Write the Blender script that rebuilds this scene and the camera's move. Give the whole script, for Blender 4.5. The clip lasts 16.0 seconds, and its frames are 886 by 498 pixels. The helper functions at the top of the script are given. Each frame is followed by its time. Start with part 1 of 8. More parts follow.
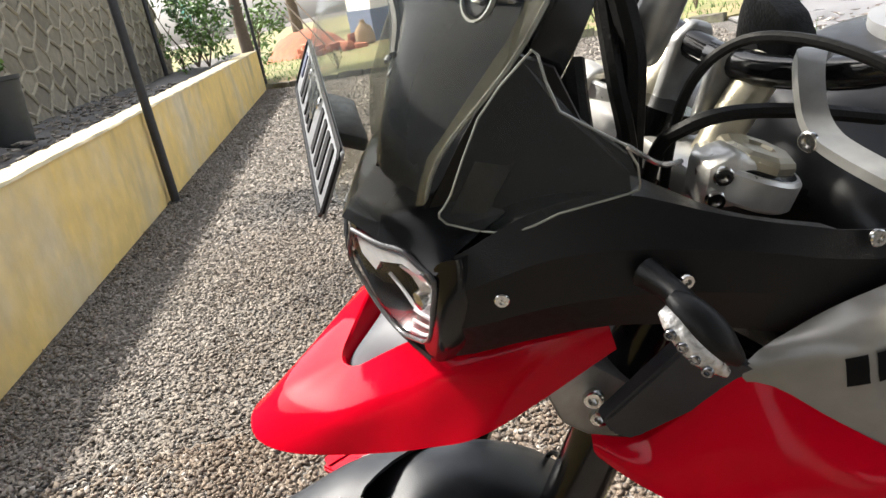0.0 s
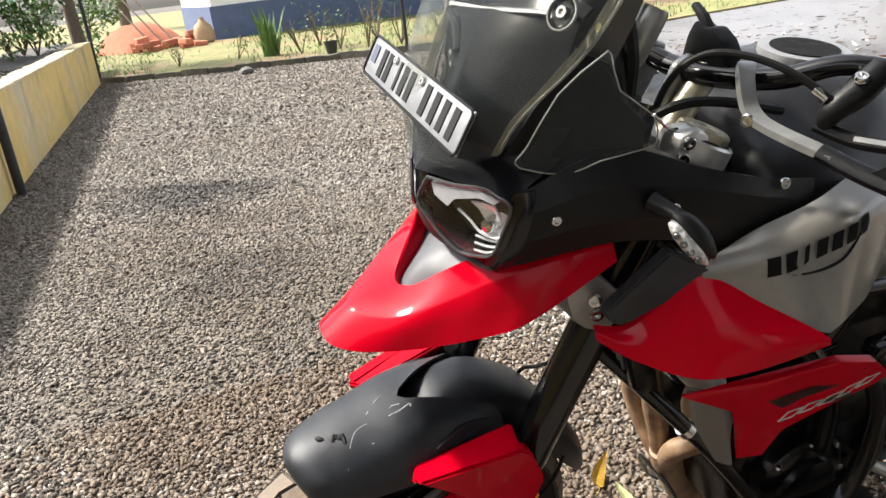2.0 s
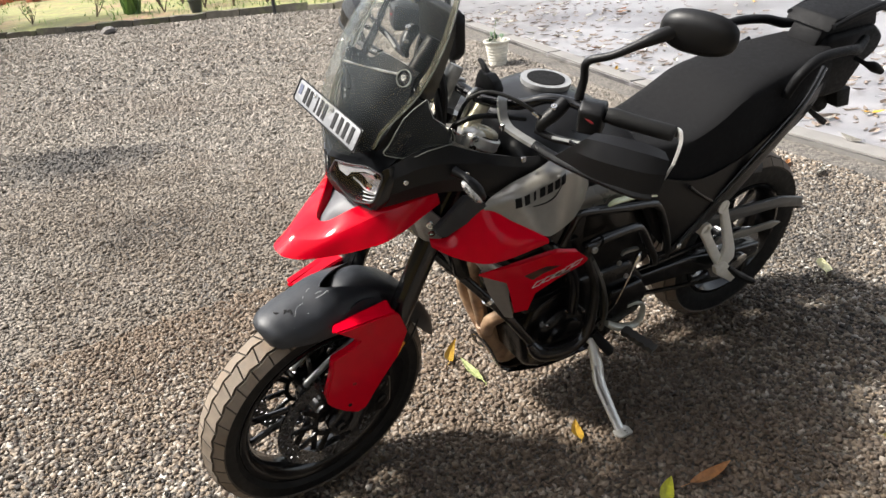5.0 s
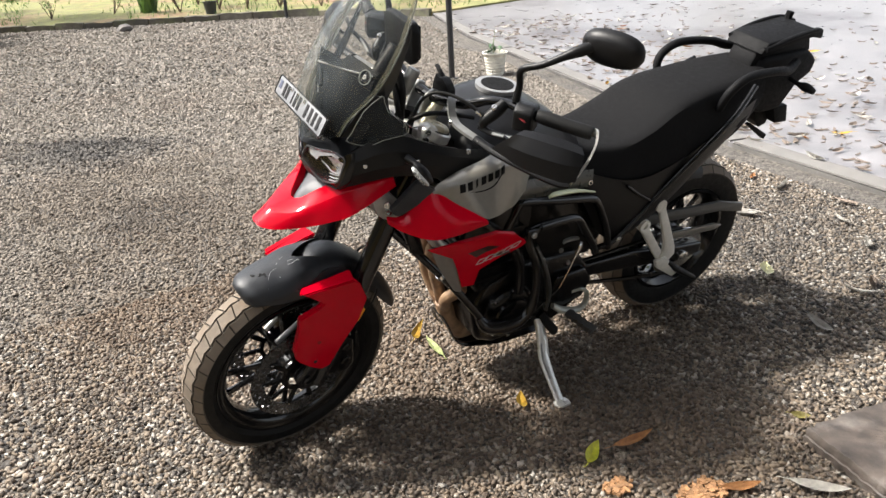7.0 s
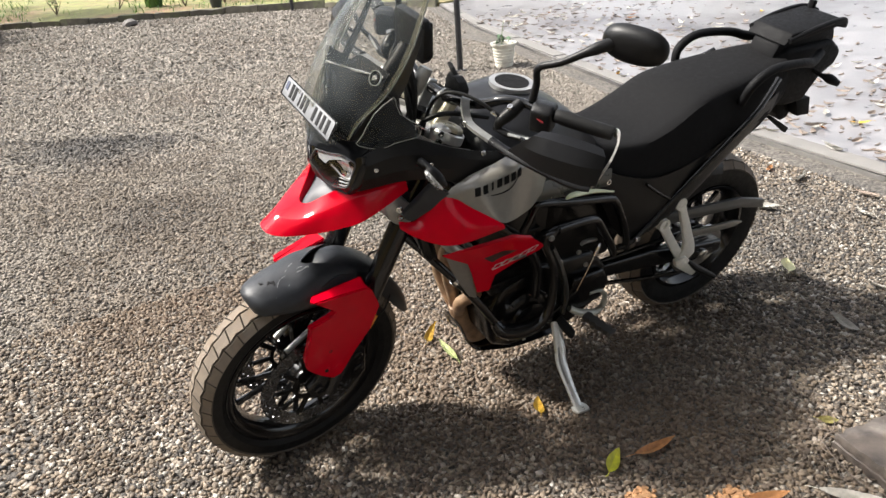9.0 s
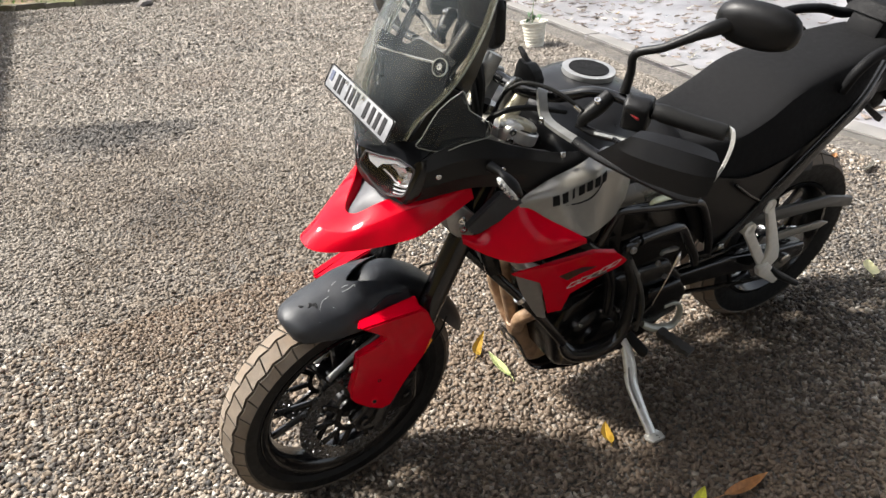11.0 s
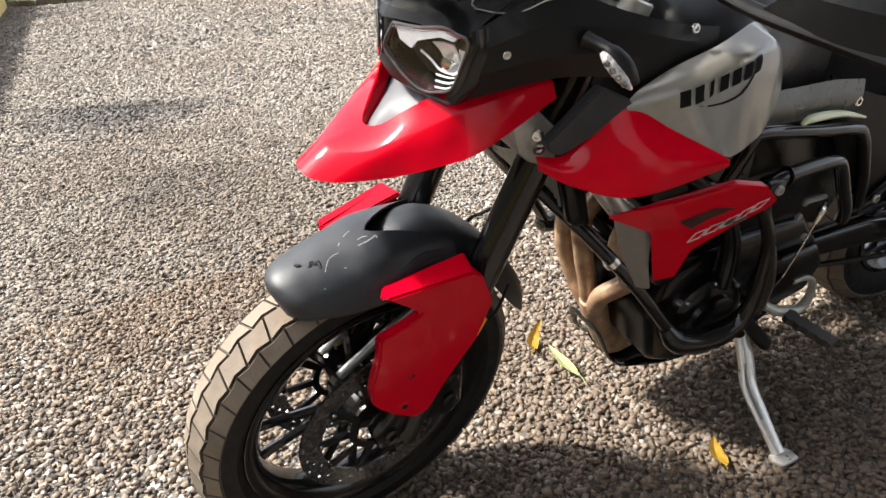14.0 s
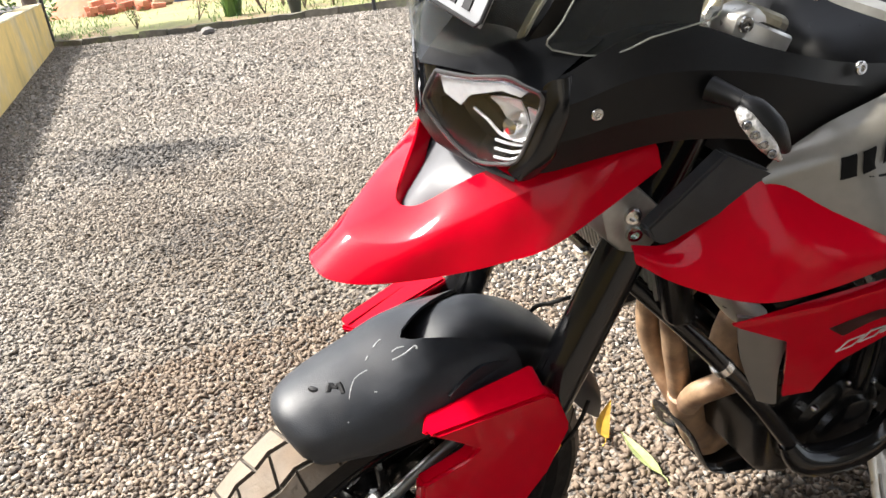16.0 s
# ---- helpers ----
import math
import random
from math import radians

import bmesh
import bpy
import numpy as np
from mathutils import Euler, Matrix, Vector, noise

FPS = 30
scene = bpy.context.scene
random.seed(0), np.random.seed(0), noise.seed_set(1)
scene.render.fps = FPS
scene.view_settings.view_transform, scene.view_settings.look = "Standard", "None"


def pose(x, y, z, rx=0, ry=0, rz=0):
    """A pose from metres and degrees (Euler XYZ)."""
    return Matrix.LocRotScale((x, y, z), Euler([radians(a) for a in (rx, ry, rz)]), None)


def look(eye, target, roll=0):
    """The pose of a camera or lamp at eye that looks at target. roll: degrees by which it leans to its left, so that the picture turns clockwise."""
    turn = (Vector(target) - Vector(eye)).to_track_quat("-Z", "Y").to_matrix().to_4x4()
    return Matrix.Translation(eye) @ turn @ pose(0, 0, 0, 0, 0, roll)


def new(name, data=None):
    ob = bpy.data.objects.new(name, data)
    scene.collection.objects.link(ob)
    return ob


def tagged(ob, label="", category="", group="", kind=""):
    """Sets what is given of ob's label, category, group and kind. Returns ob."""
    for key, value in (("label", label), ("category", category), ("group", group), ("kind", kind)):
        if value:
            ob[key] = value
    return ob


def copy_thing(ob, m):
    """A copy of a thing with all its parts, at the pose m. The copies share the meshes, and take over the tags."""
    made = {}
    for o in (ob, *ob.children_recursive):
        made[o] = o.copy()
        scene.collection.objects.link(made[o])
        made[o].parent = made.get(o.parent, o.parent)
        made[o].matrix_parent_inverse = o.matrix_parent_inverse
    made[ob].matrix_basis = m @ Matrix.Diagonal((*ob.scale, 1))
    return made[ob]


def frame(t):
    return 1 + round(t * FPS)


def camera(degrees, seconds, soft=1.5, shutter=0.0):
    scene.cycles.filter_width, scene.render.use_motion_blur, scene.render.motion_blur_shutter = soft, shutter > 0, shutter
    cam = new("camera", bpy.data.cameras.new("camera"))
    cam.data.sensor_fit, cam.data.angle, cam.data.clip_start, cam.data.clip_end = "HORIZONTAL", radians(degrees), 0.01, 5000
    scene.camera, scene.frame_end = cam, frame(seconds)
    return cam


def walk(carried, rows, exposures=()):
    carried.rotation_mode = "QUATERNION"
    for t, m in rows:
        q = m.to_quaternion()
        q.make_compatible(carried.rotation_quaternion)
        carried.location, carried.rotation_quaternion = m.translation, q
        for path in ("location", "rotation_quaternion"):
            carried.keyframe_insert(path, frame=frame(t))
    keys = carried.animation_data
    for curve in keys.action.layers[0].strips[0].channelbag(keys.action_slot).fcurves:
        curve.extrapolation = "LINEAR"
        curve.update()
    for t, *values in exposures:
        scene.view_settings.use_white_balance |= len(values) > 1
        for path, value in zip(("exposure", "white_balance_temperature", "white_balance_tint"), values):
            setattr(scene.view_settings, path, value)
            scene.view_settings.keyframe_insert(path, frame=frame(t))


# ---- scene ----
from mathutils.bvhtree import BVHTree
cam = camera(60.4, 16.0)
PATH = [
    (0, (1.467, 0.913, 1.193), (1.239, -0.969, 0.554), -11.6),
    (0.5, (1.546, 0.943, 1.187), (1.228, -0.925, 0.546), -10.4),
    (1, (1.628, 0.979, 1.185), (1.225, -0.873, 0.547), -9.1),
    (1.5, (1.7, 1.018, 1.191), (1.183, -0.803, 0.544), -7.6),
    (2, (1.759, 1.095, 1.238), (1.117, -0.671, 0.554), -6.9),
    (2.5, (1.798, 1.191, 1.305), (1.07, -0.523, 0.575), -6.6),
    (3, (1.817, 1.283, 1.374), (1.034, -0.385, 0.597), -7.1),
    (3.5, (1.876, 1.384, 1.411), (1.045, -0.243, 0.597), -7.5),
    (4, (1.959, 1.499, 1.434), (1.086, -0.096, 0.602), -7.2),
    (4.2, (1.997, 1.554, 1.45), (1.112, -0.031, 0.61), -6.9),
    (6.3, (2.095, 1.975, 1.526), (1.188, 0.384, 0.721), -3.5),
    (6.5, (2.096, 2.001, 1.524), (1.189, 0.41, 0.721), -3.4),
    (7, (2.104, 2.07, 1.531), (1.205, 0.475, 0.726), -3.2),
    (7.5, (2.11, 2.108, 1.539), (1.219, 0.509, 0.734), -3.3),
    (8, (2.103, 2.107, 1.542), (1.219, 0.506, 0.733), -3.6),
    (8.5, (2.093, 2.071, 1.539), (1.213, 0.471, 0.723), -3.9),
    (9, (2.075, 1.99, 1.538), (1.201, 0.392, 0.711), -4.1),
    (9.5, (2.067, 1.898, 1.54), (1.201, 0.301, 0.703), -4.3),
    (10, (2.063, 1.813, 1.532), (1.209, 0.218, 0.68), -4.4),
    (10.2, (2.065, 1.79, 1.526), (1.218, 0.194, 0.671), -4.5),
    (12.5, (1.923, 1.453, 1.444), (1.161, -0.158, 0.535), -5.0),
    (13, (1.905, 1.396, 1.39), (1.17, -0.223, 0.476), -5.2),
    (13.5, (1.898, 1.318, 1.273), (1.154, -0.309, 0.379), -5.4),
    (14, (1.887, 1.247, 1.166), (1.117, -0.391, 0.316), -5.6),
    (14.5, (1.887, 1.199, 1.15), (1.117, -0.439, 0.298), -6.3),
    (15, (1.873, 1.156, 1.16), (1.128, -0.49, 0.302), -7.0),
    (15.5, (1.831, 1.073, 1.154), (1.115, -0.595, 0.314), -7.4),
    (16, (1.767, 0.966, 1.141), (1.077, -0.743, 0.363), -7.6),
]
walk(cam, [(t, look(eye, target, roll)) for t, eye, target, roll in PATH], exposures=[(0.0, 1.84), (1.0, 1.78), (2.0, 1.66), (4.0, 1.63), (7.0, 1.60), (10.0, 1.65), (12.5, 1.80), (14.0, 2.02), (16.0, 2.18)])

# ---- light ----
world = bpy.data.worlds.new("overcast_sky")
scene.world = world
world.use_nodes = True
wn = world.node_tree
sky = wn.nodes.new("ShaderNodeTexSky")
sky.sky_type = "NISHITA"
sky.sun_disc = False
sky.sun_elevation = radians(51)
sky.sun_rotation = radians(126)
sky.air_density, sky.dust_density, sky.ozone_density = 1.0, 4.0, 1.0
wn.nodes["Background"].inputs["Strength"].default_value = 0.122
hsv = wn.nodes.new("ShaderNodeHueSaturation")
hsv.inputs["Saturation"].default_value = 0.35
wn.links.new(sky.outputs[0], hsv.inputs["Color"])
wn.links.new(hsv.outputs[0], wn.nodes["Background"].inputs["Color"])
sun = new("sun", bpy.data.lights.new("sun", "SUN"))
sun.data.energy, sun.data.angle, sun.data.color = 3.35, radians(5), (1.0, 0.95, 0.87)
sun.matrix_world = look((8.6, -6.3, 13.2), (0, 0, 0))


# ---- materials ----
def mat(name, base, rough=0.5, metal=0.0, var=0.0, scale=20.0, bump=0.0, bump_scale=200.0, coat=0.0, spec=0.5, stain=None, stain_scale=2.0, stain_amount=0.5, rnd=0.0, island=0.0):
    """A surface: base colour broken up by fine noise, a large stain colour, relief and varied gloss."""
    m = bpy.data.materials.new(name)
    m.use_nodes = True
    t = m.node_tree
    p = t.nodes["Principled BSDF"]
    p.inputs["Roughness"].default_value = rough
    p.inputs["Metallic"].default_value = metal
    p.inputs["Coat Weight"].default_value = coat
    p.inputs["Coat Roughness"].default_value = 0.06
    p.inputs["Specular IOR Level"].default_value = spec
    co = t.nodes.new("ShaderNodeTexCoord")
    col = t.nodes.new("ShaderNodeRGB")
    col.outputs[0].default_value = (*base, 1)
    out = col.outputs[0]
    if stain:
        n = t.nodes.new("ShaderNodeTexNoise")
        n.inputs["Scale"].default_value, n.inputs["Detail"].default_value, n.inputs["Roughness"].default_value = stain_scale, 6, 0.62
        t.links.new(co.outputs["Object"], n.inputs["Vector"])
        r = t.nodes.new("ShaderNodeMapRange")
        r.inputs["From Min"].default_value, r.inputs["From Max"].default_value = 0.48, 0.7
        r.inputs["To Max"].default_value = stain_amount
        t.links.new(n.outputs["Fac"], r.inputs["Value"])
        mx = t.nodes.new("ShaderNodeMix")
        mx.data_type = "RGBA"
        t.links.new(r.outputs[0], mx.inputs[0])
        t.links.new(out, mx.inputs[6])
        mx.inputs[7].default_value = (*stain, 1)
        out = mx.outputs[2]
    if var:
        n = t.nodes.new("ShaderNodeTexNoise")
        n.inputs["Scale"].default_value, n.inputs["Detail"].default_value = scale, 5
        t.links.new(co.outputs["Object"], n.inputs["Vector"])
        r = t.nodes.new("ShaderNodeMapRange")
        r.inputs["From Min"].default_value, r.inputs["From Max"].default_value = 0.25, 0.75
        r.inputs["To Min"].default_value, r.inputs["To Max"].default_value = 1 - var, 1 + var
        t.links.new(n.outputs["Fac"], r.inputs["Value"])
        h = t.nodes.new("ShaderNodeHueSaturation")
        t.links.new(out, h.inputs["Color"])
        t.links.new(r.outputs[0], h.inputs["Value"])
        out = h.outputs[0]
        rr = t.nodes.new("ShaderNodeMapRange")
        rr.inputs["From Min"].default_value, rr.inputs["From Max"].default_value = 0.3, 0.7
        rr.inputs["To Min"].default_value, rr.inputs["To Max"].default_value = max(0.02, rough * 0.8), min(1, rough * 1.2)
        t.links.new(n.outputs["Fac"], rr.inputs["Value"])
        t.links.new(rr.outputs[0], p.inputs["Roughness"])
    if rnd or island:
        if rnd:
            src = t.nodes.new("ShaderNodeObjectInfo").outputs["Random"]
        else:
            src = t.nodes.new("ShaderNodeNewGeometry").outputs["Random Per Island"]
        r = t.nodes.new("ShaderNodeMapRange")
        a = rnd or island
        r.inputs["To Min"].default_value, r.inputs["To Max"].default_value = 1 - a, 1 + a
        t.links.new(src, r.inputs["Value"])
        h = t.nodes.new("ShaderNodeHueSaturation")
        t.links.new(out, h.inputs["Color"])
        t.links.new(r.outputs[0], h.inputs["Value"])
        out = h.outputs[0]
    t.links.new(out, p.inputs["Base Color"])
    if bump:
        n = t.nodes.new("ShaderNodeTexNoise")
        n.inputs["Scale"].default_value, n.inputs["Detail"].default_value = bump_scale, 4
        t.links.new(co.outputs["Object"], n.inputs["Vector"])
        b = t.nodes.new("ShaderNodeBump")
        b.inputs["Strength"].default_value, b.inputs["Distance"].default_value = bump, 0.004
        t.links.new(n.outputs["Fac"], b.inputs["Height"])
        t.links.new(b.outputs[0], p.inputs["Normal"])
    return m


def clear(name, tint, rough=0.02, ior=1.45, film=0.0, veil_colour=(0.160, 0.185, 0.205)):
    """Thin clear plastic: see-through, tinted, with a glossy skin; film mixes in a pale painted veil."""
    m = bpy.data.materials.new(name)
    m.use_nodes = True
    t = m.node_tree
    t.nodes.remove(t.nodes["Principled BSDF"])
    tr = t.nodes.new("ShaderNodeBsdfTransparent")
    tr.inputs[0].default_value = (*tint, 1)
    gl = t.nodes.new("ShaderNodeBsdfGlossy")
    gl.inputs["Roughness"].default_value = rough
    lw = t.nodes.new("ShaderNodeLayerWeight")
    lw.inputs["Blend"].default_value = 0.5
    pw = t.nodes.new("ShaderNodeMath")
    pw.operation = "POWER"
    pw.inputs[1].default_value = 4.5
    t.links.new(lw.outputs["Facing"], pw.inputs[0])
    fr = t.nodes.new("ShaderNodeMapRange")
    fr.inputs["To Min"].default_value, fr.inputs["To Max"].default_value = ((ior - 1) / (ior + 1)) ** 2, 0.45
    t.links.new(pw.outputs[0], fr.inputs["Value"])
    mx = t.nodes.new("ShaderNodeMixShader")
    t.links.new(fr.outputs[0], mx.inputs[0])
    t.links.new(tr.outputs[0], mx.inputs[1])
    t.links.new(gl.outputs[0], mx.inputs[2])
    out = mx.outputs[0]
    if film:
        du = t.nodes.new("ShaderNodeBsdfDiffuse")
        du.inputs["Color"].default_value = (*veil_colour, 1)
        dn = t.nodes.new("ShaderNodeTexNoise")
        dn.inputs["Scale"].default_value = 9.0
        dn.inputs["Detail"].default_value = 5.0
        dr = t.nodes.new("ShaderNodeMapRange")
        dr.inputs["From Min"].default_value, dr.inputs["From Max"].default_value = 0.3, 0.7
        dr.inputs["To Min"].default_value, dr.inputs["To Max"].default_value = film * 0.75, film * 1.25
        t.links.new(dn.outputs["Fac"], dr.inputs["Value"])
        dm = t.nodes.new("ShaderNodeMixShader")
        t.links.new(dr.outputs[0], dm.inputs[0])
        t.links.new(out, dm.inputs[1])
        t.links.new(du.outputs[0], dm.inputs[2])
        out = dm.outputs[0]
    t.links.new(out, t.nodes["Material Output"].inputs[0])
    return m


def gravel_mat(name):
    """Bed under and beyond the loose stones: stone-sized cells with dark gaps; oily patches and painted shade follow in
    blots.
    """
    m = mat(name, (0.085, 0.076, 0.066), 0.92, var=0.25, scale=3.0, stain=(0.09, 0.08, 0.07), stain_scale=0.6, stain_amount=0.5)
    t = m.node_tree
    p = t.nodes["Principled BSDF"]
    co = t.nodes.new("ShaderNodeTexCoord")
    v = t.nodes.new("ShaderNodeTexVoronoi")
    v.inputs["Scale"].default_value = 62
    t.links.new(co.outputs["Object"], v.inputs["Vector"])
    h = t.nodes.new("ShaderNodeHueSaturation")
    r = t.nodes.new("ShaderNodeMapRange")
    r.inputs["To Min"].default_value, r.inputs["To Max"].default_value = 0.45, 1.7
    sep = t.nodes.new("ShaderNodeSeparateColor")
    t.links.new(v.outputs["Color"], sep.inputs[0])
    t.links.new(sep.outputs[0], r.inputs["Value"])
    old = p.inputs["Base Color"].links[0].from_socket
    t.links.new(old, h.inputs["Color"])
    t.links.new(r.outputs[0], h.inputs["Value"])
    t.links.new(h.outputs[0], p.inputs["Base Color"])
    b = t.nodes.new("ShaderNodeBump")
    b.inputs["Strength"].default_value, b.inputs["Distance"].default_value = 1.0, 0.012
    b.invert = True
    t.links.new(v.outputs["Distance"], b.inputs["Height"])
    t.links.new(b.outputs[0], p.inputs["Normal"])
    return m


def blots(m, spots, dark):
    """Noise-edged patches laid into a ground material: oily stains, brown earth and painted shade."""
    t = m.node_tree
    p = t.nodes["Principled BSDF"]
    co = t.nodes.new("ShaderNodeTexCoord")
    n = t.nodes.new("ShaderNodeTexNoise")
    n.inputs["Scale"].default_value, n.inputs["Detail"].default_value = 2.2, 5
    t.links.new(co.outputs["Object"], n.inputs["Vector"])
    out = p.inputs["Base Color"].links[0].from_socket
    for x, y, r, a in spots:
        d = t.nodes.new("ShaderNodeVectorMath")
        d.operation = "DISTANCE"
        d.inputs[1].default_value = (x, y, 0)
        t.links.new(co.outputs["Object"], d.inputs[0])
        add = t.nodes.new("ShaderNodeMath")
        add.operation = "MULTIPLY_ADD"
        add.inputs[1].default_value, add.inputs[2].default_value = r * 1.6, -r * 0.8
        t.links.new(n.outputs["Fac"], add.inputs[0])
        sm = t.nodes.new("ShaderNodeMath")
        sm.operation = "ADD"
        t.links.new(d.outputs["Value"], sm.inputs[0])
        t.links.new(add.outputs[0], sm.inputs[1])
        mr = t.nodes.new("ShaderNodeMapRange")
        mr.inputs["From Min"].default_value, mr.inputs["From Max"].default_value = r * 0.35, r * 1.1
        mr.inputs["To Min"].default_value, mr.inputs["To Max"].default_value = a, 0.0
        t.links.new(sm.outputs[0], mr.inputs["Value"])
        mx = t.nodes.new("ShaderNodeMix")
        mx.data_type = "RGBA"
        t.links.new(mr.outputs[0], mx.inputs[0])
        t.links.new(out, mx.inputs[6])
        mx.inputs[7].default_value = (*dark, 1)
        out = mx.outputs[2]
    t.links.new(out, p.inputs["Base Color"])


GRAVEL = gravel_mat("gravel_bed")
# First three are oily stains; the rest paint shade beside and behind the bike.
STAINS_AND_SHADE = [(1.58, -4.10, 0.55, 0.75), (1.50, -2.45, 0.38, 0.8), (1.9, -4.6, 0.35, 0.5), (0.55, 0.45, 0.5, 0.35), (-0.5, 0.2, 0.5, 0.3), (-1.05, -0.2, 0.75, 0.5), (-0.7, -1.5, 0.8, 0.35)]
def stones_mat(name, kinds, rough):
    """Loose stones: each takes one of several stone colours, with its own grain."""
    m = mat(name, (1, 1, 1), rough, var=0.22, scale=70, spec=0.35)
    t = m.node_tree
    p = t.nodes["Principled BSDF"]
    ramp = t.nodes.new("ShaderNodeValToRGB")
    ramp.color_ramp.interpolation = "LINEAR"
    el = ramp.color_ramp.elements
    while len(el) < len(kinds):
        el.new(0.5)
    for e, (at, colour) in zip(el, kinds):
        e.position, e.color = at, (*colour, 1)
    geo = t.nodes.new("ShaderNodeNewGeometry")
    t.links.new(geo.outputs["Random Per Island"], ramp.inputs[0])
    shade = p.inputs["Base Color"].links[0].from_node
    t.links.new(ramp.outputs[0], shade.inputs["Color"])
    return m


PEBBLE = stones_mat("pebble", [(0.0, (0.035, 0.033, 0.032)), (0.22, (0.075, 0.066, 0.058)), (0.45, (0.138, 0.110, 0.084)), (0.68, (0.205, 0.163, 0.122)), (0.90, (0.27, 0.240, 0.203)), (1.0, (0.43, 0.41, 0.37))], 0.75)
PEBBLE_FAR = mat("worn_gravel", (0.190, 0.168, 0.142), 0.85, var=0.2, scale=8, island=0.26, stain=(0.14, 0.112, 0.09), stain_scale=0.7, stain_amount=0.7)
blots(PEBBLE_FAR, STAINS_AND_SHADE, (0.045, 0.043, 0.041))
blots(GRAVEL, STAINS_AND_SHADE, (0.035, 0.033, 0.031))
blots(PEBBLE, STAINS_AND_SHADE, (0.045, 0.043, 0.041))
# Brown earth; the first patch also paints a deeper shadow under the bike.
EARTH_AND_SHADE = [(0.75, 0.05, 1.1, 0.62), (1.5, -1.1, 1.0, 0.6), (1.2, -2.1, 1.1, 0.6), (0.7, 0.95, 0.6, 0.4), (1.7, -3.0, 0.9, 0.45)]
blots(PEBBLE, EARTH_AND_SHADE, (0.110, 0.076, 0.050))
blots(PEBBLE_FAR, EARTH_AND_SHADE, (0.105, 0.082, 0.060))
WALL_PAINT = mat("yellow_wall_paint", (0.70, 0.50, 0.175), 0.85, var=0.14, scale=7, bump=0.4, bump_scale=40, stain=(0.58, 0.50, 0.34), stain_scale=0.8, stain_amount=0.9)
wt = WALL_PAINT.node_tree
wp = wt.nodes["Principled BSDF"]
wc = wt.nodes.new("ShaderNodeTexCoord")
wm = wt.nodes.new("ShaderNodeMapping")
wm.inputs["Scale"].default_value = (1.1, 1.1, 0.4)
wt.links.new(wc.outputs["Object"], wm.inputs["Vector"])
wnz = wt.nodes.new("ShaderNodeTexNoise")
wnz.inputs["Scale"].default_value, wnz.inputs["Detail"].default_value = 1.6, 7
wt.links.new(wm.outputs[0], wnz.inputs["Vector"])
wr = wt.nodes.new("ShaderNodeMapRange")
wr.inputs["From Min"].default_value, wr.inputs["From Max"].default_value, wr.inputs["To Max"].default_value = 0.54, 0.72, 0.5
wt.links.new(wnz.outputs["Fac"], wr.inputs["Value"])
wx = wt.nodes.new("ShaderNodeMix")
wx.data_type = "RGBA"
wx.inputs[7].default_value = (0.20, 0.165, 0.095, 1)
wt.links.new(wr.outputs[0], wx.inputs[0])
wt.links.new(wp.inputs["Base Color"].links[0].from_socket, wx.inputs[6])
wt.links.new(wx.outputs[2], wp.inputs["Base Color"])
COPING = mat("coping_plaster", (0.46, 0.39, 0.24), 0.9, var=0.2, scale=14, bump=0.5, bump_scale=50, stain=(0.3, 0.27, 0.2), stain_scale=3)
SOIL = mat("dark_soil", (0.075, 0.07, 0.066), 0.95, var=0.5, scale=18, bump=1.0, bump_scale=60)
RUBBLE = mat("rubble_stone", (0.185, 0.162, 0.12), 0.9, var=0.3, scale=12, bump=0.7, bump_scale=35, rnd=0.25)
MORTAR = mat("wall_mortar", (0.12, 0.11, 0.095), 0.95, var=0.3, scale=20, bump=0.6, bump_scale=60)
POLE = mat("dark_painted_steel", (0.028, 0.028, 0.03), 0.45, 0.3, var=0.3, scale=30)
LAWN = mat("moss_and_grass", (0.165, 0.165, 0.06), 0.95, var=0.45, scale=5, bump=1.0, bump_scale=45, stain=(0.25, 0.14, 0.095), stain_scale=0.5, stain_amount=0.95)
REDSOIL = mat("red_soil", (0.36, 0.115, 0.06), 0.95, var=0.3, scale=6, bump=0.8, bump_scale=30)
KERB = mat("mossy_kerb_stone", (0.09, 0.08, 0.062), 0.95, var=0.35, scale=12, bump=0.8, bump_scale=40, stain=(0.13, 0.16, 0.05), stain_scale=4, rnd=0.3)
DRIVE = mat("worn_concrete_paving", (0.172, 0.165, 0.170), 0.33, var=0.4, scale=5, bump=0.3, bump_scale=60, stain=(0.060, 0.052, 0.056), stain_scale=0.55, stain_amount=0.95)
EDGE = mat("concrete_edging", (0.145, 0.138, 0.13), 0.85, var=0.2, scale=10, bump=0.4, bump_scale=60)
WHITE = mat("white_wall_paint", (0.8, 0.79, 0.76), 0.8, var=0.06, scale=3)
NAVY = mat("slate_blue_plinth_paint", (0.075, 0.105, 0.2), 0.7, var=0.2, scale=4)
LEAFG = mat("green_leaf", (0.09, 0.17, 0.035), 0.55, var=0.3, scale=8, island=0.45)
LEAFD = mat("dark_green_leaf", (0.045, 0.10, 0.04), 0.55, var=0.3, scale=8, island=0.5)
TWIG = mat("bare_twig", (0.12, 0.09, 0.065), 0.9, var=0.3, scale=30)
STONE = mat("flat_stone", (0.085, 0.077, 0.072), 0.8, var=0.35, scale=25, bump=0.7, bump_scale=60, stain=(0.17, 0.15, 0.135), stain_scale=9)
LEAF_YELLOW = mat("fallen_leaf_yellow", (0.45, 0.29, 0.03), 0.5, var=0.35, scale=60, stain=(0.3, 0.13, 0.03), stain_scale=30)
LEAF_BROWN = mat("fallen_leaf_brown", (0.34, 0.16, 0.06), 0.6, var=0.35, scale=60, rnd=0.4)
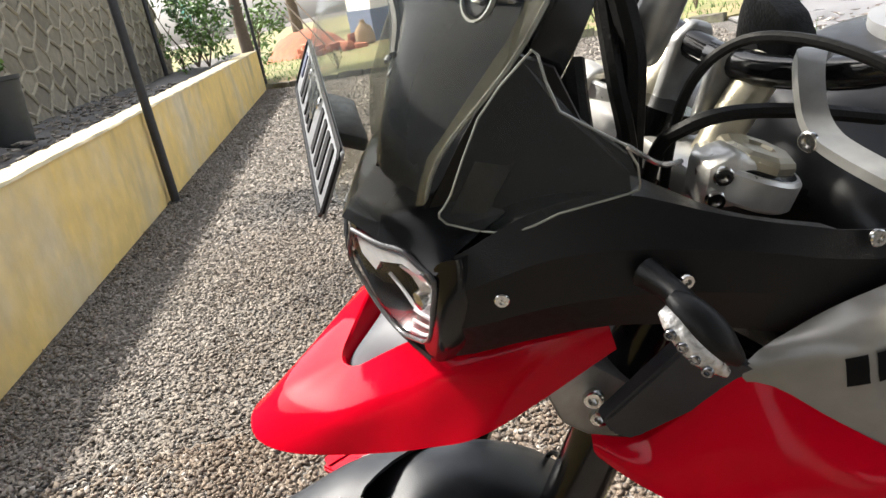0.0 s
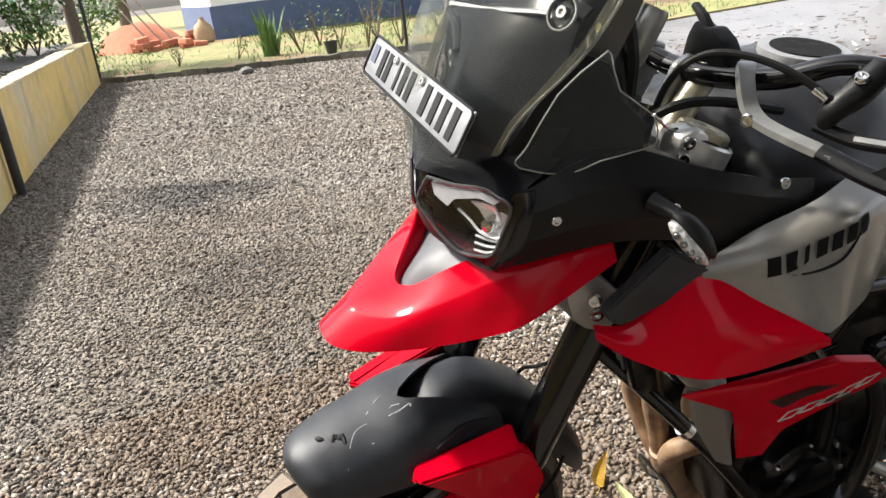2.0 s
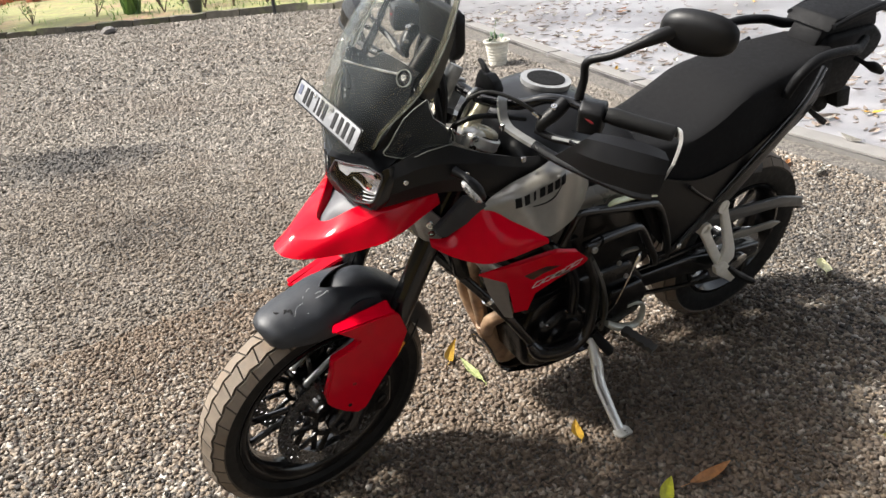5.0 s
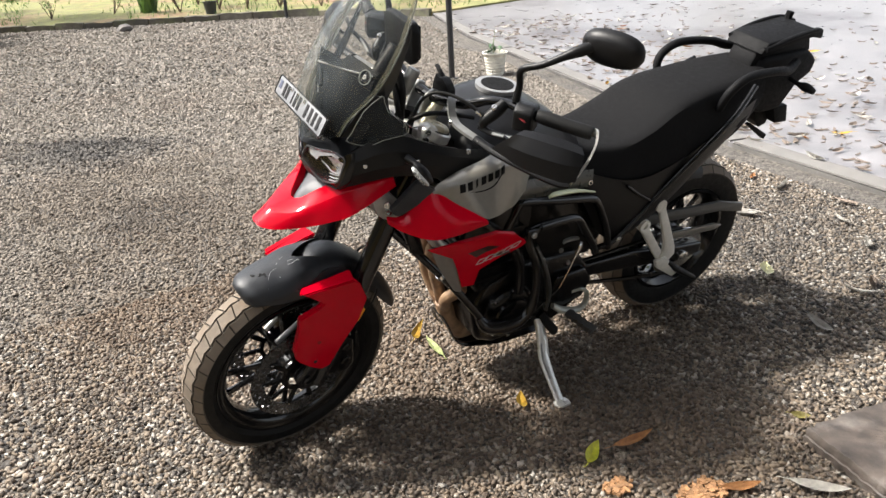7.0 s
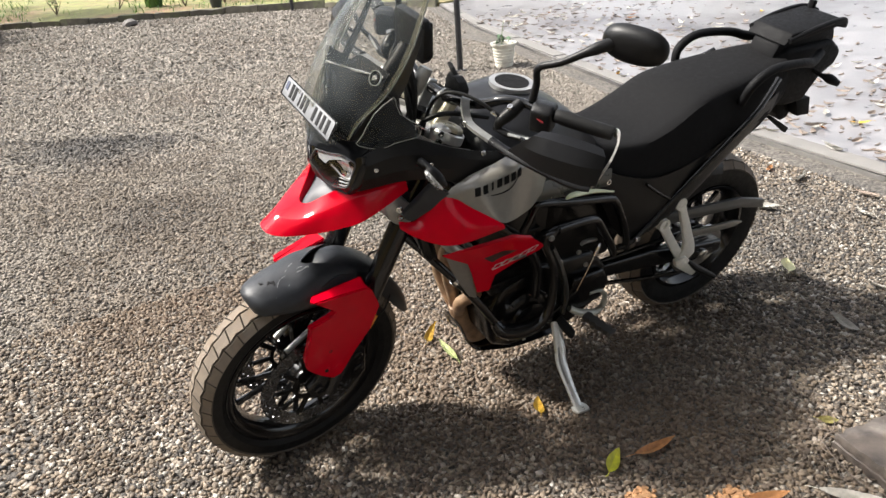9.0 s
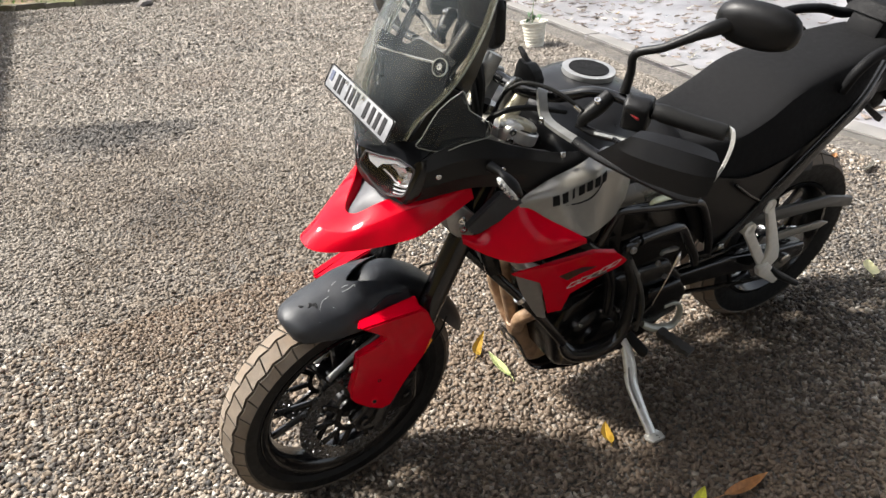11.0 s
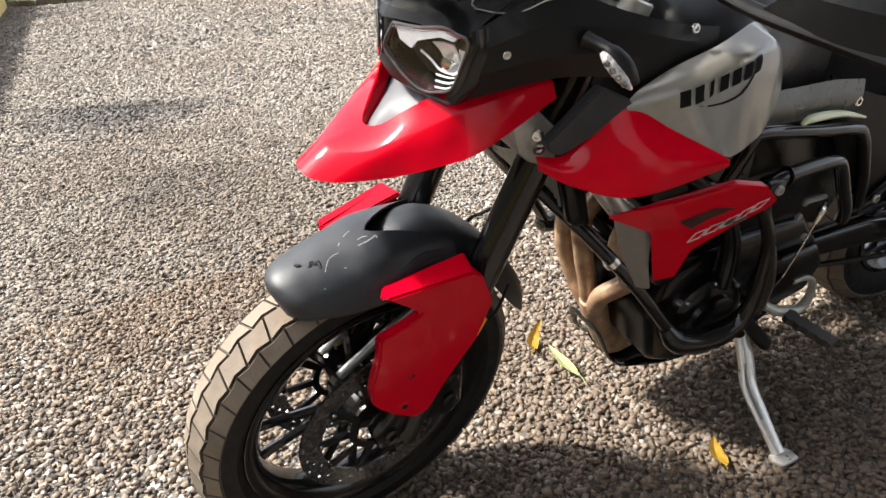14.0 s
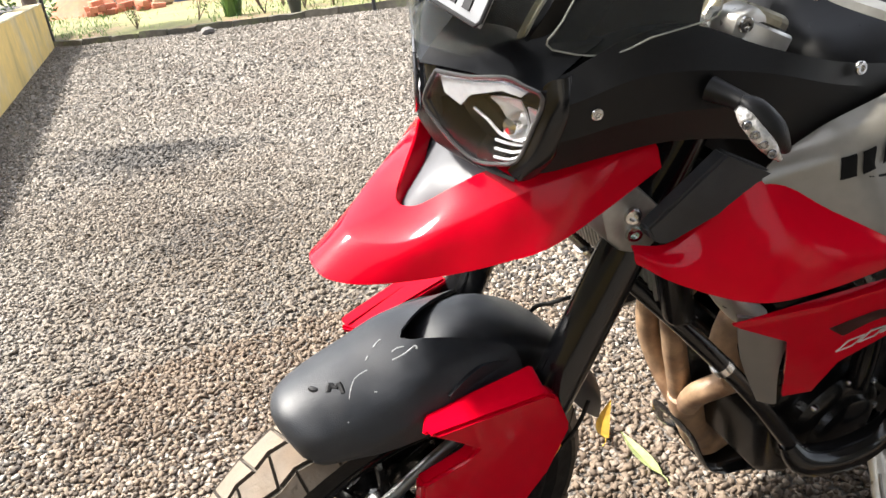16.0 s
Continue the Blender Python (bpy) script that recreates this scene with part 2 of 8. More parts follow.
LEAF_PALE = mat("fallen_leaf_pale", (0.44, 0.42, 0.38), 0.6, var=0.3, scale=60, rnd=0.4)
LEAF_GREY = mat("fallen_leaf_grey_brown", (0.16, 0.125, 0.10), 0.65, var=0.4, scale=60, rnd=0.5, island=0.5)
LEAF_GREEN = mat("fallen_leaf_green", (0.36, 0.40, 0.17), 0.45, var=0.3, scale=60)
POTMAT = mat("old_white_bucket", (0.6, 0.58, 0.5), 0.6, var=0.2, scale=14, stain=(0.25, 0.22, 0.17), stain_scale=9)
POTDARK = mat("black_plastic_pot", (0.02, 0.022, 0.022), 0.6, var=0.2, scale=20)


# ---- building blocks ----
def link(name, bm, material, parent=None, label="", sharp=38.0, smooth=True, m=None):
    """One mesh object from a bmesh."""
    bmesh.ops.recalc_face_normals(bm, faces=bm.faces)
    for f in bm.faces:
        f.smooth = smooth
    for e in bm.edges:
        if len(e.link_faces) == 2 and e.calc_face_angle(0) > radians(sharp):
            e.smooth = False
    me = bpy.data.meshes.new(name)
    bm.to_mesh(me)
    bm.free()
    for mm in material if isinstance(material, (list, tuple)) else [material]:
        me.materials.append(mm)
    ob = new(name, me)
    if parent:
        ob.parent = parent
    if m is not None:
        ob.matrix_basis = m
    if label:
        ob["label"] = label
    return ob


def part(name, bm, material, parent, label="", sharp=38.0, m=None):
    return link(name, bm, material, parent, label, sharp, m=m)


def catmull(pts, steps, closed=False):
    """A smooth line through the points."""
    pts = [Vector(p) for p in pts]
    n = len(pts)
    if n < 3:
        return [pts[0].lerp(pts[-1], i / steps) for i in range(steps + 1)]
    out = []
    for i in range(n if closed else n - 1):
        a, b, c, d = (pts[(i + k) % n] if closed else pts[min(max(i + k, 0), n - 1)] for k in (-1, 0, 1, 2))
        for s in range(steps):
            u = s / steps
            out.append(0.5 * (2 * b + (c - a) * u + (2 * a - 5 * b + 4 * c - d) * u * u + (3 * b - a - 3 * c + d) * u ** 3))
    if not closed:
        out.append(pts[-1])
    return out


def skin(bm, rings, cap=True, closed=True):
    vs = [[bm.verts.new(p) for p in r] for r in rings]
    n = len(rings[0])
    for a, b in zip(vs, vs[1:]):
        for i in range(n if closed else n - 1):
            bm.faces.new((a[i], a[(i + 1) % n], b[(i + 1) % n], b[i]))
    if cap:
        bm.faces.new(vs[0][::-1])
        bm.faces.new(vs[-1])
    return vs


def tube(pts, r, seg=10, steps=5, flat=1.0, bm=None):
    """A round rod bent along the points; r may be one number or one for each point."""
    bm = bm or bmesh.new()
    rs = list(r) if isinstance(r, (list, tuple)) else [r] * len(pts)
    line = catmull(pts, steps)
    rad = [v[0] for v in catmull([(a, 0, 0) for a in rs], steps)]
    up = Vector((0, 0, 1))
    rings = []
    for i, p in enumerate(line):
        d = (line[min(i + 1, len(line) - 1)] - line[max(i - 1, 0)]).normalized()
        side = d.cross(up)
        if side.length < 1e-3:
            side = d.cross(Vector((1, 0, 0)))
        side.normalize()
        top = side.cross(d).normalized()
        up = top
        rings.append([p + rad[i] * (side * math.cos(a) + top * math.sin(a) * flat) for a in (2 * math.pi * k / seg for k in range(seg))])
    skin(bm, rings)
    return bm


def lathe(profile, seg=48, m=None, bm=None, cap=False):
    """Turns a profile of (radius, along the axis) round the lateral axis y."""
    bm = bm or bmesh.new()
    m = m or Matrix()
    rings = [[m @ Vector((r * math.cos(a), w, r * math.sin(a))) for a in (2 * math.pi * k / seg for k in range(seg))] for r, w in profile]
    skin(bm, rings, cap)
    return bm


def prism(poly, y0, y1, bev=0.004, segs=2, bm=None, m=None):
    """A side outline of (x, z) points given thickness across, with rounded edges."""
    b = bmesh.new()
    m = m or Matrix()
    skin(b, [[m @ Vector((x, y, z)) for x, z in poly] for y in (y0, y1)])
    bmesh.ops.recalc_face_normals(b, faces=b.faces)
    if bev:
        bmesh.ops.bevel(b, geom=b.edges[:] + b.verts[:], offset=bev, segments=segs, profile=0.5, affect="EDGES", clamp_overlap=True)
    return merge(bm, b)


def merge(bm, b):
    if bm is None:
        return b
    me = bpy.data.meshes.new("tmp")
    b.to_mesh(me)
    b.free()
    bm.from_mesh(me)
    bpy.data.meshes.remove(me)
    return bm


def box(cx, cy, cz, sx, sy, sz, bev=0.004, m=None, bm=None):
    m = (m or Matrix()) @ Matrix.Translation((cx, cy, cz))
    return prism([(-sx / 2, -sz / 2), (sx / 2, -sz / 2), (sx / 2, sz / 2), (-sx / 2, sz / 2)], -sy / 2, sy / 2, bev, 2, bm, m)


def shell(rows, thick, su=4, sv=4, bm=None):
    """A curved plate through a small net of points, with its thickness inwards (towards -normal)."""
    bm = bm or bmesh.new()
    rows = [catmull(r, su) for r in rows]
    cols = [catmull([r[j] for r in rows], sv) for j in range(len(rows[0]))]
    net = [[cols[j][i] for j in range(len(cols))] for i in range(len(cols[0]))]
    h, w = len(net), len(net[0])
    inner = []
    for i in range(h):
        line = []
        for j in range(w):
            du = net[i][min(j + 1, w - 1)] - net[i][max(j - 1, 0)]
            dv = net[min(i + 1, h - 1)][j] - net[max(i - 1, 0)][j]
            n = du.cross(dv)
            line.append(net[i][j] - (n.normalized() if n.length > 1e-9 else Vector((0, 0, 1))) * thick)
        inner.append(line)
    a = [[bm.verts.new(p) for p in r] for r in net]
    b = [[bm.verts.new(p) for p in r] for r in inner]
    for i in range(h - 1):
        for j in range(w - 1):
            bm.faces.new((a[i][j], a[i][j + 1], a[i + 1][j + 1], a[i + 1][j]))
            bm.faces.new((b[i][j], b[i + 1][j], b[i + 1][j + 1], b[i][j + 1]))
    ring = [(i, 0) for i in range(h)] + [(h - 1, j) for j in range(1, w)] + [(i, w - 1) for i in range(h - 2, -1, -1)] + [(0, j) for j in range(w - 2, 0, -1)]
    for (i, j), (k, l) in zip(ring, ring[1:] + ring[:1]):
        bm.faces.new((a[i][j], a[k][l], b[k][l], b[i][j]))
    return bm


def facet(pts, faces, thick=0.004, bev=0.004, mirror=False, angle=10.0, segs=3):
    """A panel of named corner points and flat faces, given thickness, its ridges softened."""
    bm = bmesh.new()
    where = {}

    def vert(k, side):
        p = Vector(pts[k])
        key = (k, 1 if abs(p.y) < 1e-6 else side)
        if key not in where:
            where[key] = bm.verts.new((p.x, p.y * side, p.z))
        return where[key]

    for side in (1, -1) if mirror else (1,):
        for f in faces:
            vs = [vert(k, side) for k in f]
            bm.faces.new(vs if side > 0 else vs[::-1])
    bmesh.ops.recalc_face_normals(bm, faces=bm.faces)
    out = sum((f.normal.y * (1 if f.calc_center_median().y > 0 else -1) * f.calc_area() + 0.5 * f.normal.z * f.calc_area()) for f in bm.faces)
    if out < 0:
        bmesh.ops.reverse_faces(bm, faces=bm.faces)
    bm.normal_update()
    top = bm.faces[:]
    edges = [e for e in bm.edges if len(e.link_faces) == 2 and e.calc_face_angle(0) > radians(angle)]
    if bev and edges:
        bmesh.ops.bevel(bm, geom=edges, offset=bev, segments=segs, profile=0.5, affect="EDGES", clamp_overlap=True)
    bm.normal_update()
    bmesh.ops.solidify(bm, geom=bm.faces[:], thickness=thick)
    return bm


def flip(bm):
    """The mirror image across the bike's middle plane."""
    for v in bm.verts:
        v.co.y = -v.co.y
    return bm


def wall_x(y):
    return 0.050 * y + 3.071


# ---- ground ----
def slab(name, pts, z0, z1, material, label, category="", bev=0.0):
    bm = bmesh.new()
    skin(bm, [[Vector((x, y, z)) for x, y in pts] for z in (z0, z1)])
    ob = link(name, bm, material, smooth=False)
    return tagged(ob, label, category or name, kind="structure")


slab("ground", [(-300, -300), (300, -300), (300, 300), (-300, 300)], -0.5, 0.0, GRAVEL, "grey gravel ground with dark worn patches and painted shade", "gravel")
DRIVE_LINE = [(-1.60, 14.0), (-1.84, 0.3), (-2.02, -1.25), (-2.40, -2.75), (-2.80, -4.3), (-3.45, -6.8), (-4.35, -9.3)]
slab("driveway", DRIVE_LINE + [(-7.0, -9.75), (-40.0, -12.0), (-40.0, 14.0)], -0.2, 0.03, DRIVE, "pale worn concrete driveway strewn with dry leaves", "driveway")
edge_pts = [(x, y) for x, y in DRIVE_LINE]
for (xa, ya), (xb, yb) in zip(edge_pts, edge_pts[1:]):
    a, b = Vector((xa, ya, 0)), Vector((xb, yb, 0))
    d = (b - a).normalized()
    n = Vector((-d.y, d.x, 0))
    k = max(1, round((b - a).length / 1.6))
    for i in range(k):
        p, q = a.lerp(b, i / k) + d * 0.008, a.lerp(b, (i + 1) / k) - d * 0.008
        bm = bmesh.new()
        skin(bm, [[v + Vector((0, 0, z)) for v in (p, q, q - n * 0.17, p - n * 0.17)] for z in (-0.05, 0.042)])
        bmesh.ops.bevel(bm, geom=bm.edges[:], offset=0.012, segments=2, affect="EDGES")
        tagged(link("trim", bm, EDGE), "weathered concrete edging along the driveway", "edging", kind="structure")
KERB_LINE = [(2.44, -14.75), (1.85, -13.9), (0.07, -12.9), (-1.6, -12.05), (-3.1, -11.1), (-4.35, -9.3)]
slab("lawn", KERB_LINE + [(-7.0, -9.75), (-40, -12), (-60, -120), (60, -120), (60, -14.75)], -0.2, 0.06, LAWN, "mossy lawn with patches of reddish soil", "lawn")

# ---- yellow boundary wall with its planting bed ----
def along(y, off, z):
    return Vector((wall_x(y) + off, y, z))


bm = bmesh.new()
skin(bm, [[along(y, 0.0, -0.1), along(y, 0.16, -0.1), along(y, 0.16, 0.735), along(y, 0.0, 0.735)] for y in (6.0, -14.4)])
tagged(link("wall_east", bm, WALL_PAINT, smooth=False), "low yellow painted garden wall with dark water stains", "wall", kind="structure")
bm = bmesh.new()
ys = np.linspace(6.0, -14.42, 190)
rng = random.Random(4)
skin(bm, [[along(y, -0.012 + rng.uniform(-0.003, 0.003), 0.7355), along(y, 0.25 + rng.uniform(-0.04, 0.05), 0.7355), along(y, 0.22 + rng.uniform(-0.03, 0.03), 0.752 + rng.uniform(-0.006, 0.008)), along(y, -0.002 + rng.uniform(-0.004, 0.005), 0.752 + rng.uniform(-0.004, 0.003))] for y in ys])
tagged(link("trim", bm, COPING), "chipped plaster coping on the yellow wall", "coping", kind="structure")
bm = bmesh.new()
rng = random.Random(5)
rows = [[along(y, 0.16 + i * 0.155, 0.70 + 0.05 * math.sin(i * 1.3 + y) * 0.5 + rng.uniform(-0.02, 0.03)) for i in range(9)] for y in np.linspace(6, -17, 110)]
vs = [[bm.verts.new(p) for p in r] for r in rows]
for a, b in zip(vs, vs[1:]):
    for i in range(8):
        bm.faces.new((a[i], a[i + 1], b[i + 1], b[i]))
tagged(link("planting_bed", bm, SOIL), "dark soil of the raised planting bed behind the wall", "soil", kind="structure")

# ---- rubble retaining wall ----
bm = bmesh.new()
skin(bm, [[along(y, 1.36, 0.0), along(y, 1.8, 0.0), along(y, 1.9, 2.5), along(y, 1.50, 2.5)] for y in (6.0, -13.2)])
rubble = tagged(link("wall_rubble", bm, MORTAR, smooth=False), "tall grey rubble stone retaining wall with raised joints", "stone wall", kind="structure")

# ---- far building ----
bm = bmesh.new()
skin(bm, [[Vector((x, y, z)) for x, y in [(-0.75, -23.0), (-16, -20.0), (-16, -34), (-0.75, -34)]] for z in (0.0, 3.4)])
house = new("house")
tagged(house, "white painted house with a slate blue plinth", "house")
part("wall", bm, WHITE, house)
bm = bmesh.new()
skin(bm, [[Vector((x, y, z)) for x, y in [(-0.70, -22.94), (-16.05, -19.93), (-16.05, -34.05), (-0.70, -34.05)]] for z in (-0.05, 1.0)])
part("plinth", bm, NAVY, house, "slate blue painted plinth")
bm = bmesh.new()
skin(bm, [[Vector((x, y, z)) for x, y in [(-0.2, -22.3), (-16.5, -19.2), (-16.5, -34.6), (-0.2, -34.6)]] for z in (3.4, 3.55)])
part("roof", bm, EDGE, house)


# ---- posts ----
def post(x, y, z, h, r, label):
    p = new("post")
    p.matrix_basis = pose(x, y, z)
    tagged(p, label, "post", group="posts beside the gravel")
    part("shaft", tube([(0, 0, 0), (0, 0, h * 0.5), (0, 0, h)], r, 14, 2), POLE, p)
    part("base_plate", box(0, 0, 0.006, r * 3.4, r * 3.4, 0.012, 0.003), POLE, p)
    return p


post(2.745, -5.33, 0, 2.98, 0.036, "dark steel post standing beside the yellow wall")
post(2.36, -15.0, 0.06, 2.92, 0.034, "dark steel post at the end of the yellow wall")
post(3.66, -12.0, 0.70, 3.0, 0.036, "dark steel post in the planting bed")
post(-2.55, -11.3, 0, 2.84, 0.03, "dark steel post beside the mossy kerb")
post(-1.86, -4.58, 0, 2.84, 0.03, "dark steel post beside the driveway")

# ---- porch roof over the gravel ----
ROOF = mat("roof_sheet", (0.16, 0.155, 0.15), 0.6, 0.0, var=0.2, scale=6, stain=(0.12, 0.10, 0.08), stain_scale=2)
bm = bmesh.new()
xs = np.arange(-2.4, 3.3, 0.038)
rings = [[Vector((x, y, 3.02 + 0.014 * math.sin(2 * math.pi * x / 0.152))) for x in xs] for y in (5.5, 0.95)]
vs = [[bm.verts.new(p) for p in r] for r in rings]
for i in range(len(xs) - 1):
    bm.faces.new((vs[0][i], vs[0][i + 1], vs[1][i + 1], vs[1][i]))
bmesh.ops.solidify(bm, geom=bm.faces[:], thickness=0.002)
tagged(link("ceiling", bm, ROOF), "corrugated metal porch roof", "roof", kind="structure")
bm = bmesh.new()
for y in (5.2, 3.8, 2.4, 1.02):
    box(0.45, y, 2.93, 5.6, 0.07, 0.12, 0.004, None, bm)
for x in (-2.3, 0.45, 3.2):
    box(x, 3.2, 2.84, 0.06, 4.5, 0.08, 0.004, None, bm)
tagged(link("ceiling", bm, POLE), "dark steel beams under the porch roof", "roof beams", kind="structure")

# ---- unseen wall added south of the porch, its doorway gap for a reflected highlight ----
PLASTER = mat("unseen_wall_plaster", (0.46, 0.43, 0.37), 0.85, var=0.12, scale=5, bump=0.3, bump_scale=50)
for x0, x1, z0, z1 in ((-2.4, 0.9, 0.0, 3.0), (1.9, 3.2, 0.0, 3.0), (0.9, 1.9, 2.1, 3.0)):
    bm = bmesh.new()
    skin(bm, [[Vector((x, y, z)) for x, y in ((x0, 5.5), (x1, 5.5), (x1, 5.7), (x0, 5.7))] for z in (z0, z1)])
    tagged(link("wall_south", bm, PLASTER, smooth=False), "plain cream wall added out of view behind the porch", "wall", kind="structure")
# ---- bike materials ----
RED = mat("red_gloss_paint", (0.44, 0.0008, 0.0110), 0.07, var=0.05, scale=40, spec=0.15)
BLACK = mat("black_satin_plastic", (0.006, 0.006, 0.0065), 0.40, var=0.2, scale=120, bump=0.12, bump_scale=900, spec=0.24)
GLOSS = mat("black_gloss_plastic", (0.007, 0.007, 0.008), 0.14, var=0.1, scale=50, spec=0.4)
FENDER = mat("dark_grey_moulded_plastic", (0.0145, 0.0165, 0.0205), 0.42, var=0.4, scale=18, bump=0.15, bump_scale=700, spec=0.35, stain=(0.05, 0.05, 0.05), stain_scale=14, stain_amount=0.3)
SEATM = mat("black_seat_vinyl", (0.008, 0.008, 0.0085), 0.78, var=0.2, scale=70, bump=0.35, bump_scale=600, spec=0.08)
GREYP = mat("silver_grey_metallic_paint", (0.20, 0.19, 0.17), 0.38, 0.35, var=0.08, scale=60, coat=0.7)
SILVER = mat("cast_aluminium", (0.60, 0.59, 0.56), 0.34, 0.65, var=0.12, scale=60, bump=0.1, bump_scale=500)
ALLOY = mat("brushed_alloy", (0.30, 0.30, 0.29), 0.38, 0.6, var=0.2, scale=50)
STEEL = mat("bright_steel", (0.66, 0.65, 0.63), 0.2, 1.0, var=0.1, scale=80)
BRASSY = mat("anodised_fork_top", (0.42, 0.385, 0.29), 0.34, 0.7, var=0.25, scale=50, bump=0.08, bump_scale=400)
ENGINE = mat("black_engine_coating", (0.0040, 0.0040, 0.0042), 0.19, 0.0, spec=0.3, var=0.35, scale=35, bump=0.15, bump_scale=200)
FRAME = mat("black_powder_coat", (0.006, 0.006, 0.0065), 0.14, 0.0, spec=0.42, var=0.2, scale=60)
FORKM = mat("black_anodised_fork", (0.008, 0.008, 0.009), 0.15, 0.1, var=0.2, scale=40)
RUBBER = mat("black_rubber", (0.006, 0.006, 0.006), 0.6, spec=0.22, var=0.3, scale=50, bump=0.2, bump_scale=300)
TREAD = mat("dusty_tread_rubber", (0.150, 0.122, 0.095), 0.85, var=0.25, scale=30, bump=0.3, bump_scale=150, stain=(0.13, 0.088, 0.055), stain_scale=9, stain_amount=0.6)
GROOVE = mat("dusty_groove_rubber", (0.06, 0.049, 0.038), 0.9, var=0.3, scale=40)
HEADER = mat("heat_browned_exhaust_pipe", (0.27, 0.175, 0.105), 0.5, 0.15, var=0.4, scale=40, stain=(0.13, 0.062, 0.032), stain_scale=16, stain_amount=0.8, bump=0.2, bump_scale=300)
TAIL = mat("dull_black_tail_plastic", (0.0055, 0.0055, 0.006), 0.62, var=0.2, scale=90, bump=0.15, bump_scale=700, spec=0.10)
DISC = mat("drilled_steel_disc", (0.115, 0.116, 0.120), 0.26, 0.85, var=0.25, scale=90)
CORE = mat("radiator_core", (0.06, 0.06, 0.06), 0.5, 0.5, var=0.3, scale=90)
PLATEW = mat("white_plate_sheet", (0.17, 0.175, 0.185), 0.4, var=0.1, scale=40, stain=(0.4, 0.4, 0.4), stain_scale=25, stain_amount=0.4)
INK = mat("black_print", (0.008, 0.008, 0.009), 0.6, spec=0.2)
BLUEINK = mat("dull_blue_print", (0.05, 0.06, 0.10), 0.5)
SILVINK = mat("silver_print", (0.5, 0.48, 0.47), 0.4, 0.3)
AMBER = mat("amber_reflector", (0.75, 0.28, 0.02), 0.25, coat=0.6)
REDSW = mat("red_switch", (0.26, 0.012, 0.016), 0.5, var=0.2, scale=80)
CHROME = mat("lamp_reflector", (0.22, 0.224, 0.235), 0.16, 1.0)
# The film on screen and deflector paints the veil of reflected sky.
SCREEN = clear("smoked_screen", (0.97, 0.965, 0.94), 0.02, 1.15, 0.10)
CLEAR = clear("clear_deflector", (0.78, 0.78, 0.775), 0.03, 1.16, 0.09)
FLANGE = clear("milky_screen_flange", (0.90, 0.90, 0.86), 0.05, 1.15, 0.34, (0.40, 0.385, 0.30))
LENS = clear("clear_lens", (0.97, 0.97, 0.97), 0.02, 1.42)
INNER = mat("black_inner_panel", (0.006, 0.0065, 0.0075), 0.16, var=0.3, scale=30, spec=0.06)
CLEAREDGE = mat("clear_plastic_edge", (0.26, 0.27, 0.25), 0.15, coat=0.5)
DASH = mat("dark_display_glass", (0.01, 0.011, 0.013), 0.08, coat=0.5)

bike = new("motorcycle")
bike.matrix_basis = pose(0, 0, 0, -13.0, 0, 0)
tagged(bike, "red, grey and black adventure motorcycle leaning on its side stand", "motorcycle")

AXLE = Vector((1.545, 0, 0.331))
SLOPE = Vector((-0.400, 0, 0.9165))
STEER = Matrix.Translation((1.30, 0, 0.66)) @ Matrix.Rotation(radians(7.0), 4, SLOPE) @ Matrix.Translation((-1.30, 0, -0.66))
UNSTEER = STEER.inverted()
FAR_BARS = Matrix.Translation((1.30, 0, 0.66)) @ Matrix.Rotation(radians(15.0), 4, SLOPE) @ Matrix.Translation((-1.30, 0, -0.66))


def both(name, make, material, parent=bike, label="", sharp=38.0, m=None, far=None):
    """The same part on the left and, mirrored, on the right; far sets the right one apart."""
    a = part(name, make(), material, parent, label, sharp, m)
    b = part(name, flip(make()), material, parent, label, sharp, far or m)
    return a, b


def unsteer(bm):
    bm.transform(UNSTEER)
    return bm


def bolt(p, direction, r=0.007, h=0.006, bm=None):
    """A socket screw head with a hollow."""
    d = Vector(direction).normalized()
    m = Matrix.Translation(p) @ d.to_track_quat("Y", "Z").to_matrix().to_4x4()
    return lathe([(0.0005, 0), (r, 0), (r, h * 0.7), (r * 0.85, h), (r * 0.5, h), (r * 0.45, h * 0.4), (0.0005, h * 0.4)], 14, m, bm)


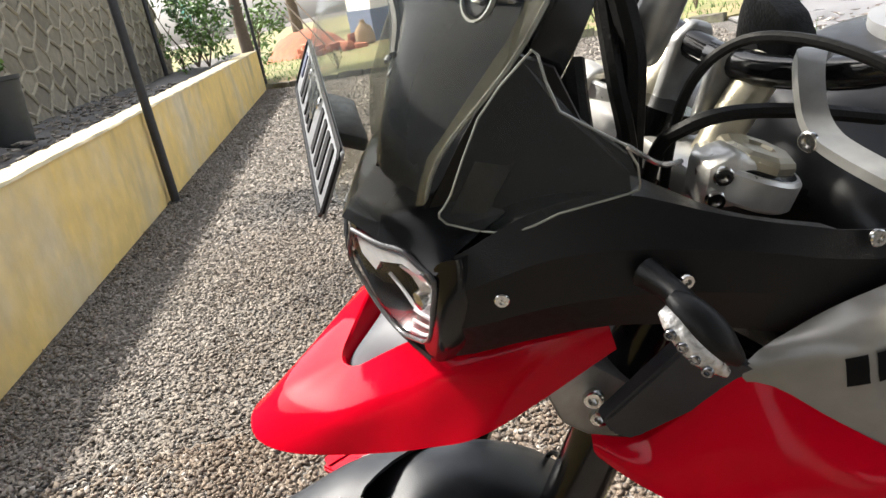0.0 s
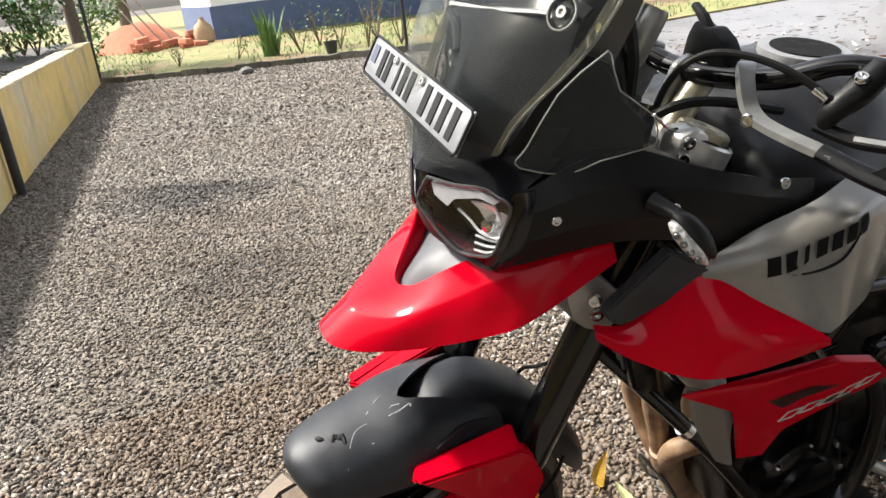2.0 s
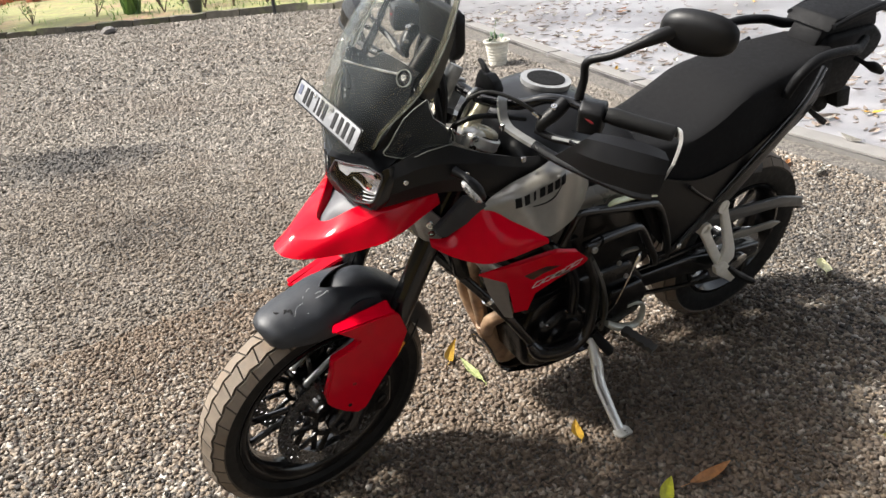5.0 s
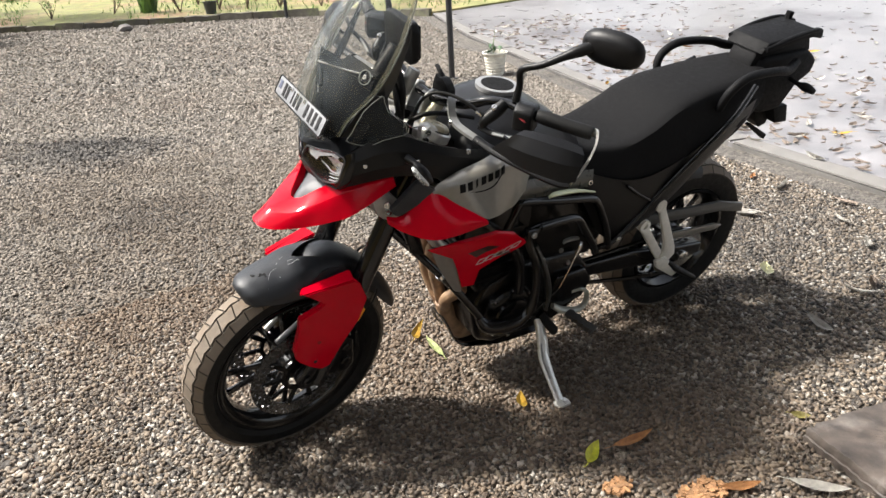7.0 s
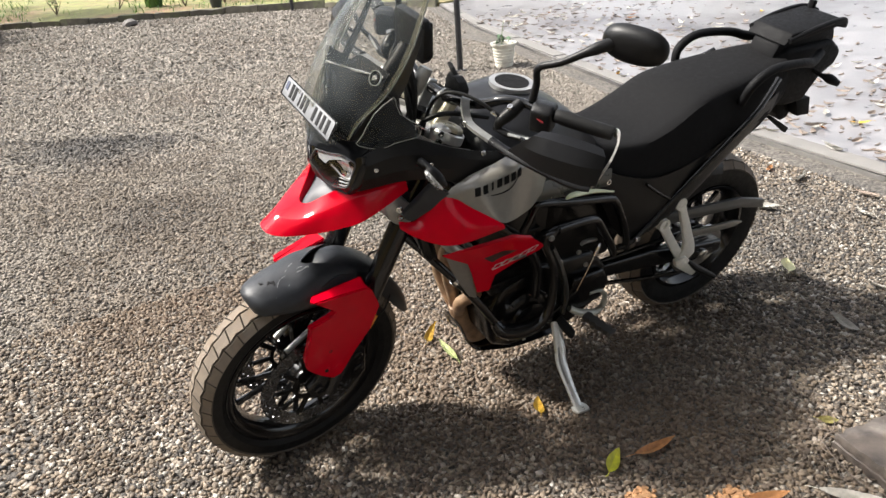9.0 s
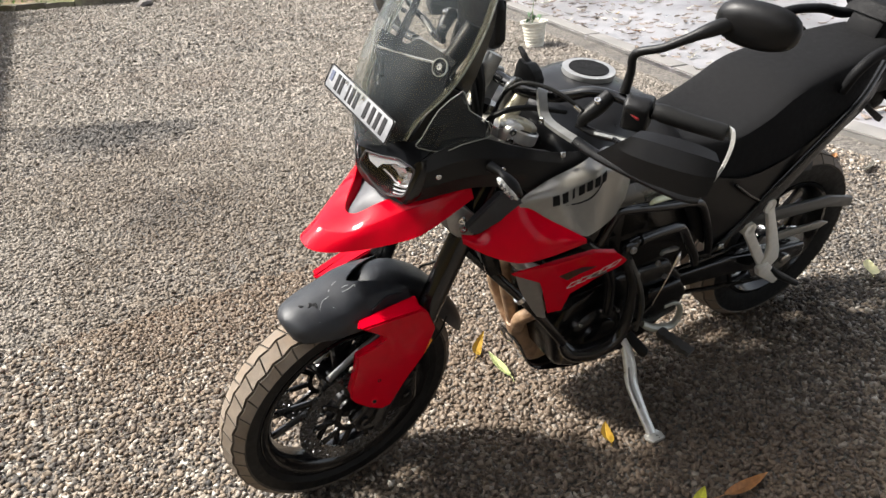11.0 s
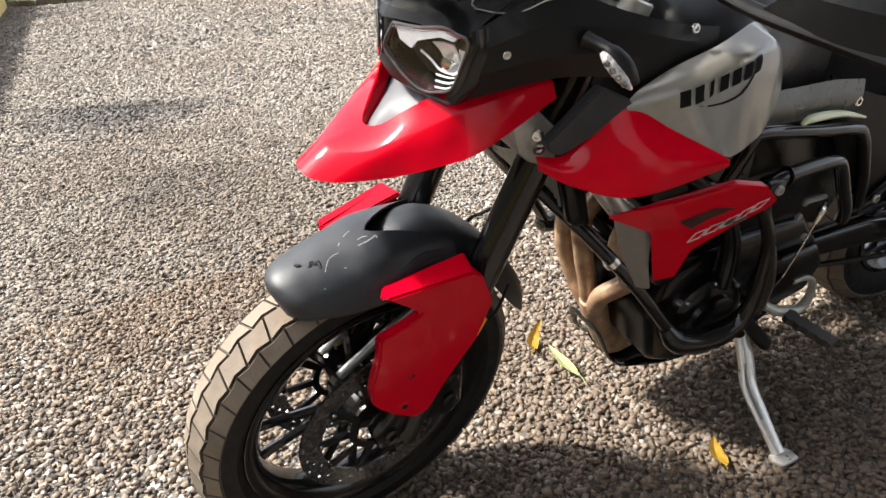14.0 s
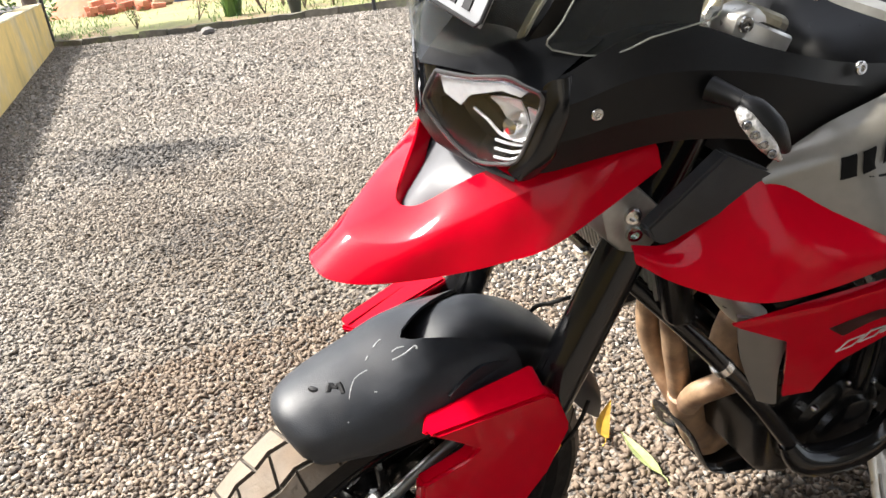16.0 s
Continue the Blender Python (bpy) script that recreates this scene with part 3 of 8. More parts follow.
# ---- wheels ----
def tyre(R, half, rim, count):
    """One moulded tyre: zigzag tread blocks raised between narrow grooves, and plain side walls."""
    bm = bmesh.new()
    n = 2 * count
    step = 2 * math.pi / n
    rng = random.Random(count)

    def at(k, w, r):
        return bm.verts.new((r * math.cos(k * step), w, r * math.sin(k * step)))

    lines = []
    for c, u in enumerate((-1.01, -0.66, 0.0, 0.66, 1.01)):
        shift = (0.0, 0.25, 0.75, 0.25, 0.0)[c]
        zig = (0.0, 0.035, 0.05, 0.035, 0.0)[c]
        row = []
        for k in range(n):
            uu = u + (zig if (k + c) % 2 else -zig) + rng.uniform(-0.012, 0.012) * (0 < c < 4)
            row.append(at(k + shift + (rng.uniform(-0.05, 0.05) if 0 < c < 4 else 0), half * uu, R - 0.0065 - 0.031 * abs(uu) ** 3.0))
        lines.append(row)
    blocks = []
    for c in range(4):
        for k in range(count):
            s = 2 * k + c % 2
            a, b = lines[c], lines[c + 1]
            blocks.append(bm.faces.new((a[s % n], a[(s + 1) % n], a[(s + 2) % n], b[(s + 2) % n], b[(s + 1) % n], b[s % n])))
    for side, edge in ((-1, lines[0]), (1, lines[4])):
        rows = [edge]
        for r, w in ((R - 0.050, 1.0), (R - 0.066, 1.0), (rim + 0.012, 0.86), (rim - 0.004, 0.62)):
            rows.append([at(k, side * half * w, r) for k in range(n)])
        for a, b in zip(rows, rows[1:]):
            for k in range(n):
                bm.faces.new((a[k], a[(k + 1) % n], b[(k + 1) % n], b[k]))
    bmesh.ops.recalc_face_normals(bm, faces=bm.faces)
    if sum(f.normal.dot(f.calc_center_median()) for f in blocks) < 0:
        bmesh.ops.reverse_faces(bm, faces=bm.faces)
    bm.normal_update()
    for f in blocks:
        f.material_index = 2
    bmesh.ops.inset_individual(bm, faces=blocks, thickness=0.0010, depth=0.0, use_even_offset=True)
    bmesh.ops.inset_individual(bm, faces=blocks, thickness=0.0008, depth=0.0055, use_even_offset=True)
    for f in blocks:
        f.material_index = 1
    return bm


def rim_mesh(rim, half):
    return lathe([(rim + 0.006, half), (rim + 0.008, half * 0.92), (rim - 0.006, half * 0.82), (rim - 0.022, half * 0.45), (rim - 0.024, 0), (rim - 0.022, -half * 0.45), (rim - 0.006, -half * 0.82),
                  (rim + 0.008, -half * 0.92), (rim + 0.006, -half), (rim - 0.006, -half), (rim - 0.022, -half * 0.75), (rim - 0.034, -half * 0.4), (rim - 0.036, 0), (rim - 0.034, half * 0.4), (rim - 0.022, half * 0.75), (rim - 0.006, half), (rim + 0.006, half)], 72)


def drilled_disc(r0, r1, thick, seg=150):
    """A flat brake ring with rows of real holes."""
    bm = bmesh.new()
    radii = np.linspace(r0, r1, 10)
    faces = {}
    vs = {}
    for s, y in enumerate((thick / 2, -thick / 2)):
        for i, r in enumerate(radii):
            for k in range(seg):
                a = 2 * math.pi * k / seg
                vs[s, i, k] = bm.verts.new((r * math.cos(a), y, r * math.sin(a)))
    hole = lambda i, k: (i == 2 and k % 10 == 1) or (i == 4 and k % 10 == 4) or (i == 6 and k % 10 == 7) or (i == 7 and k % 10 == 2)
    for i in range(9):
        for k in range(seg):
            n = (k + 1) % seg
            ring = [(i, k), (i, n), (i + 1, n), (i + 1, k)]
            if hole(i, k):
                for (p, q), (u, w) in zip(ring, ring[1:] + ring[:1]):
                    bm.faces.new((vs[0, p, q], vs[0, u, w], vs[1, u, w], vs[1, p, q]))
                continue
            bm.faces.new([vs[0, p, q] for p, q in ring])
            bm.faces.new([vs[1, p, q] for p, q in ring[::-1]])
    for i in (0, 9):
        for k in range(seg):
            n = (k + 1) % seg
            bm.faces.new((vs[0, i, k], vs[0, i, n], vs[1, i, n], vs[1, i, k]))
    return bm


def carrier_arm(r0, r1, y, a):
    m = Matrix.Rotation(-a, 4, "Y")
    bm = prism([(r0 - 0.004, -0.008), (r0 - 0.004, 0.008), (r1 + 0.002, 0.016), (r1 + 0.006, 0.008), (r1 + 0.002, 0.0)], y - 0.004, y + 0.004, 0.0015, 1, None, m)
    return lathe([(0.0005, y + 0.006), (0.007, y + 0.006), (0.007, y - 0.006), (0.0005, y - 0.006)], 10, m @ Matrix.Translation((r1 + 0.003, 0, 0.009)), bm)


def wheel(name, centre, R, half, rim, rim_half, count, m, discs, tyre_label):
    w = part(name, rim_mesh(rim, rim_half), FRAME, bike, "black cast alloy wheel rim", m=m @ Matrix.Translation(centre))
    part("tyre", tyre(R, half, rim, count), [RUBBER, TREAD, GROOVE], w, tyre_label, 30)
    part("hub", lathe([(0.0005, -0.06), (0.03, -0.06), (0.034, -0.05), (0.046, -0.045), (0.05, -0.02), (0.044, 0), (0.05, 0.02), (0.046, 0.045), (0.034, 0.05), (0.03, 0.06), (0.0005, 0.06)], 32), FRAME, w)
    for k in range(10):
        pair = k // 2
        a = 2 * math.pi * (pair / 5) + (0.26 if k % 2 else -0.26) * 0.75
        base = 2 * math.pi * (pair / 5) + (0.10 if k % 2 else -0.10)
        p0 = Vector((0.043 * math.cos(base), 0, 0.043 * math.sin(base)))
        p1 = Vector(((rim - 0.026) * math.cos(a), 0, (rim - 0.026) * math.sin(a)))
        part("spoke", tube([p0, p0.lerp(p1, 0.5), p1], [0.0125, 0.0085, 0.0105], 8, 3), FRAME, w)
    for y in discs:
        d = part("brake_disc", drilled_disc(0.118, 0.160, 0.005), DISC, w, "drilled steel brake disc")
        d.matrix_basis = Matrix.Translation((0, y, 0))
        part("disc_carrier", lathe([(0.050, y + 0.004), (0.064, y + 0.004), (0.064, y - 0.004), (0.050, y - 0.004), (0.050, y + 0.004)], 40), ENGINE, w)
        for k in range(10):
            part("carrier_arm", carrier_arm(0.064, 0.116, y, math.pi * k / 5), ENGINE, w)
            part("disc_bobbin", lathe([(0.0005, 0.0075), (0.004, 0.0075), (0.0045, 0.006), (0.0045, -0.006), (0.004, -0.0075), (0.0005, -0.0075)], 8, Matrix.Rotation(-math.pi * k / 5, 4, "Y") @ Matrix.Translation((0.119, y, 0.009))), STEEL, w)
    return w


wheel("front_wheel", AXLE, 0.331, 0.053, 0.243, 0.045, 38, STEER, (0.072, -0.072), "black tyre with a dusty brown tread")
wheel("rear_wheel", Vector((-0.050, 0, 0.333)), 0.333, 0.077, 0.218, 0.068, 26, Matrix(), (-0.075,), "black rear tyre with a dusty brown tread")


# ---- fork, steered ----
def fork_x(z):
    return 1.353 - 0.4365 * (z - 0.66)


both("fork_tube", lambda: tube([(fork_x(z), 0.108, z) for z in (0.610, 0.614, 0.64, 0.86, 0.97, 1.025)], [0.0275, 0.030, 0.030, 0.0295, 0.028, 0.028], 20, 3), FORKM, label="black anodised upper fork tube", m=STEER)
both("fork_leg", lambda: tube([(fork_x(z), 0.108, z) for z in (0.30, 0.45, 0.625)], 0.021, 16, 2), FORKM, label="dark lower fork leg", m=STEER)


def axle_lug():
    bm = prism([(1.475, 0.44), (1.455, 0.34), (1.50, 0.285), (1.565, 0.295), (1.58, 0.345), (1.545, 0.375), (1.515, 0.44)], 0.080, 0.112, 0.008)
    lathe([(0.0005, 0.05), (0.014, 0.05), (0.014, 0.118), (0.009, 0.121), (0.009, 0.116), (0.0005, 0.116)], 16, Matrix.Translation(AXLE), bm)
    return bm


def caliper():
    bm = prism([(1.372, 0.30), (1.40, 0.275), (1.437, 0.29), (1.435, 0.40), (1.405, 0.43), (1.375, 0.40)], 0.040, 0.098, 0.01)
    for z in (0.325, 0.38):
        lathe([(0.0005, 0.096), (0.016, 0.096), (0.016, 0.101), (0.012, 0.104), (0.0005, 0.104)], 16, Matrix.Translation((1.405, 0, z)), bm)
    prism([(1.43, 0.30), (1.49, 0.31), (1.49, 0.335), (1.43, 0.39)], 0.085, 0.105, 0.004, 2, bm)
    return bm


both("axle_lug", axle_lug, FORKM, m=STEER)
both("brake_caliper", caliper, ENGINE, label="black radial brake caliper", m=STEER)


def lower_clamp():
    bm = prism([(1.322, 0.862), (1.338, 0.912), (1.292, 0.925), (1.240, 0.872), (1.245, 0.845), (1.268, 0.826), (1.300, 0.840)], 0.062, 0.146, 0.006)
    return bm


both("triple_clamp", lambda: unsteer(lower_clamp()), ALLOY, label="cast aluminium lower fork clamp", m=STEER)
part("clamp_bridge", box(1.235, 0, 0.875, 0.06, 0.17, 0.035, 0.008, UNSTEER), ALLOY, bike, m=STEER)
both("clamp_bolt", lambda: unsteer(bolt((1.293, 0.146, 0.888), (0.4, 1, 0), 0.010, 0.007)), STEEL, m=STEER)
both("clamp_bolt", lambda: unsteer(bolt((1.288, 0.146, 0.864), (0.4, 1, 0), 0.010, 0.007)), STEEL, m=STEER)


TOP_AXIS = SLOPE.to_track_quat("Y", "Z").to_matrix().to_4x4()


def top_clamp():
    """Round clamp with a split ear in front."""
    bm = lathe([(0.027, -0.024), (0.043, -0.024), (0.046, -0.021), (0.046, 0.001), (0.043, 0.004), (0.027, 0.004), (0.027, -0.024)], 32, Matrix.Translation((1.132, 0.104, 1.056)) @ TOP_AXIS)
    return prism([(1.188, 1.042), (1.183, 1.080), (1.157, 1.086), (1.136, 1.072), (1.144, 1.034)], 0.097, 0.134, 0.006, 2, bm)


both("upper_clamp", lambda: unsteer(top_clamp()), SILVER, label="cast aluminium upper fork clamp", m=STEER)
part("upper_yoke", prism([(1.20, 1.040), (1.11, 1.030), (1.105, 1.052), (1.19, 1.066)], -0.09, 0.09, 0.006), SILVER, bike, m=STEER)
both("fork_cap", lambda: unsteer(lathe([(0.0005, 0.019), (0.013, 0.019), (0.015, 0.022), (0.027, 0.022), (0.032, 0.019), (0.034, 0.015), (0.034, 0.009), (0.0005, 0.009)], 8, Matrix.Translation((1.132, 0.106, 1.053)) @ TOP_AXIS)), BRASSY, label="pale brass faceted fork top cap", m=STEER, sharp=20)
both("cap_ring", lambda: unsteer(lathe([(0.027, 0.003), (0.038, 0.003), (0.038, 0.007), (0.034, 0.009), (0.027, 0.009), (0.027, 0.003)], 28, Matrix.Translation((1.132, 0.106, 1.053)) @ TOP_AXIS)), ENGINE, m=STEER)
both("yoke_bolt", lambda: unsteer(bolt((1.172, 0.1345, 1.071), (0.25, 1, 0.0), 0.0085, 0.005)), STEEL, m=STEER)
both("yoke_bolt", lambda: unsteer(bolt((1.178, 0.1345, 1.051), (0.25, 1, 0.0), 0.0085, 0.005)), STEEL, m=STEER)

# ---- front mudguard ----
def arc(r, deg, y):
    a = radians(deg)
    return AXLE + Vector((r * math.sin(a), y, r * math.cos(a)))


rows = []
for deg, r, w, drop, cut in ((23.6, 0.358, 0.028, 0.014, 0), (22.8, 0.366, 0.046, 0.030, 0), (20, 0.371, 0.060, 0.050, 0), (14, 0.369, 0.070, 0.060, 0), (5, 0.367, 0.076, 0.064, 1), (-6, 0.372, 0.079, 0.064, 6), (-24, 0.376, 0.080, 0.042, 21)):
    q = max(0.25, 1 - cut / 6) if deg > -8 else 0.0
    half = [(0, 0.005, cut), (0.38, 0.004 + cut * 0.0004 - 0.003 * q, cut * 0.66), (0.74, 0.001 + cut * 0.0004 - 0.011 * q, cut * 0.16), (0.90, -0.009 - 0.012 * q, 0), (1.0, -0.022 - 0.010 * q, 0), (1.06, (-0.036 if drop > 0.04 else -drop * 0.8) - 0.006 * q, 0), (1.10, -drop - 0.002 * q, -4)]
    row = [arc(r + dz, deg + da, w * f) for f, dz, da in half]
    rows.append([Vector((v.x, -v.y, v.z)) for v in row[:0:-1]] + row)
guard_skin = shell(rows, -0.004, 3, 4)
GUARD_TREE = BVHTree.FromBMesh(guard_skin)
part("front_mudguard", guard_skin, FENDER, bike, "dark grey plastic mudguard with scuffs and scratches", 60, STEER)


def on_guard(deg, y, lift):
    """A place on the mudguard's skin, by its angle round the axle and its offset."""
    out = (arc(1.0, deg, y) - arc(0.0, deg, y)).normalized()
    hit = GUARD_TREE.ray_cast(arc(0.6, deg, y), -out)
    return (hit[0] if hit[0] else arc(0.372, deg, y)) + out * lift


rows = []
for deg, r, w, drop in ((7, 0.345, 0.044, 0.014), (0, 0.348, 0.052, 0.020), (-6, 0.356, 0.054, 0.030), (-14, 0.382, 0.056, 0.045), (-26, 0.388, 0.060, 0.05), (-42, 0.378, 0.066, 0.05), (-60, 0.368, 0.066, 0.045), (-74, 0.365, 0.05, 0.02)):
    rows.append([arc(r - drop, deg, -w - 0.004), arc(r - 0.016, deg, -w), arc(r - 0.001, deg, -w * 0.7), arc(r + 0.003, deg, 0), arc(r - 0.001, deg, w * 0.7), arc(r - 0.016, deg, w), arc(r - drop, deg, w + 0.004)])
part("mudguard_tail", shell(rows, -0.004, 2, 4), FENDER, bike, "raised rear piece of the front mudguard", 60, STEER)
SCUFF = mat("scuffed_plastic", (0.20, 0.205, 0.21), 0.7, var=0.4, scale=200)
for pts, w in (([(2.0, -0.008), (1.1, -0.011), (0.1, -0.013)], 0.0014), ([(4.5, 0.004), (3.8, 0.0)], 0.0013), ([(-0.1, 0.013), (-1.2, 0.012), (-2.4, 0.015)], 0.0011), ([(0.7, 0.024), (-1.8, 0.025), (-4.1, 0.022), (-4.1, 0.027)], 0.0014), ([(13.2, 0.058), (10.6, 0.035), (8.1, 0.019), (5.4, 0.017)], 0.0007), ([(6.4, 0.045), (6.0, 0.047)], 0.0011)):
    part("scratch", tube([on_guard(d, y, -0.0002) for d, y in pts], w, 5, 3, 0.8), SCUFF, bike, m=STEER)
for pts in ([(15.6, -0.002), (15.2, 0.004), (14.6, 0.007)], [(13.3, 0.017), (12.4, 0.010), (12.0, 0.016)], [(12.0, 0.018), (11.0, 0.015), (11.2, 0.028)]):
    part("gouge", tube([on_guard(d, y, -0.0012) for d, y in pts], [0.0034, 0.0044, 0.0030], 7, 3, 0.9), INK, bike, m=STEER)
both("mudguard_stay", lambda: shell([[arc(0.352, -6, 0.086), arc(0.372, -14, 0.075), arc(0.372, -24, 0.072)], [arc(0.29, -8, 0.096), arc(0.29, -17, 0.098), arc(0.29, -27, 0.098)]], -0.006), FENDER, m=STEER)


def fork_guard():
    """Red fork cover: a flat outer face with a wedge-shaped upper wing."""
    face = [(1.541, 0.664), (1.393, 0.676), (1.378, 0.664), (1.351, 0.594), (1.376, 0.518), (1.425, 0.445), (1.466, 0.376), (1.490, 0.366), (1.523, 0.383), (1.556, 0.412), (1.567, 0.432), (1.567, 0.463), (1.552, 0.535), (1.551, 0.575), (1.495, 0.604), (1.483, 0.618), (1.496, 0.630)]
    lat = lambda x, z: 0.146 + 0.06 * (z - 0.45) * (z > 0.45) - 0.14 * max(0, x - 1.45)
    b = bmesh.new()
    skin(b, [[Vector((x, lat(x, z) - d, z)) for x, z in face] for d in (0, 0.022)])
    bmesh.ops.recalc_face_normals(b, faces=b.faces)
    bmesh.ops.bevel(b, geom=b.edges[:], offset=0.004, segments=2, affect="EDGES", clamp_overlap=True)
    # upper wing, sloping inwards
    w = bmesh.new()
    skin(w, [[Vector(p) for p in r] for r in (
        [(1.546, 0.136, 0.660), (1.393, 0.157, 0.676), (1.391, 0.149, 0.666), (1.543, 0.130, 0.650)],
        [(1.532, 0.110, 0.664), (1.386, 0.108, 0.680), (1.384, 0.106, 0.670), (1.529, 0.107, 0.654)])])
    bmesh.ops.recalc_face_normals(w, faces=w.faces)
    bmesh.ops.bevel(w, geom=w.edges[:], offset=0.003, segments=2, affect="EDGES", clamp_overlap=True)
    return unsteer(merge(b, w))


both("fork_guard", fork_guard, RED, label="red plastic fork guard", m=STEER)
both("guard_dimple", lambda: unsteer(bolt((1.497, 0.1395, 0.476), (0.1, 1, 0), 0.011, 0.002)), RED, m=STEER)
both("guard_dimple", lambda: unsteer(bolt((1.510, 0.1375, 0.405), (0.1, 1, 0), 0.011, 0.002)), RED, m=STEER)
# Dark heads added in the dimples to give the shade of their hollows.
both("dimple_shade_bolt", lambda: unsteer(bolt((1.497, 0.1410, 0.476), (0.1, 1, 0), 0.0055, 0.002)), ENGINE, m=STEER)
both("dimple_shade_bolt", lambda: unsteer(bolt((1.510, 0.1390, 0.405), (0.1, 1, 0), 0.0055, 0.002)), ENGINE, m=STEER)
both("side_reflector", lambda: unsteer(prism([(1.382, 0.512), (1.372, 0.504), (1.349, 0.542), (1.359, 0.550)], 0.125, 0.138, 0.002)), AMBER, label="amber side reflector", m=STEER)
both("guard_stay", lambda: unsteer(tube([(1.440, 0.064, 0.556), (1.508, 0.058, 0.508), (1.595, 0.056, 0.444)], 0.0085, 10, 2)), ALLOY, m=STEER)


# ---- nose: beak, lamps, screen ----
def beak():
    """Red beak: a rounded nose, a crisp crease along each side, a V-shaped opening with turned-in walls."""
    vent = [(1.502, 0, 0.886), (1.499, 0.013, 0.888), (1.487, 0.030, 0.897), (1.458, 0.056, 0.926), (1.428, 0.084, 0.952), (1.340, 0.120, 0.974), (1.285, 0.132, 0.978)]
    crease = [(1.568, 0, 0.868), (1.560, 0.026, 0.867), (1.522, 0.064, 0.876), (1.461, 0.096, 0.908), (1.407, 0.122, 0.938), (1.330, 0.147, 0.964), (1.280, 0.154, 0.972)]
    low = [(1.611, 0, 0.836), (1.603, 0.030, 0.833), (1.570, 0.058, 0.832), (1.506, 0.093, 0.842), (1.443, 0.130, 0.864), (1.388, 0.154, 0.888), (1.276, 0.161, 0.948)]
    inner = [(1.494, 0, 0.862), (1.491, 0.010, 0.864), (1.480, 0.022, 0.873), (1.450, 0.046, 0.902), (1.418, 0.074, 0.930), (1.335, 0.110, 0.955), (1.283, 0.122, 0.962)]
    lip = [(1.600, 0, 0.830), (1.592, 0.026, 0.827), (1.562, 0.050, 0.827), (1.500, 0.083, 0.838), (1.438, 0.120, 0.860), (1.384, 0.144, 0.884), (1.278, 0.150, 0.944)]

    def across(pts):
        return [Vector((x, -y, z)) for x, y, z in pts[:0:-1]] + [Vector(p) for p in pts]

    def between(a, b, f, out):
        """A line between two lines, lifted outwards, for a slightly domed panel."""
        line = []
        for p, q in zip(a, b):
            m = Vector(p).lerp(Vector(q), f)
            side = Vector((m.x - 1.25, m.y * 1.6, 0.12)).normalized()
            line.append(tuple(m + side * out))
        return line

    def soft(line, toward, d):
        return [tuple(Vector(p).lerp(Vector(q), min(0.4, d / max(1e-6, (Vector(q) - Vector(p)).length)))) for p, q in zip(line, toward)]

    rows = [inner, soft(vent, inner, 0.003), soft(vent, crease, 0.002), between(vent, crease, 0.5, 0.0), soft(crease, vent, 0.0025), soft(crease, low, 0.0025), between(crease, low, 0.5, 0.0), soft(low, crease, 0.003), low, lip]
    return shell([across(r) for r in rows], -0.002, 5, 1)


part("beak", beak(), RED, bike, "red glossy beak panel", 32)
part("beak_vent", shell([[(1.500, -0.016, 0.870), (1.500, 0, 0.872), (1.500, 0.016, 0.870)], [(1.462, -0.042, 0.890), (1.468, 0, 0.906), (1.462, 0.042, 0.890)], [(1.415, -0.085, 0.926), (1.415, 0, 0.934), (1.415, 0.085, 0.926)]], 0.004), mat("vent_insert", (0.075, 0.077, 0.085), 0.5, var=0.1, scale=40, spec=0.3), bike, "smoky grey vent insert")
part("beak_underside", shell([[(1.59, -0.02, 0.836), (1.59, 0.02, 0.836)], [(1.50, -0.083, 0.848), (1.50, 0.083, 0.848)], [(1.39, -0.143, 0.893), (1.39, 0.143, 0.893)], [(1.29, -0.15, 0.953), (1.29, 0.15, 0.953)]], 0.003), BLACK, bike)


LENS_RING = [(1.463, 0.026, 1.042), (1.446, 0.066, 1.046), (1.429, 0.106, 1.056), (1.421, 0.127, 1.053), (1.413, 0.145, 1.047), (1.417, 0.136, 1.013), (1.423, 0.121, 0.975), (1.433, 0.098, 0.963), (1.443, 0.075, 0.958), (1.453, 0.051, 0.966), (1.462, 0.028, 0.982), (1.470, 0.009, 1.006)]
LAMP_MID = Vector((1.440, 0.078, 1.010))


def ring_at(scale, back, ring=None, mid=LAMP_MID):
    return [mid + (Vector(p) - mid) * scale + Vector((-back, -back * 0.25, 0)) for p in (ring or LENS_RING)]


def lens_face():
    """Slightly domed clear cover."""
    bm = bmesh.new()
    skin(bm, [ring_at(1.0, 0.002), ring_at(1.0, -0.0005), ring_at(0.97, -0.003), ring_at(0.6, -0.006), ring_at(0.2, -0.007)])
    return bm


both("headlight_lens", lens_face, LENS, label="clear headlight lens", sharp=60)


def lamp_bowl():
    """Dark pan behind the lens, open to the front."""
    bm = bmesh.new()
    skin(bm, [ring_at(1.0, 0.003), ring_at(0.93, 0.010), ring_at(0.82, 0.030), ring_at(0.5, 0.036), ring_at(0.1, 0.036), ring_at(0.1, 0.040), ring_at(0.86, 0.040), ring_at(1.0, 0.010), ring_at(1.0, 0.003)], False)
    return bm


both("headlight_bowl", lamp_bowl, mat("dark_lamp_pan", (0.012, 0.012, 0.013), 0.18, spec=0.4), label="glossy black headlight pan")
MIRROR = mat("bright_lamp_reflector", (0.86, 0.87, 0.89), 0.22, 0.4, var=0.12, scale=220)


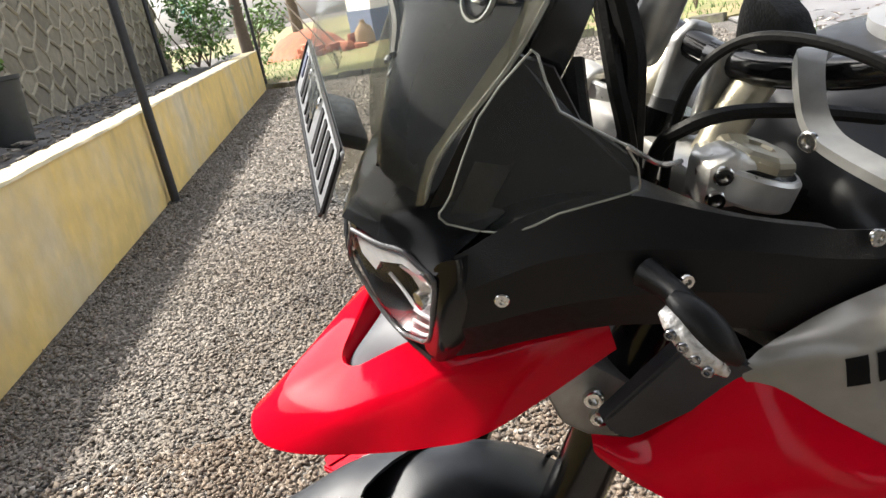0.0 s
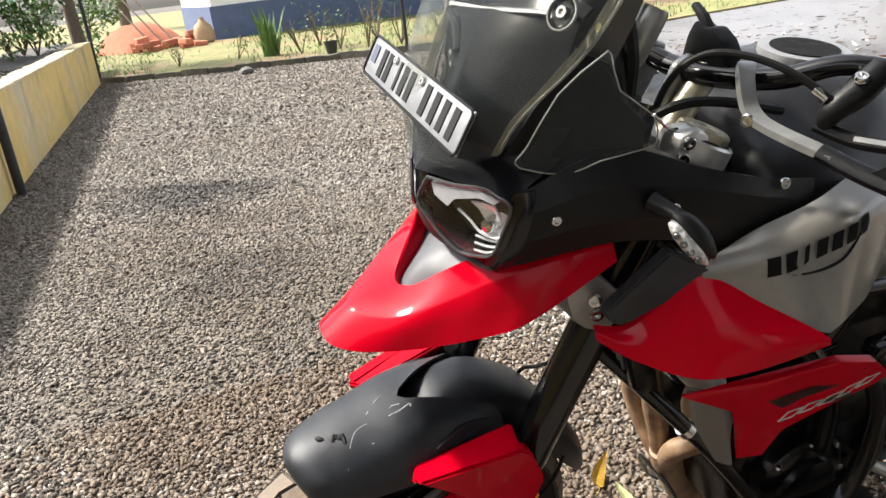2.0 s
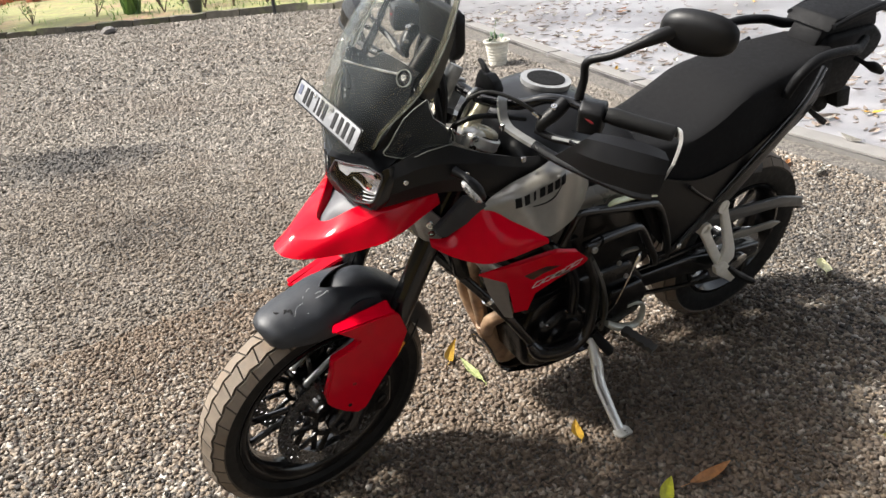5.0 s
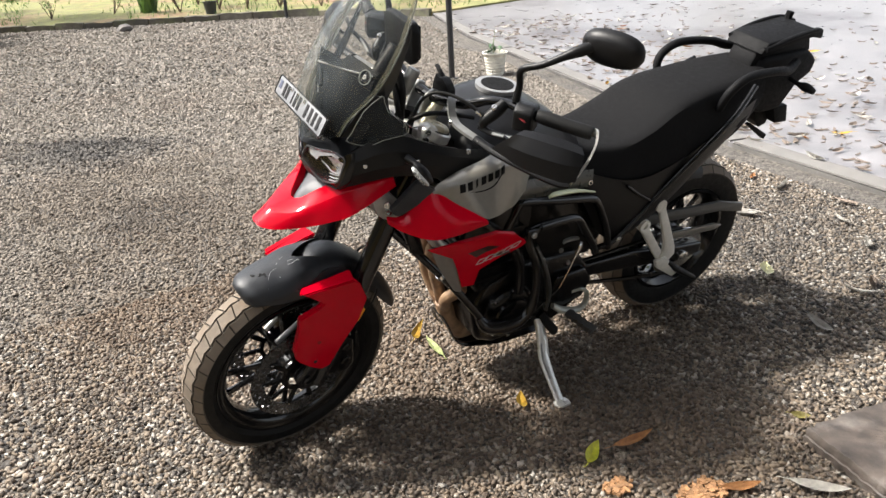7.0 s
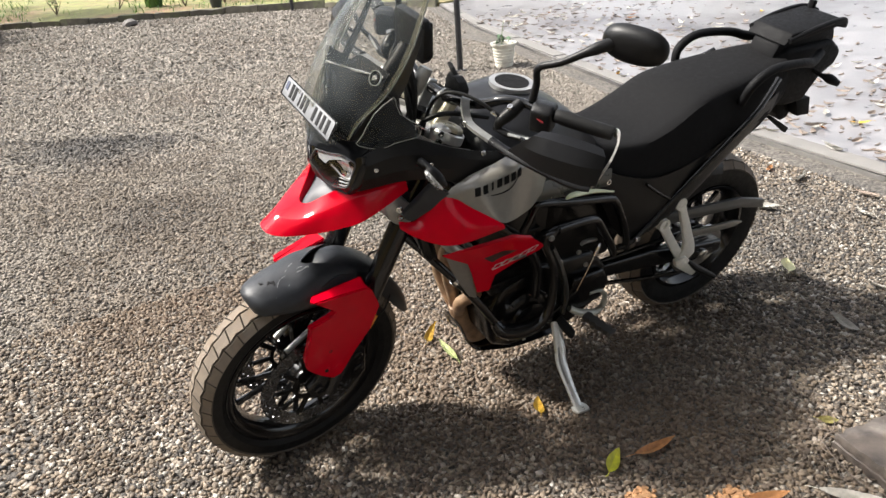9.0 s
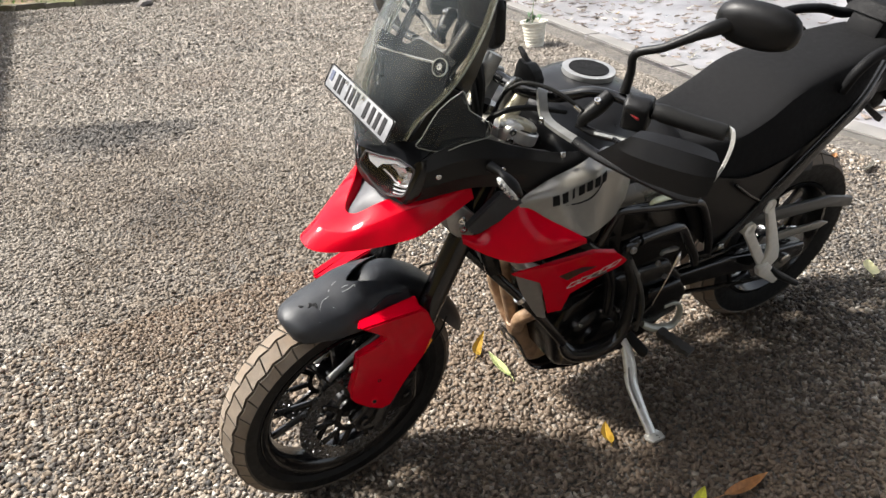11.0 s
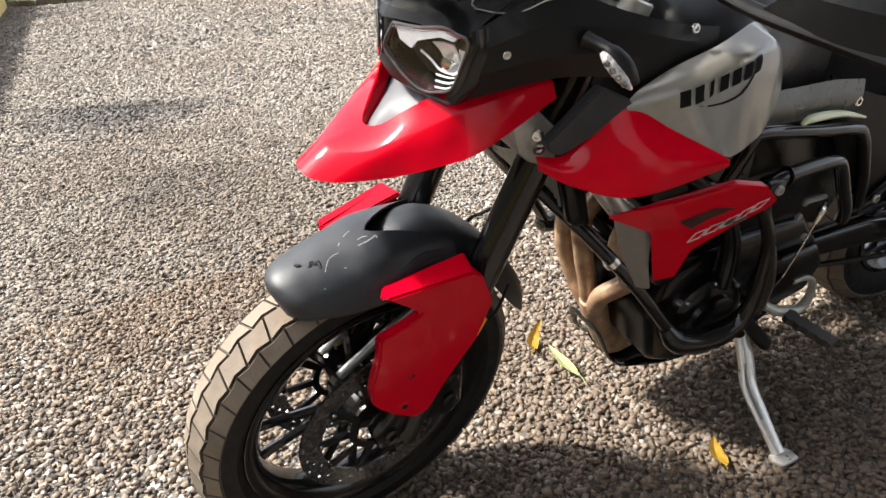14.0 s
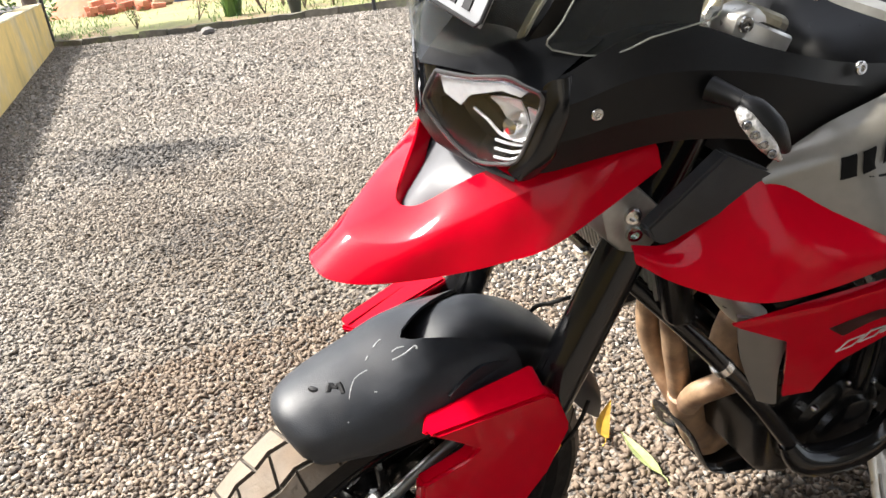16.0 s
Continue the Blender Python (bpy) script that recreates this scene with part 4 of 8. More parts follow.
def reflector():
    """Faceted mirror bowl behind the lens: an upper flared bowl and a small side one."""
    bm = shell([[(1.432, 0.083, 1.030), (1.426, 0.098, 1.034), (1.417, 0.114, 1.034)],
                [(1.424, 0.086, 1.020), (1.408, 0.100, 1.020), (1.412, 0.117, 1.022)],
                [(1.420, 0.092, 1.008), (1.404, 0.106, 1.006), (1.410, 0.121, 1.008)],
                [(1.428, 0.101, 0.995), (1.422, 0.111, 0.992), (1.416, 0.124, 0.996)]], 0.002, 1, 1)
    return shell([[(1.414, 0.122, 1.030), (1.408, 0.131, 1.028)], [(1.412, 0.124, 1.014), (1.402, 0.130, 1.013)], [(1.417, 0.125, 1.000), (1.411, 0.129, 1.000)]], 0.002, 1, 1, bm)


both("headlight_reflector", reflector, MIRROR, label="bright faceted headlight reflector", sharp=8)
both("projector", lambda: lathe([(0.0005, 0.004), (0.008, 0.002), (0.011, -0.006), (0.012, -0.012), (0.0005, -0.012)], 20, Matrix.Translation((1.424, 0.107, 1.006)) @ Vector((0.9, 0.35, 0.05)).to_track_quat("Y", "Z").to_matrix().to_4x4()), STEEL)


def lamp_strip():
    """Pale light guide along the top of the lamp, with a hooked inner end."""
    bm = bmesh.new()
    ring = [(1.460, 0.030, 1.036), (1.446, 0.066, 1.041), (1.429, 0.105, 1.050), (1.420, 0.128, 1.047), (1.422, 0.122, 1.041), (1.431, 0.102, 1.042), (1.446, 0.067, 1.028), (1.451, 0.056, 1.014), (1.459, 0.036, 1.022)]
    skin(bm, [[Vector(p) + Vector((-d, -0.3 * d, 0)) for p in ring] for d in (-0.001, 0.004)])
    return bm


both("light_guide", lamp_strip, mat("pale_light_guide", (0.42, 0.43, 0.46), 0.22, 0.2, var=0.15, scale=90, coat=0.6), label="pale grey light guide strip above the headlight")
both("lamp_trim", lambda: tube([(1.441, 0.064, 1.012), (1.434, 0.080, 1.004), (1.427, 0.097, 0.993), (1.417, 0.121, 0.994)], 0.0018, 6, 4), MIRROR, label="thin bright trim line in the headlight")
for k in range(3):
    both("lamp_fin", lambda: tube([(1.434 - 0.003 * k, 0.093 - 0.004 * k, 0.969 + 0.007 * k), (1.424 - 0.003 * k, 0.108 - 0.001 * k, 0.970 + 0.007 * k), (1.416 - 0.003 * k, 0.120 + 0.002 * k, 0.979 + 0.006 * k)], 0.0016, 6, 3), MIRROR)
both("lamp_rim", lambda: tube([Vector(p) + Vector((0.001, 0.0004, 0)) for p in LENS_RING + LENS_RING[:1]], 0.0024, 8, 3), mat("grey_lamp_rim", (0.10, 0.10, 0.105), 0.2, 0.5), label="grey rim round the headlight lens")
both("lamp_brow", lambda: shell([[(1.470, 0.0, 1.043), (1.447, 0.067, 1.051), (1.412, 0.146, 1.052)], [(1.456, 0.0, 1.060), (1.430, 0.075, 1.074), (1.388, 0.142, 1.068)], [(1.430, 0.0, 1.085), (1.400, 0.080, 1.096), (1.352, 0.145, 1.092)]], 0.004), INNER)
both("lamp_surround", lambda: shell([[(1.412, 0.142, 1.056), (1.415, 0.141, 1.026), (1.422, 0.127, 0.988), (1.428, 0.110, 0.960)], [(1.406, 0.145, 1.062), (1.411, 0.151, 1.026), (1.417, 0.142, 0.984), (1.422, 0.122, 0.952)], [(1.392, 0.150, 1.064), (1.396, 0.158, 1.030), (1.402, 0.148, 0.985), (1.408, 0.128, 0.955)], [(1.378, 0.145, 1.066), (1.384, 0.153, 1.034), (1.390, 0.146, 0.990), (1.396, 0.128, 0.960)]], 0.004, 4, 3), GLOSS, sharp=60)
part("lamp_chin", shell([[(1.456, -0.02, 0.985), (1.460, 0, 0.985), (1.456, 0.02, 0.985)], [(1.446, -0.06, 0.957), (1.452, 0, 0.952), (1.446, 0.06, 0.957)], [(1.425, -0.12, 0.955), (1.432, 0, 0.945), (1.425, 0.12, 0.955)]], 0.004), BLACK, bike)
part("lamp_bridge", shell([[(1.456, -0.014, 1.05), (1.460, 0, 1.05), (1.456, 0.014, 1.05)], [(1.455, -0.022, 0.985), (1.460, 0, 0.985), (1.455, 0.022, 0.985)]], 0.004), GLOSS, bike)


def fairing():
    return shell([[(1.398, 0.130, 1.060), (1.388, 0.142, 1.064), (1.332, 0.155, 1.092), (1.274, 0.166, 1.096), (1.200, 0.186, 1.068), (1.120, 0.206, 1.046), (1.046, 0.211, 1.032)],
                  [(1.402, 0.136, 1.038), (1.390, 0.154, 1.040), (1.332, 0.172, 1.060), (1.272, 0.186, 1.060), (1.200, 0.202, 1.048), (1.120, 0.215, 1.026), (1.050, 0.219, 1.012)],
                  [(1.408, 0.134, 1.004), (1.396, 0.152, 1.005), (1.336, 0.172, 1.020), (1.278, 0.190, 1.026), (1.208, 0.206, 1.018), (1.128, 0.218, 0.998), (1.056, 0.222, 0.998)],
                  [(1.412, 0.114, 0.964), (1.402, 0.132, 0.964), (1.340, 0.150, 0.976), (1.286, 0.172, 0.988), (1.220, 0.198, 0.986), (1.140, 0.214, 0.966), (1.063, 0.222, 0.984)]], 0.004, 4, 1)


both("side_fairing", fairing, BLACK, label="satin black side fairing", sharp=14)
both("fairing_top", lambda: shell([[(1.388, 0.142, 1.064), (1.332, 0.155, 1.092), (1.274, 0.166, 1.096), (1.200, 0.186, 1.068), (1.120, 0.206, 1.046)], [(1.36, 0.10, 1.075), (1.32, 0.11, 1.095), (1.26, 0.13, 1.095), (1.19, 0.165, 1.06), (1.12, 0.185, 1.04)]], 0.004), BLACK)
both("fairing_screw", lambda: bolt((1.368, 0.166, 1.030), (0.3, 1, 0.1), 0.006, 0.003), STEEL)
both("fairing_screw", lambda: bolt((1.098, 0.219, 1.040), (0, 1, 0.25), 0.007, 0.004), STEEL)
both("fairing_screw", lambda: bolt((1.240, 0.205, 1.035), (0, 1, 0.1), 0.006, 0.004), STEEL)


def screen_row(xc, xe, w, z):
    return [(xe, -w, z), (xc - (xc - xe) * 0.42, -w * 0.68, z + 0.004), (xc, 0, z + 0.006), (xc - (xc - xe) * 0.42, w * 0.68, z + 0.004), (xe, w, z)]


SCREEN_ROWS = [screen_row(1.470, 1.408, 0.082, 1.060), screen_row(1.474, 1.390, 0.112, 1.130), screen_row(1.450, 1.325, 0.146, 1.215), screen_row(1.384, 1.262, 0.146, 1.320), screen_row(1.270, 1.200, 0.110, 1.440)]
part("windscreen", shell(SCREEN_ROWS, -0.003, 4, 4), SCREEN, bike, "smoked clear windscreen")
def screen_flange(side, f):
    """The thicker milky margin of the screen, from its edge inwards."""
    a, b = (4, 3) if side > 0 else (0, 1)
    rows = []
    for row in SCREEN_ROWS:
        p, q = Vector(row[a]), Vector(row[b])
        out = Vector((0.55, 0.8 * side, 0.2)).normalized() * 0.0022
        rows.append([tuple(p + out), tuple(p.lerp(q, f * 0.5) + out), tuple(p.lerp(q, f) + out)])
    return shell(rows, -0.0012, 4, 2)


part("screen_flange", screen_flange(1, 0.14), FLANGE, bike, "milky margin of the windscreen")
part("screen_flange", screen_flange(-1, 0.42), FLANGE, bike, "milky margin of the windscreen")
both("windscreen_edge", lambda: tube([SCREEN_ROWS[k][4] for k in range(5)], 0.0020, 6, 5), CLEAREDGE)
part("screen_mount", shell([[(1.415, -0.090, 1.055), (1.432, 0, 1.055), (1.415, 0.090, 1.055)], [(1.382, -0.106, 1.115), (1.410, 0, 1.125), (1.380, 0.106, 1.115)], [(1.378, -0.098, 1.165), (1.378, 0, 1.178), (1.335, 0.108, 1.175)], [(1.370, -0.100, 1.202), (1.346, 0, 1.215), (1.308, 0.100, 1.224)]], -0.005), INNER, bike, "black gloss panel behind the windscreen")
part("screen_mount_top", shell([[(1.370, -0.100, 1.202), (1.360, -0.06, 1.207), (1.352, -0.03, 1.211), (1.347, -0.01, 1.214), (1.340, 0.02, 1.218), (1.327, 0.06, 1.222), (1.308, 0.100, 1.224)],
                                [(1.362, -0.100, 1.243), (1.348, -0.06, 1.238), (1.338, -0.03, 1.231), (1.323, -0.01, 1.246), (1.316, 0.02, 1.246), (1.308, 0.06, 1.242), (1.296, 0.100, 1.234)]], -0.005, 3, 2), INNER, bike)
for y in (-0.042, 0.030):
    part("panel_rib", tube([(1.426 - 0.2 * abs(y), y, 1.085), (1.409 - 0.25 * abs(y), y * 1.05, 1.130), (1.370 - 0.25 * abs(y), y * 1.05, 1.180)], 0.0022, 6, 4), GLOSS, bike)
# Bright rod drawn in for the highlight along the black panel's top crease.
part("mount_lip_highlight", tube([(1.374, -0.100, 1.206), (1.364, -0.070, 1.209), (1.354, -0.035, 1.212), (1.346, 0.01, 1.219), (1.334, 0.055, 1.226), (1.315, 0.098, 1.229)], 0.0040, 8, 5), STEEL, bike)
part("vent_strut", tube([(1.378, -0.096, 1.202), (1.380, -0.072, 1.184), (1.390, -0.048, 1.164)], [0.004, 0.006, 0.005], 8, 4), BLACK, bike)
# Small steel slivers modelled as the white glints beside the vent strut.
for z in (1.160, 1.146):
    part("vent_glint", tube([(1.386, -0.074, z - 0.004), (1.393, -0.060, z), (1.399, -0.046, z)], [0.0018, 0.003, 0.0022], 8, 4), STEEL, bike)
both("screen_pillar", lambda: shell([[(1.392, 0.110, 1.070), (1.348, 0.122, 1.150), (1.306, 0.126, 1.220), (1.256, 0.124, 1.310), (1.232, 0.118, 1.365)], [(1.372, 0.128, 1.070), (1.322, 0.140, 1.150), (1.278, 0.140, 1.220), (1.240, 0.132, 1.310), (1.228, 0.122, 1.365)]], 0.006, 3, 3), GLOSS, label="black gloss screen support arm")
both("screen_knob", lambda: lathe([(0.0005, 0), (0.016, 0), (0.017, 0.004), (0.014, 0.006), (0.012, 0.003), (0.0005, 0.003)], 24, Matrix.Translation((1.343, 0.117, 1.240)) @ Vector((0.85, 0.3, 0.45)).to_track_quat("Y", "Z").to_matrix().to_4x4()), GLOSS)
both("screen_knob_ring", lambda: lathe([(0.0165, 0.003), (0.0182, 0.003), (0.0182, 0.0065), (0.0165, 0.0065), (0.0165, 0.003)], 24, Matrix.Translation((1.343, 0.117, 1.240)) @ Vector((0.85, 0.3, 0.45)).to_track_quat("Y", "Z").to_matrix().to_4x4()), CLEAREDGE)
part("dashboard", prism([(-0.066, -0.054), (0.060, -0.056), (0.076, -0.038), (0.078, 0.034), (0.062, 0.054), (-0.062, 0.054), (-0.078, 0.034), (-0.076, -0.038)], -0.014, 0.012, 0.006, 2, None, pose(1.184, 0.000, 1.284, 0, 4, 0) @ Matrix.Rotation(radians(90), 4, "Z")), BLACK, bike, "black instrument housing")
part("display", box(-0.0155, 0, 0.002, 0.003, 0.136, 0.084, 0.001, pose(1.184, 0.000, 1.284, 0, 4, 0)), DASH, bike, "dark instrument display")
both("knob_bolt", lambda: bolt((1.345, 0.118, 1.242), (0.85, 0.3, 0.45), 0.007, 0.005), STEEL)
part("dash_bracket", tube([(1.33, 0, 1.10), (1.27, 0, 1.17), (1.215, 0, 1.235), (1.200, 0, 1.262)], [0.02, 0.02, 0.024, 0.02], 10), BLACK, bike)


def deflector():
    pts = [(1.398, 0.124, 1.092), (1.388, 0.130, 1.108), (1.365, 0.150, 1.170), (1.340, 0.182, 1.214), (1.331, 0.187, 1.217), (1.323, 0.196, 1.182), (1.281, 0.199, 1.150), (1.270, 0.196, 1.118), (1.275, 0.186, 1.106), (1.320, 0.170, 1.094), (1.353, 0.155, 1.078), (1.394, 0.126, 1.082)]
    return pts


def deflector_plate():
    bm = bmesh.new()
    pts = [Vector(p) for p in deflector()]
    skin(bm, [pts, [p - Vector((0.001, 0.0035, 0.001)) for p in pts]])
    return bm


both("wind_deflector", deflector_plate, CLEAR, label="clear plastic wind deflector")
both("deflector_edge", lambda: tube([Vector(p) for p in deflector()] + [Vector(deflector()[0])], 0.0009, 6, 2), CLEAREDGE)


def inner_panel():
    bm = bmesh.new()
    pts = [Vector(p) for p in ((1.405, 0.098, 1.080), (1.372, 0.112, 1.140), (1.335, 0.138, 1.206), (1.312, 0.158, 1.196), (1.300, 0.170, 1.160), (1.268, 0.172, 1.128), (1.262, 0.165, 1.085), (1.330, 0.140, 1.072))]
    skin(bm, [pts, [p - Vector((0.002, 0.005, 0.0)) for p in pts]])
    return bm


both("cockpit_panel", inner_panel, BLACK, label="black cockpit side panel")


# ---- indicators ----
def indicator_body():
    bm = tube([(1.268, 0.198, 1.046), (1.260, 0.220, 1.043), (1.257, 0.238, 1.040)], [0.012, 0.0095, 0.010], 12, 4)
    return tube([(1.268, 0.236, 1.050), (1.261, 0.246, 1.043), (1.248, 0.260, 1.026), (1.232, 0.266, 1.006)], [0.006, 0.0135, 0.015, 0.006], 14, 4, 0.8, bm)


both("indicator", indicator_body, BLACK, label="black indicator stalk")
LED = mat("led_lens", (0.55, 0.54, 0.52), 0.12, 0.5, coat=1.0, var=0.5, scale=160, bump=0.8, bump_scale=160)
both("indicator_lens", lambda: tube([(1.277, 0.242, 1.046), (1.271, 0.250, 1.038), (1.259, 0.264, 1.020), (1.244, 0.271, 1.002)], [0.004, 0.0105, 0.0115, 0.004], 14, 4, 0.75), LED, label="clear LED indicator lens")
for f in (0.2, 0.4, 0.6, 0.8):
    c = Vector((1.280, 0.246, 1.044)).lerp(Vector((1.250, 0.275, 1.004)), f) + Vector((0.0045, 0.006, 0.001))
    both("led", lambda: bolt(c, (0.7, 0.7, 0), 0.0042, 0.003), CHROME)

# ---- tank and side panels ----
TANK = ((1.075, 1.028, 0.06, 1.018, 0.15, 0.97, 0.11, 0.86), (1.055, 1.050, 0.085, 1.040, 0.185, 0.985, 0.17, 0.85), (1.015, 1.076, 0.10, 1.054, 0.208, 0.980, 0.19, 0.84), (0.95, 1.093, 0.105, 1.069, 0.215, 0.970, 0.19, 0.81), (0.84, 1.088, 0.112, 1.074, 0.19, 0.95, 0.155, 0.80), (0.72, 1.032, 0.095, 1.022, 0.145, 0.92, 0.12, 0.80), (0.61, 0.935, 0.075, 0.925, 0.105, 0.87, 0.09, 0.80))
rings = []
for x, t, sl, sz, l, z, bl, bz in TANK:
    half = [(x, 0, t), (x, sl * 0.6, t - 0.002), (x, sl, sz), (x, (sl + l) / 2 + 0.012, (sz + z) / 2 + 0.012), (x, l, z), (x, (l + bl) / 2 + 0.01, (z + bz) / 2), (x, bl, bz)]
    full = catmull(half, 2) + [Vector((p.x, -p.y, p.z)) for p in catmull(half, 2)[::-1][:-1]]
    rings.append(full)
rings = [list(r) for r in zip(*[catmull([r[i] for r in rings], 4) for i in range(len(rings[0]))])]
bm = bmesh.new()
skin(bm, rings)
part("tank_cover", bm, mat("black_tank_plastic", (0.012, 0.012, 0.013), 0.34, var=0.2, scale=40, spec=0.3), bike, "black fuel tank cover")


GREY = {"a": (1.213, 0.214, 0.947), "b": (1.135, 0.226, 0.992), "c": (1.062, 0.238, 1.018), "d": (0.985, 0.222, 1.036), "e": (0.900, 0.188, 0.990), "f": (0.884, 0.222, 0.930), "g": (0.905, 0.238, 0.886), "h": (0.958, 0.266, 0.866),
        "i": (1.030, 0.294, 0.868), "D": (1.086, 0.318, 0.883), "m1": (1.142, 0.256, 0.984), "m2": (1.036, 0.278, 1.018), "m3": (0.955, 0.262, 1.008)}


def tank_grey():
    return facet(GREY, [("a", "b", "m1"), ("b", "c", "m2", "m1"), ("c", "d", "m3", "m2"), ("d", "e", "f", "m3"), ("a", "m1", "D"), ("m1", "m2", "i", "D"), ("m2", "m3", "h", "i"), ("m3", "f", "g", "h")], 0.004, 0.016, angle=4, segs=5)


both("tank_panel", tank_grey, GREYP, label="silver-grey metallic tank side panel", sharp=70)


def tank_red():
    """Smooth red cowl with a crisp lower edge and a lip turned under it."""
    top = [(1.303, 0.162, 0.860), (1.262, 0.182, 0.864), (1.200, 0.216, 0.942), (1.145, 0.266, 0.914), (1.086, 0.319, 0.883)]
    mid = [(1.303, 0.170, 0.853), (1.266, 0.206, 0.850), (1.210, 0.252, 0.886), (1.150, 0.296, 0.884), (1.085, 0.322, 0.879)]
    low = [(1.299, 0.172, 0.845), (1.272, 0.209, 0.832), (1.222, 0.268, 0.830), (1.166, 0.299, 0.847), (1.084, 0.320, 0.874)]
    lip = [(1.290, 0.155, 0.847), (1.262, 0.180, 0.835), (1.212, 0.236, 0.829), (1.160, 0.270, 0.844), (1.088, 0.302, 0.870)]
    bm = shell([top, mid, low], 0.004, 6, 4)
    return shell([low, lip], 0.003, 6, 2, bm)


both("radiator_cowl", tank_red, RED, label="red glossy lower tank cowl", sharp=40)


PADPTS = [(1.297, 0.172, 0.888), (1.290, 0.175, 0.873), (1.277, 0.180, 0.867), (1.268, 0.184, 0.872), (1.190, 0.222, 0.938), (1.190, 0.220, 0.952), (1.232, 0.196, 0.972)]


def pad():
    b = bmesh.new()
    pts = PADPTS
    skin(b, [[Vector(p) + Vector((0, d, 0)) for p in pts] for d in (0.006, -0.012)])
    bmesh.ops.recalc_face_normals(b, faces=b.faces)
    bmesh.ops.bevel(b, geom=b.edges[:], offset=0.0025, segments=2, affect="EDGES")
    return b


both("cowl_pad", pad, FENDER, label="dark grey plastic cowl insert")


def caster(bm):
    """A function that finds the lateral place of a panel at (x, z)."""
    tree = BVHTree.FromBMesh(bm)

    def at(x, z, default=0.27):
        hit = tree.ray_cast(Vector((x, 0.6, z)), Vector((0, -1, 0)))
        return hit[0].y if hit[0] else default

    return at


on_grey = caster(tank_grey())


def badge(side):
    """Plain dark blocks and a curved stroke where the badge sits."""
    for k in range(7):
        x, z = 1.136 - 0.0188 * k, 0.9625 + 0.0058 * k
        w, h = (0.0135, 0.0215) if k != 2 else (0.0055, 0.0215)
        b = bmesh.new()
        net = [[(x + w * (0.5 - i / 6), z - h / 2 + h * j / 8 + 0.0046 * (i / 6 - 0.5)) for j in range(9)] for i in range(7)]
        vs = [[b.verts.new((p, on_grey(p, q) + 0.0022, q)) for p, q in r] for r in net]
        for ra, rb in zip(vs, vs[1:]):
            for i in range(8):
                b.faces.new((ra[i], ra[i + 1], rb[i + 1], rb[i]))
        bmesh.ops.solidify(b, geom=b.faces[:], thickness=0.0016)
        part("badge_block", b if side > 0 else flip(b), INK, bike)
    b = tube([(p, on_grey(p, q) + 0.0006, q) for p, q in ((1.116, 0.952), (1.096, 0.949), (1.072, 0.952), (1.052, 0.960), (1.036, 0.974), (1.026, 0.990))], [0.0008, 0.0022, 0.0028, 0.0026, 0.002, 0.0008], 6, 5, 0.5)
    part("badge_swoosh", b if side > 0 else flip(b), INK, bike)


badge(1)
badge(-1)


WING = {"a": (1.220, 0.244, 0.779), "b": (1.130, 0.290, 0.806), "c": (1.045, 0.319, 0.830), "d": (0.985, 0.324, 0.812), "e": (0.936, 0.314, 0.768), "f": (0.948, 0.309, 0.752), "g": (1.010, 0.300, 0.730), "h": (1.066, 0.282, 0.690),
        "i": (1.066, 0.262, 0.622), "j": (1.095, 0.246, 0.612), "k": (1.128, 0.258, 0.700), "l": (1.148, 0.266, 0.742), "m": (1.205, 0.247, 0.769), "p": (1.130, 0.287, 0.794), "q": (1.045, 0.313, 0.815), "r": (0.985, 0.317, 0.797),
        "bu": (1.127, 0.276, 0.806), "cu": (1.045, 0.306, 0.831), "du": (0.985, 0.311, 0.814)}


def wing():
    """Red lower side panel: a long wing with a sloping upper lip, and a drop of red below its front."""
    return facet(WING, [("a", "b", "p", "m"), ("b", "c", "q", "p"), ("c", "d", "r", "q"), ("d", "e", "r"), ("r", "e", "f"), ("q", "r", "f", "g"), ("p", "q", "g", "h"), ("p", "h", "k", "l"), ("m", "p", "l"), ("h", "i", "j", "k"),
                        ("a", "bu", "b"), ("b", "bu", "cu", "c"), ("c", "cu", "du", "d")], 0.004, 0.003, angle=6, segs=2)


both("side_panel", wing, RED, label="red glossy lower side panel")


on_wing = caster(wing())


def wing_graphic(side):
    """A dark wedge printed across the red panel."""
    for ring in ([(1.112, 0.762), (1.060, 0.782), (1.020, 0.776), (1.060, 0.758), (1.085, 0.742)], [(1.052, 0.744), (1.000, 0.752), (0.975, 0.742), (1.012, 0.734)]):
        b = bmesh.new()
        c = Vector((sum(p for p, q in ring) / len(ring), 0, sum(q for p, q in ring) / len(ring)))
        fine = []
        for (p, q), (u, w) in zip(ring, ring[1:] + ring[:1]):
            fine += [(p + (u - p) * k / 4, q + (w - q) * k / 4) for k in range(4)]
        rings = [[(c.x + (p - c.x) * f, c.z + (q - c.z) * f) for p, q in fine] for f in (1.0, 0.66, 0.33)]
        vs = [[b.verts.new((p, on_wing(p, q) + 0.0006, q)) for p, q in r] for r in rings]
        n = len(fine)
        for ra, rb in zip(vs, vs[1:]):
            for i in range(n):
                b.faces.new((ra[i], ra[(i + 1) % n], rb[(i + 1) % n], rb[i]))
        b.faces.new(vs[-1])
        bmesh.ops.solidify(b, geom=b.faces[:], thickness=0.0004)
        part("panel_graphic", b if side > 0 else flip(b), mat("dark_red_print", (0.05, 0.012, 0.012), 0.3, coat=0.8), bike)


wing_graphic(1)
wing_graphic(-1)


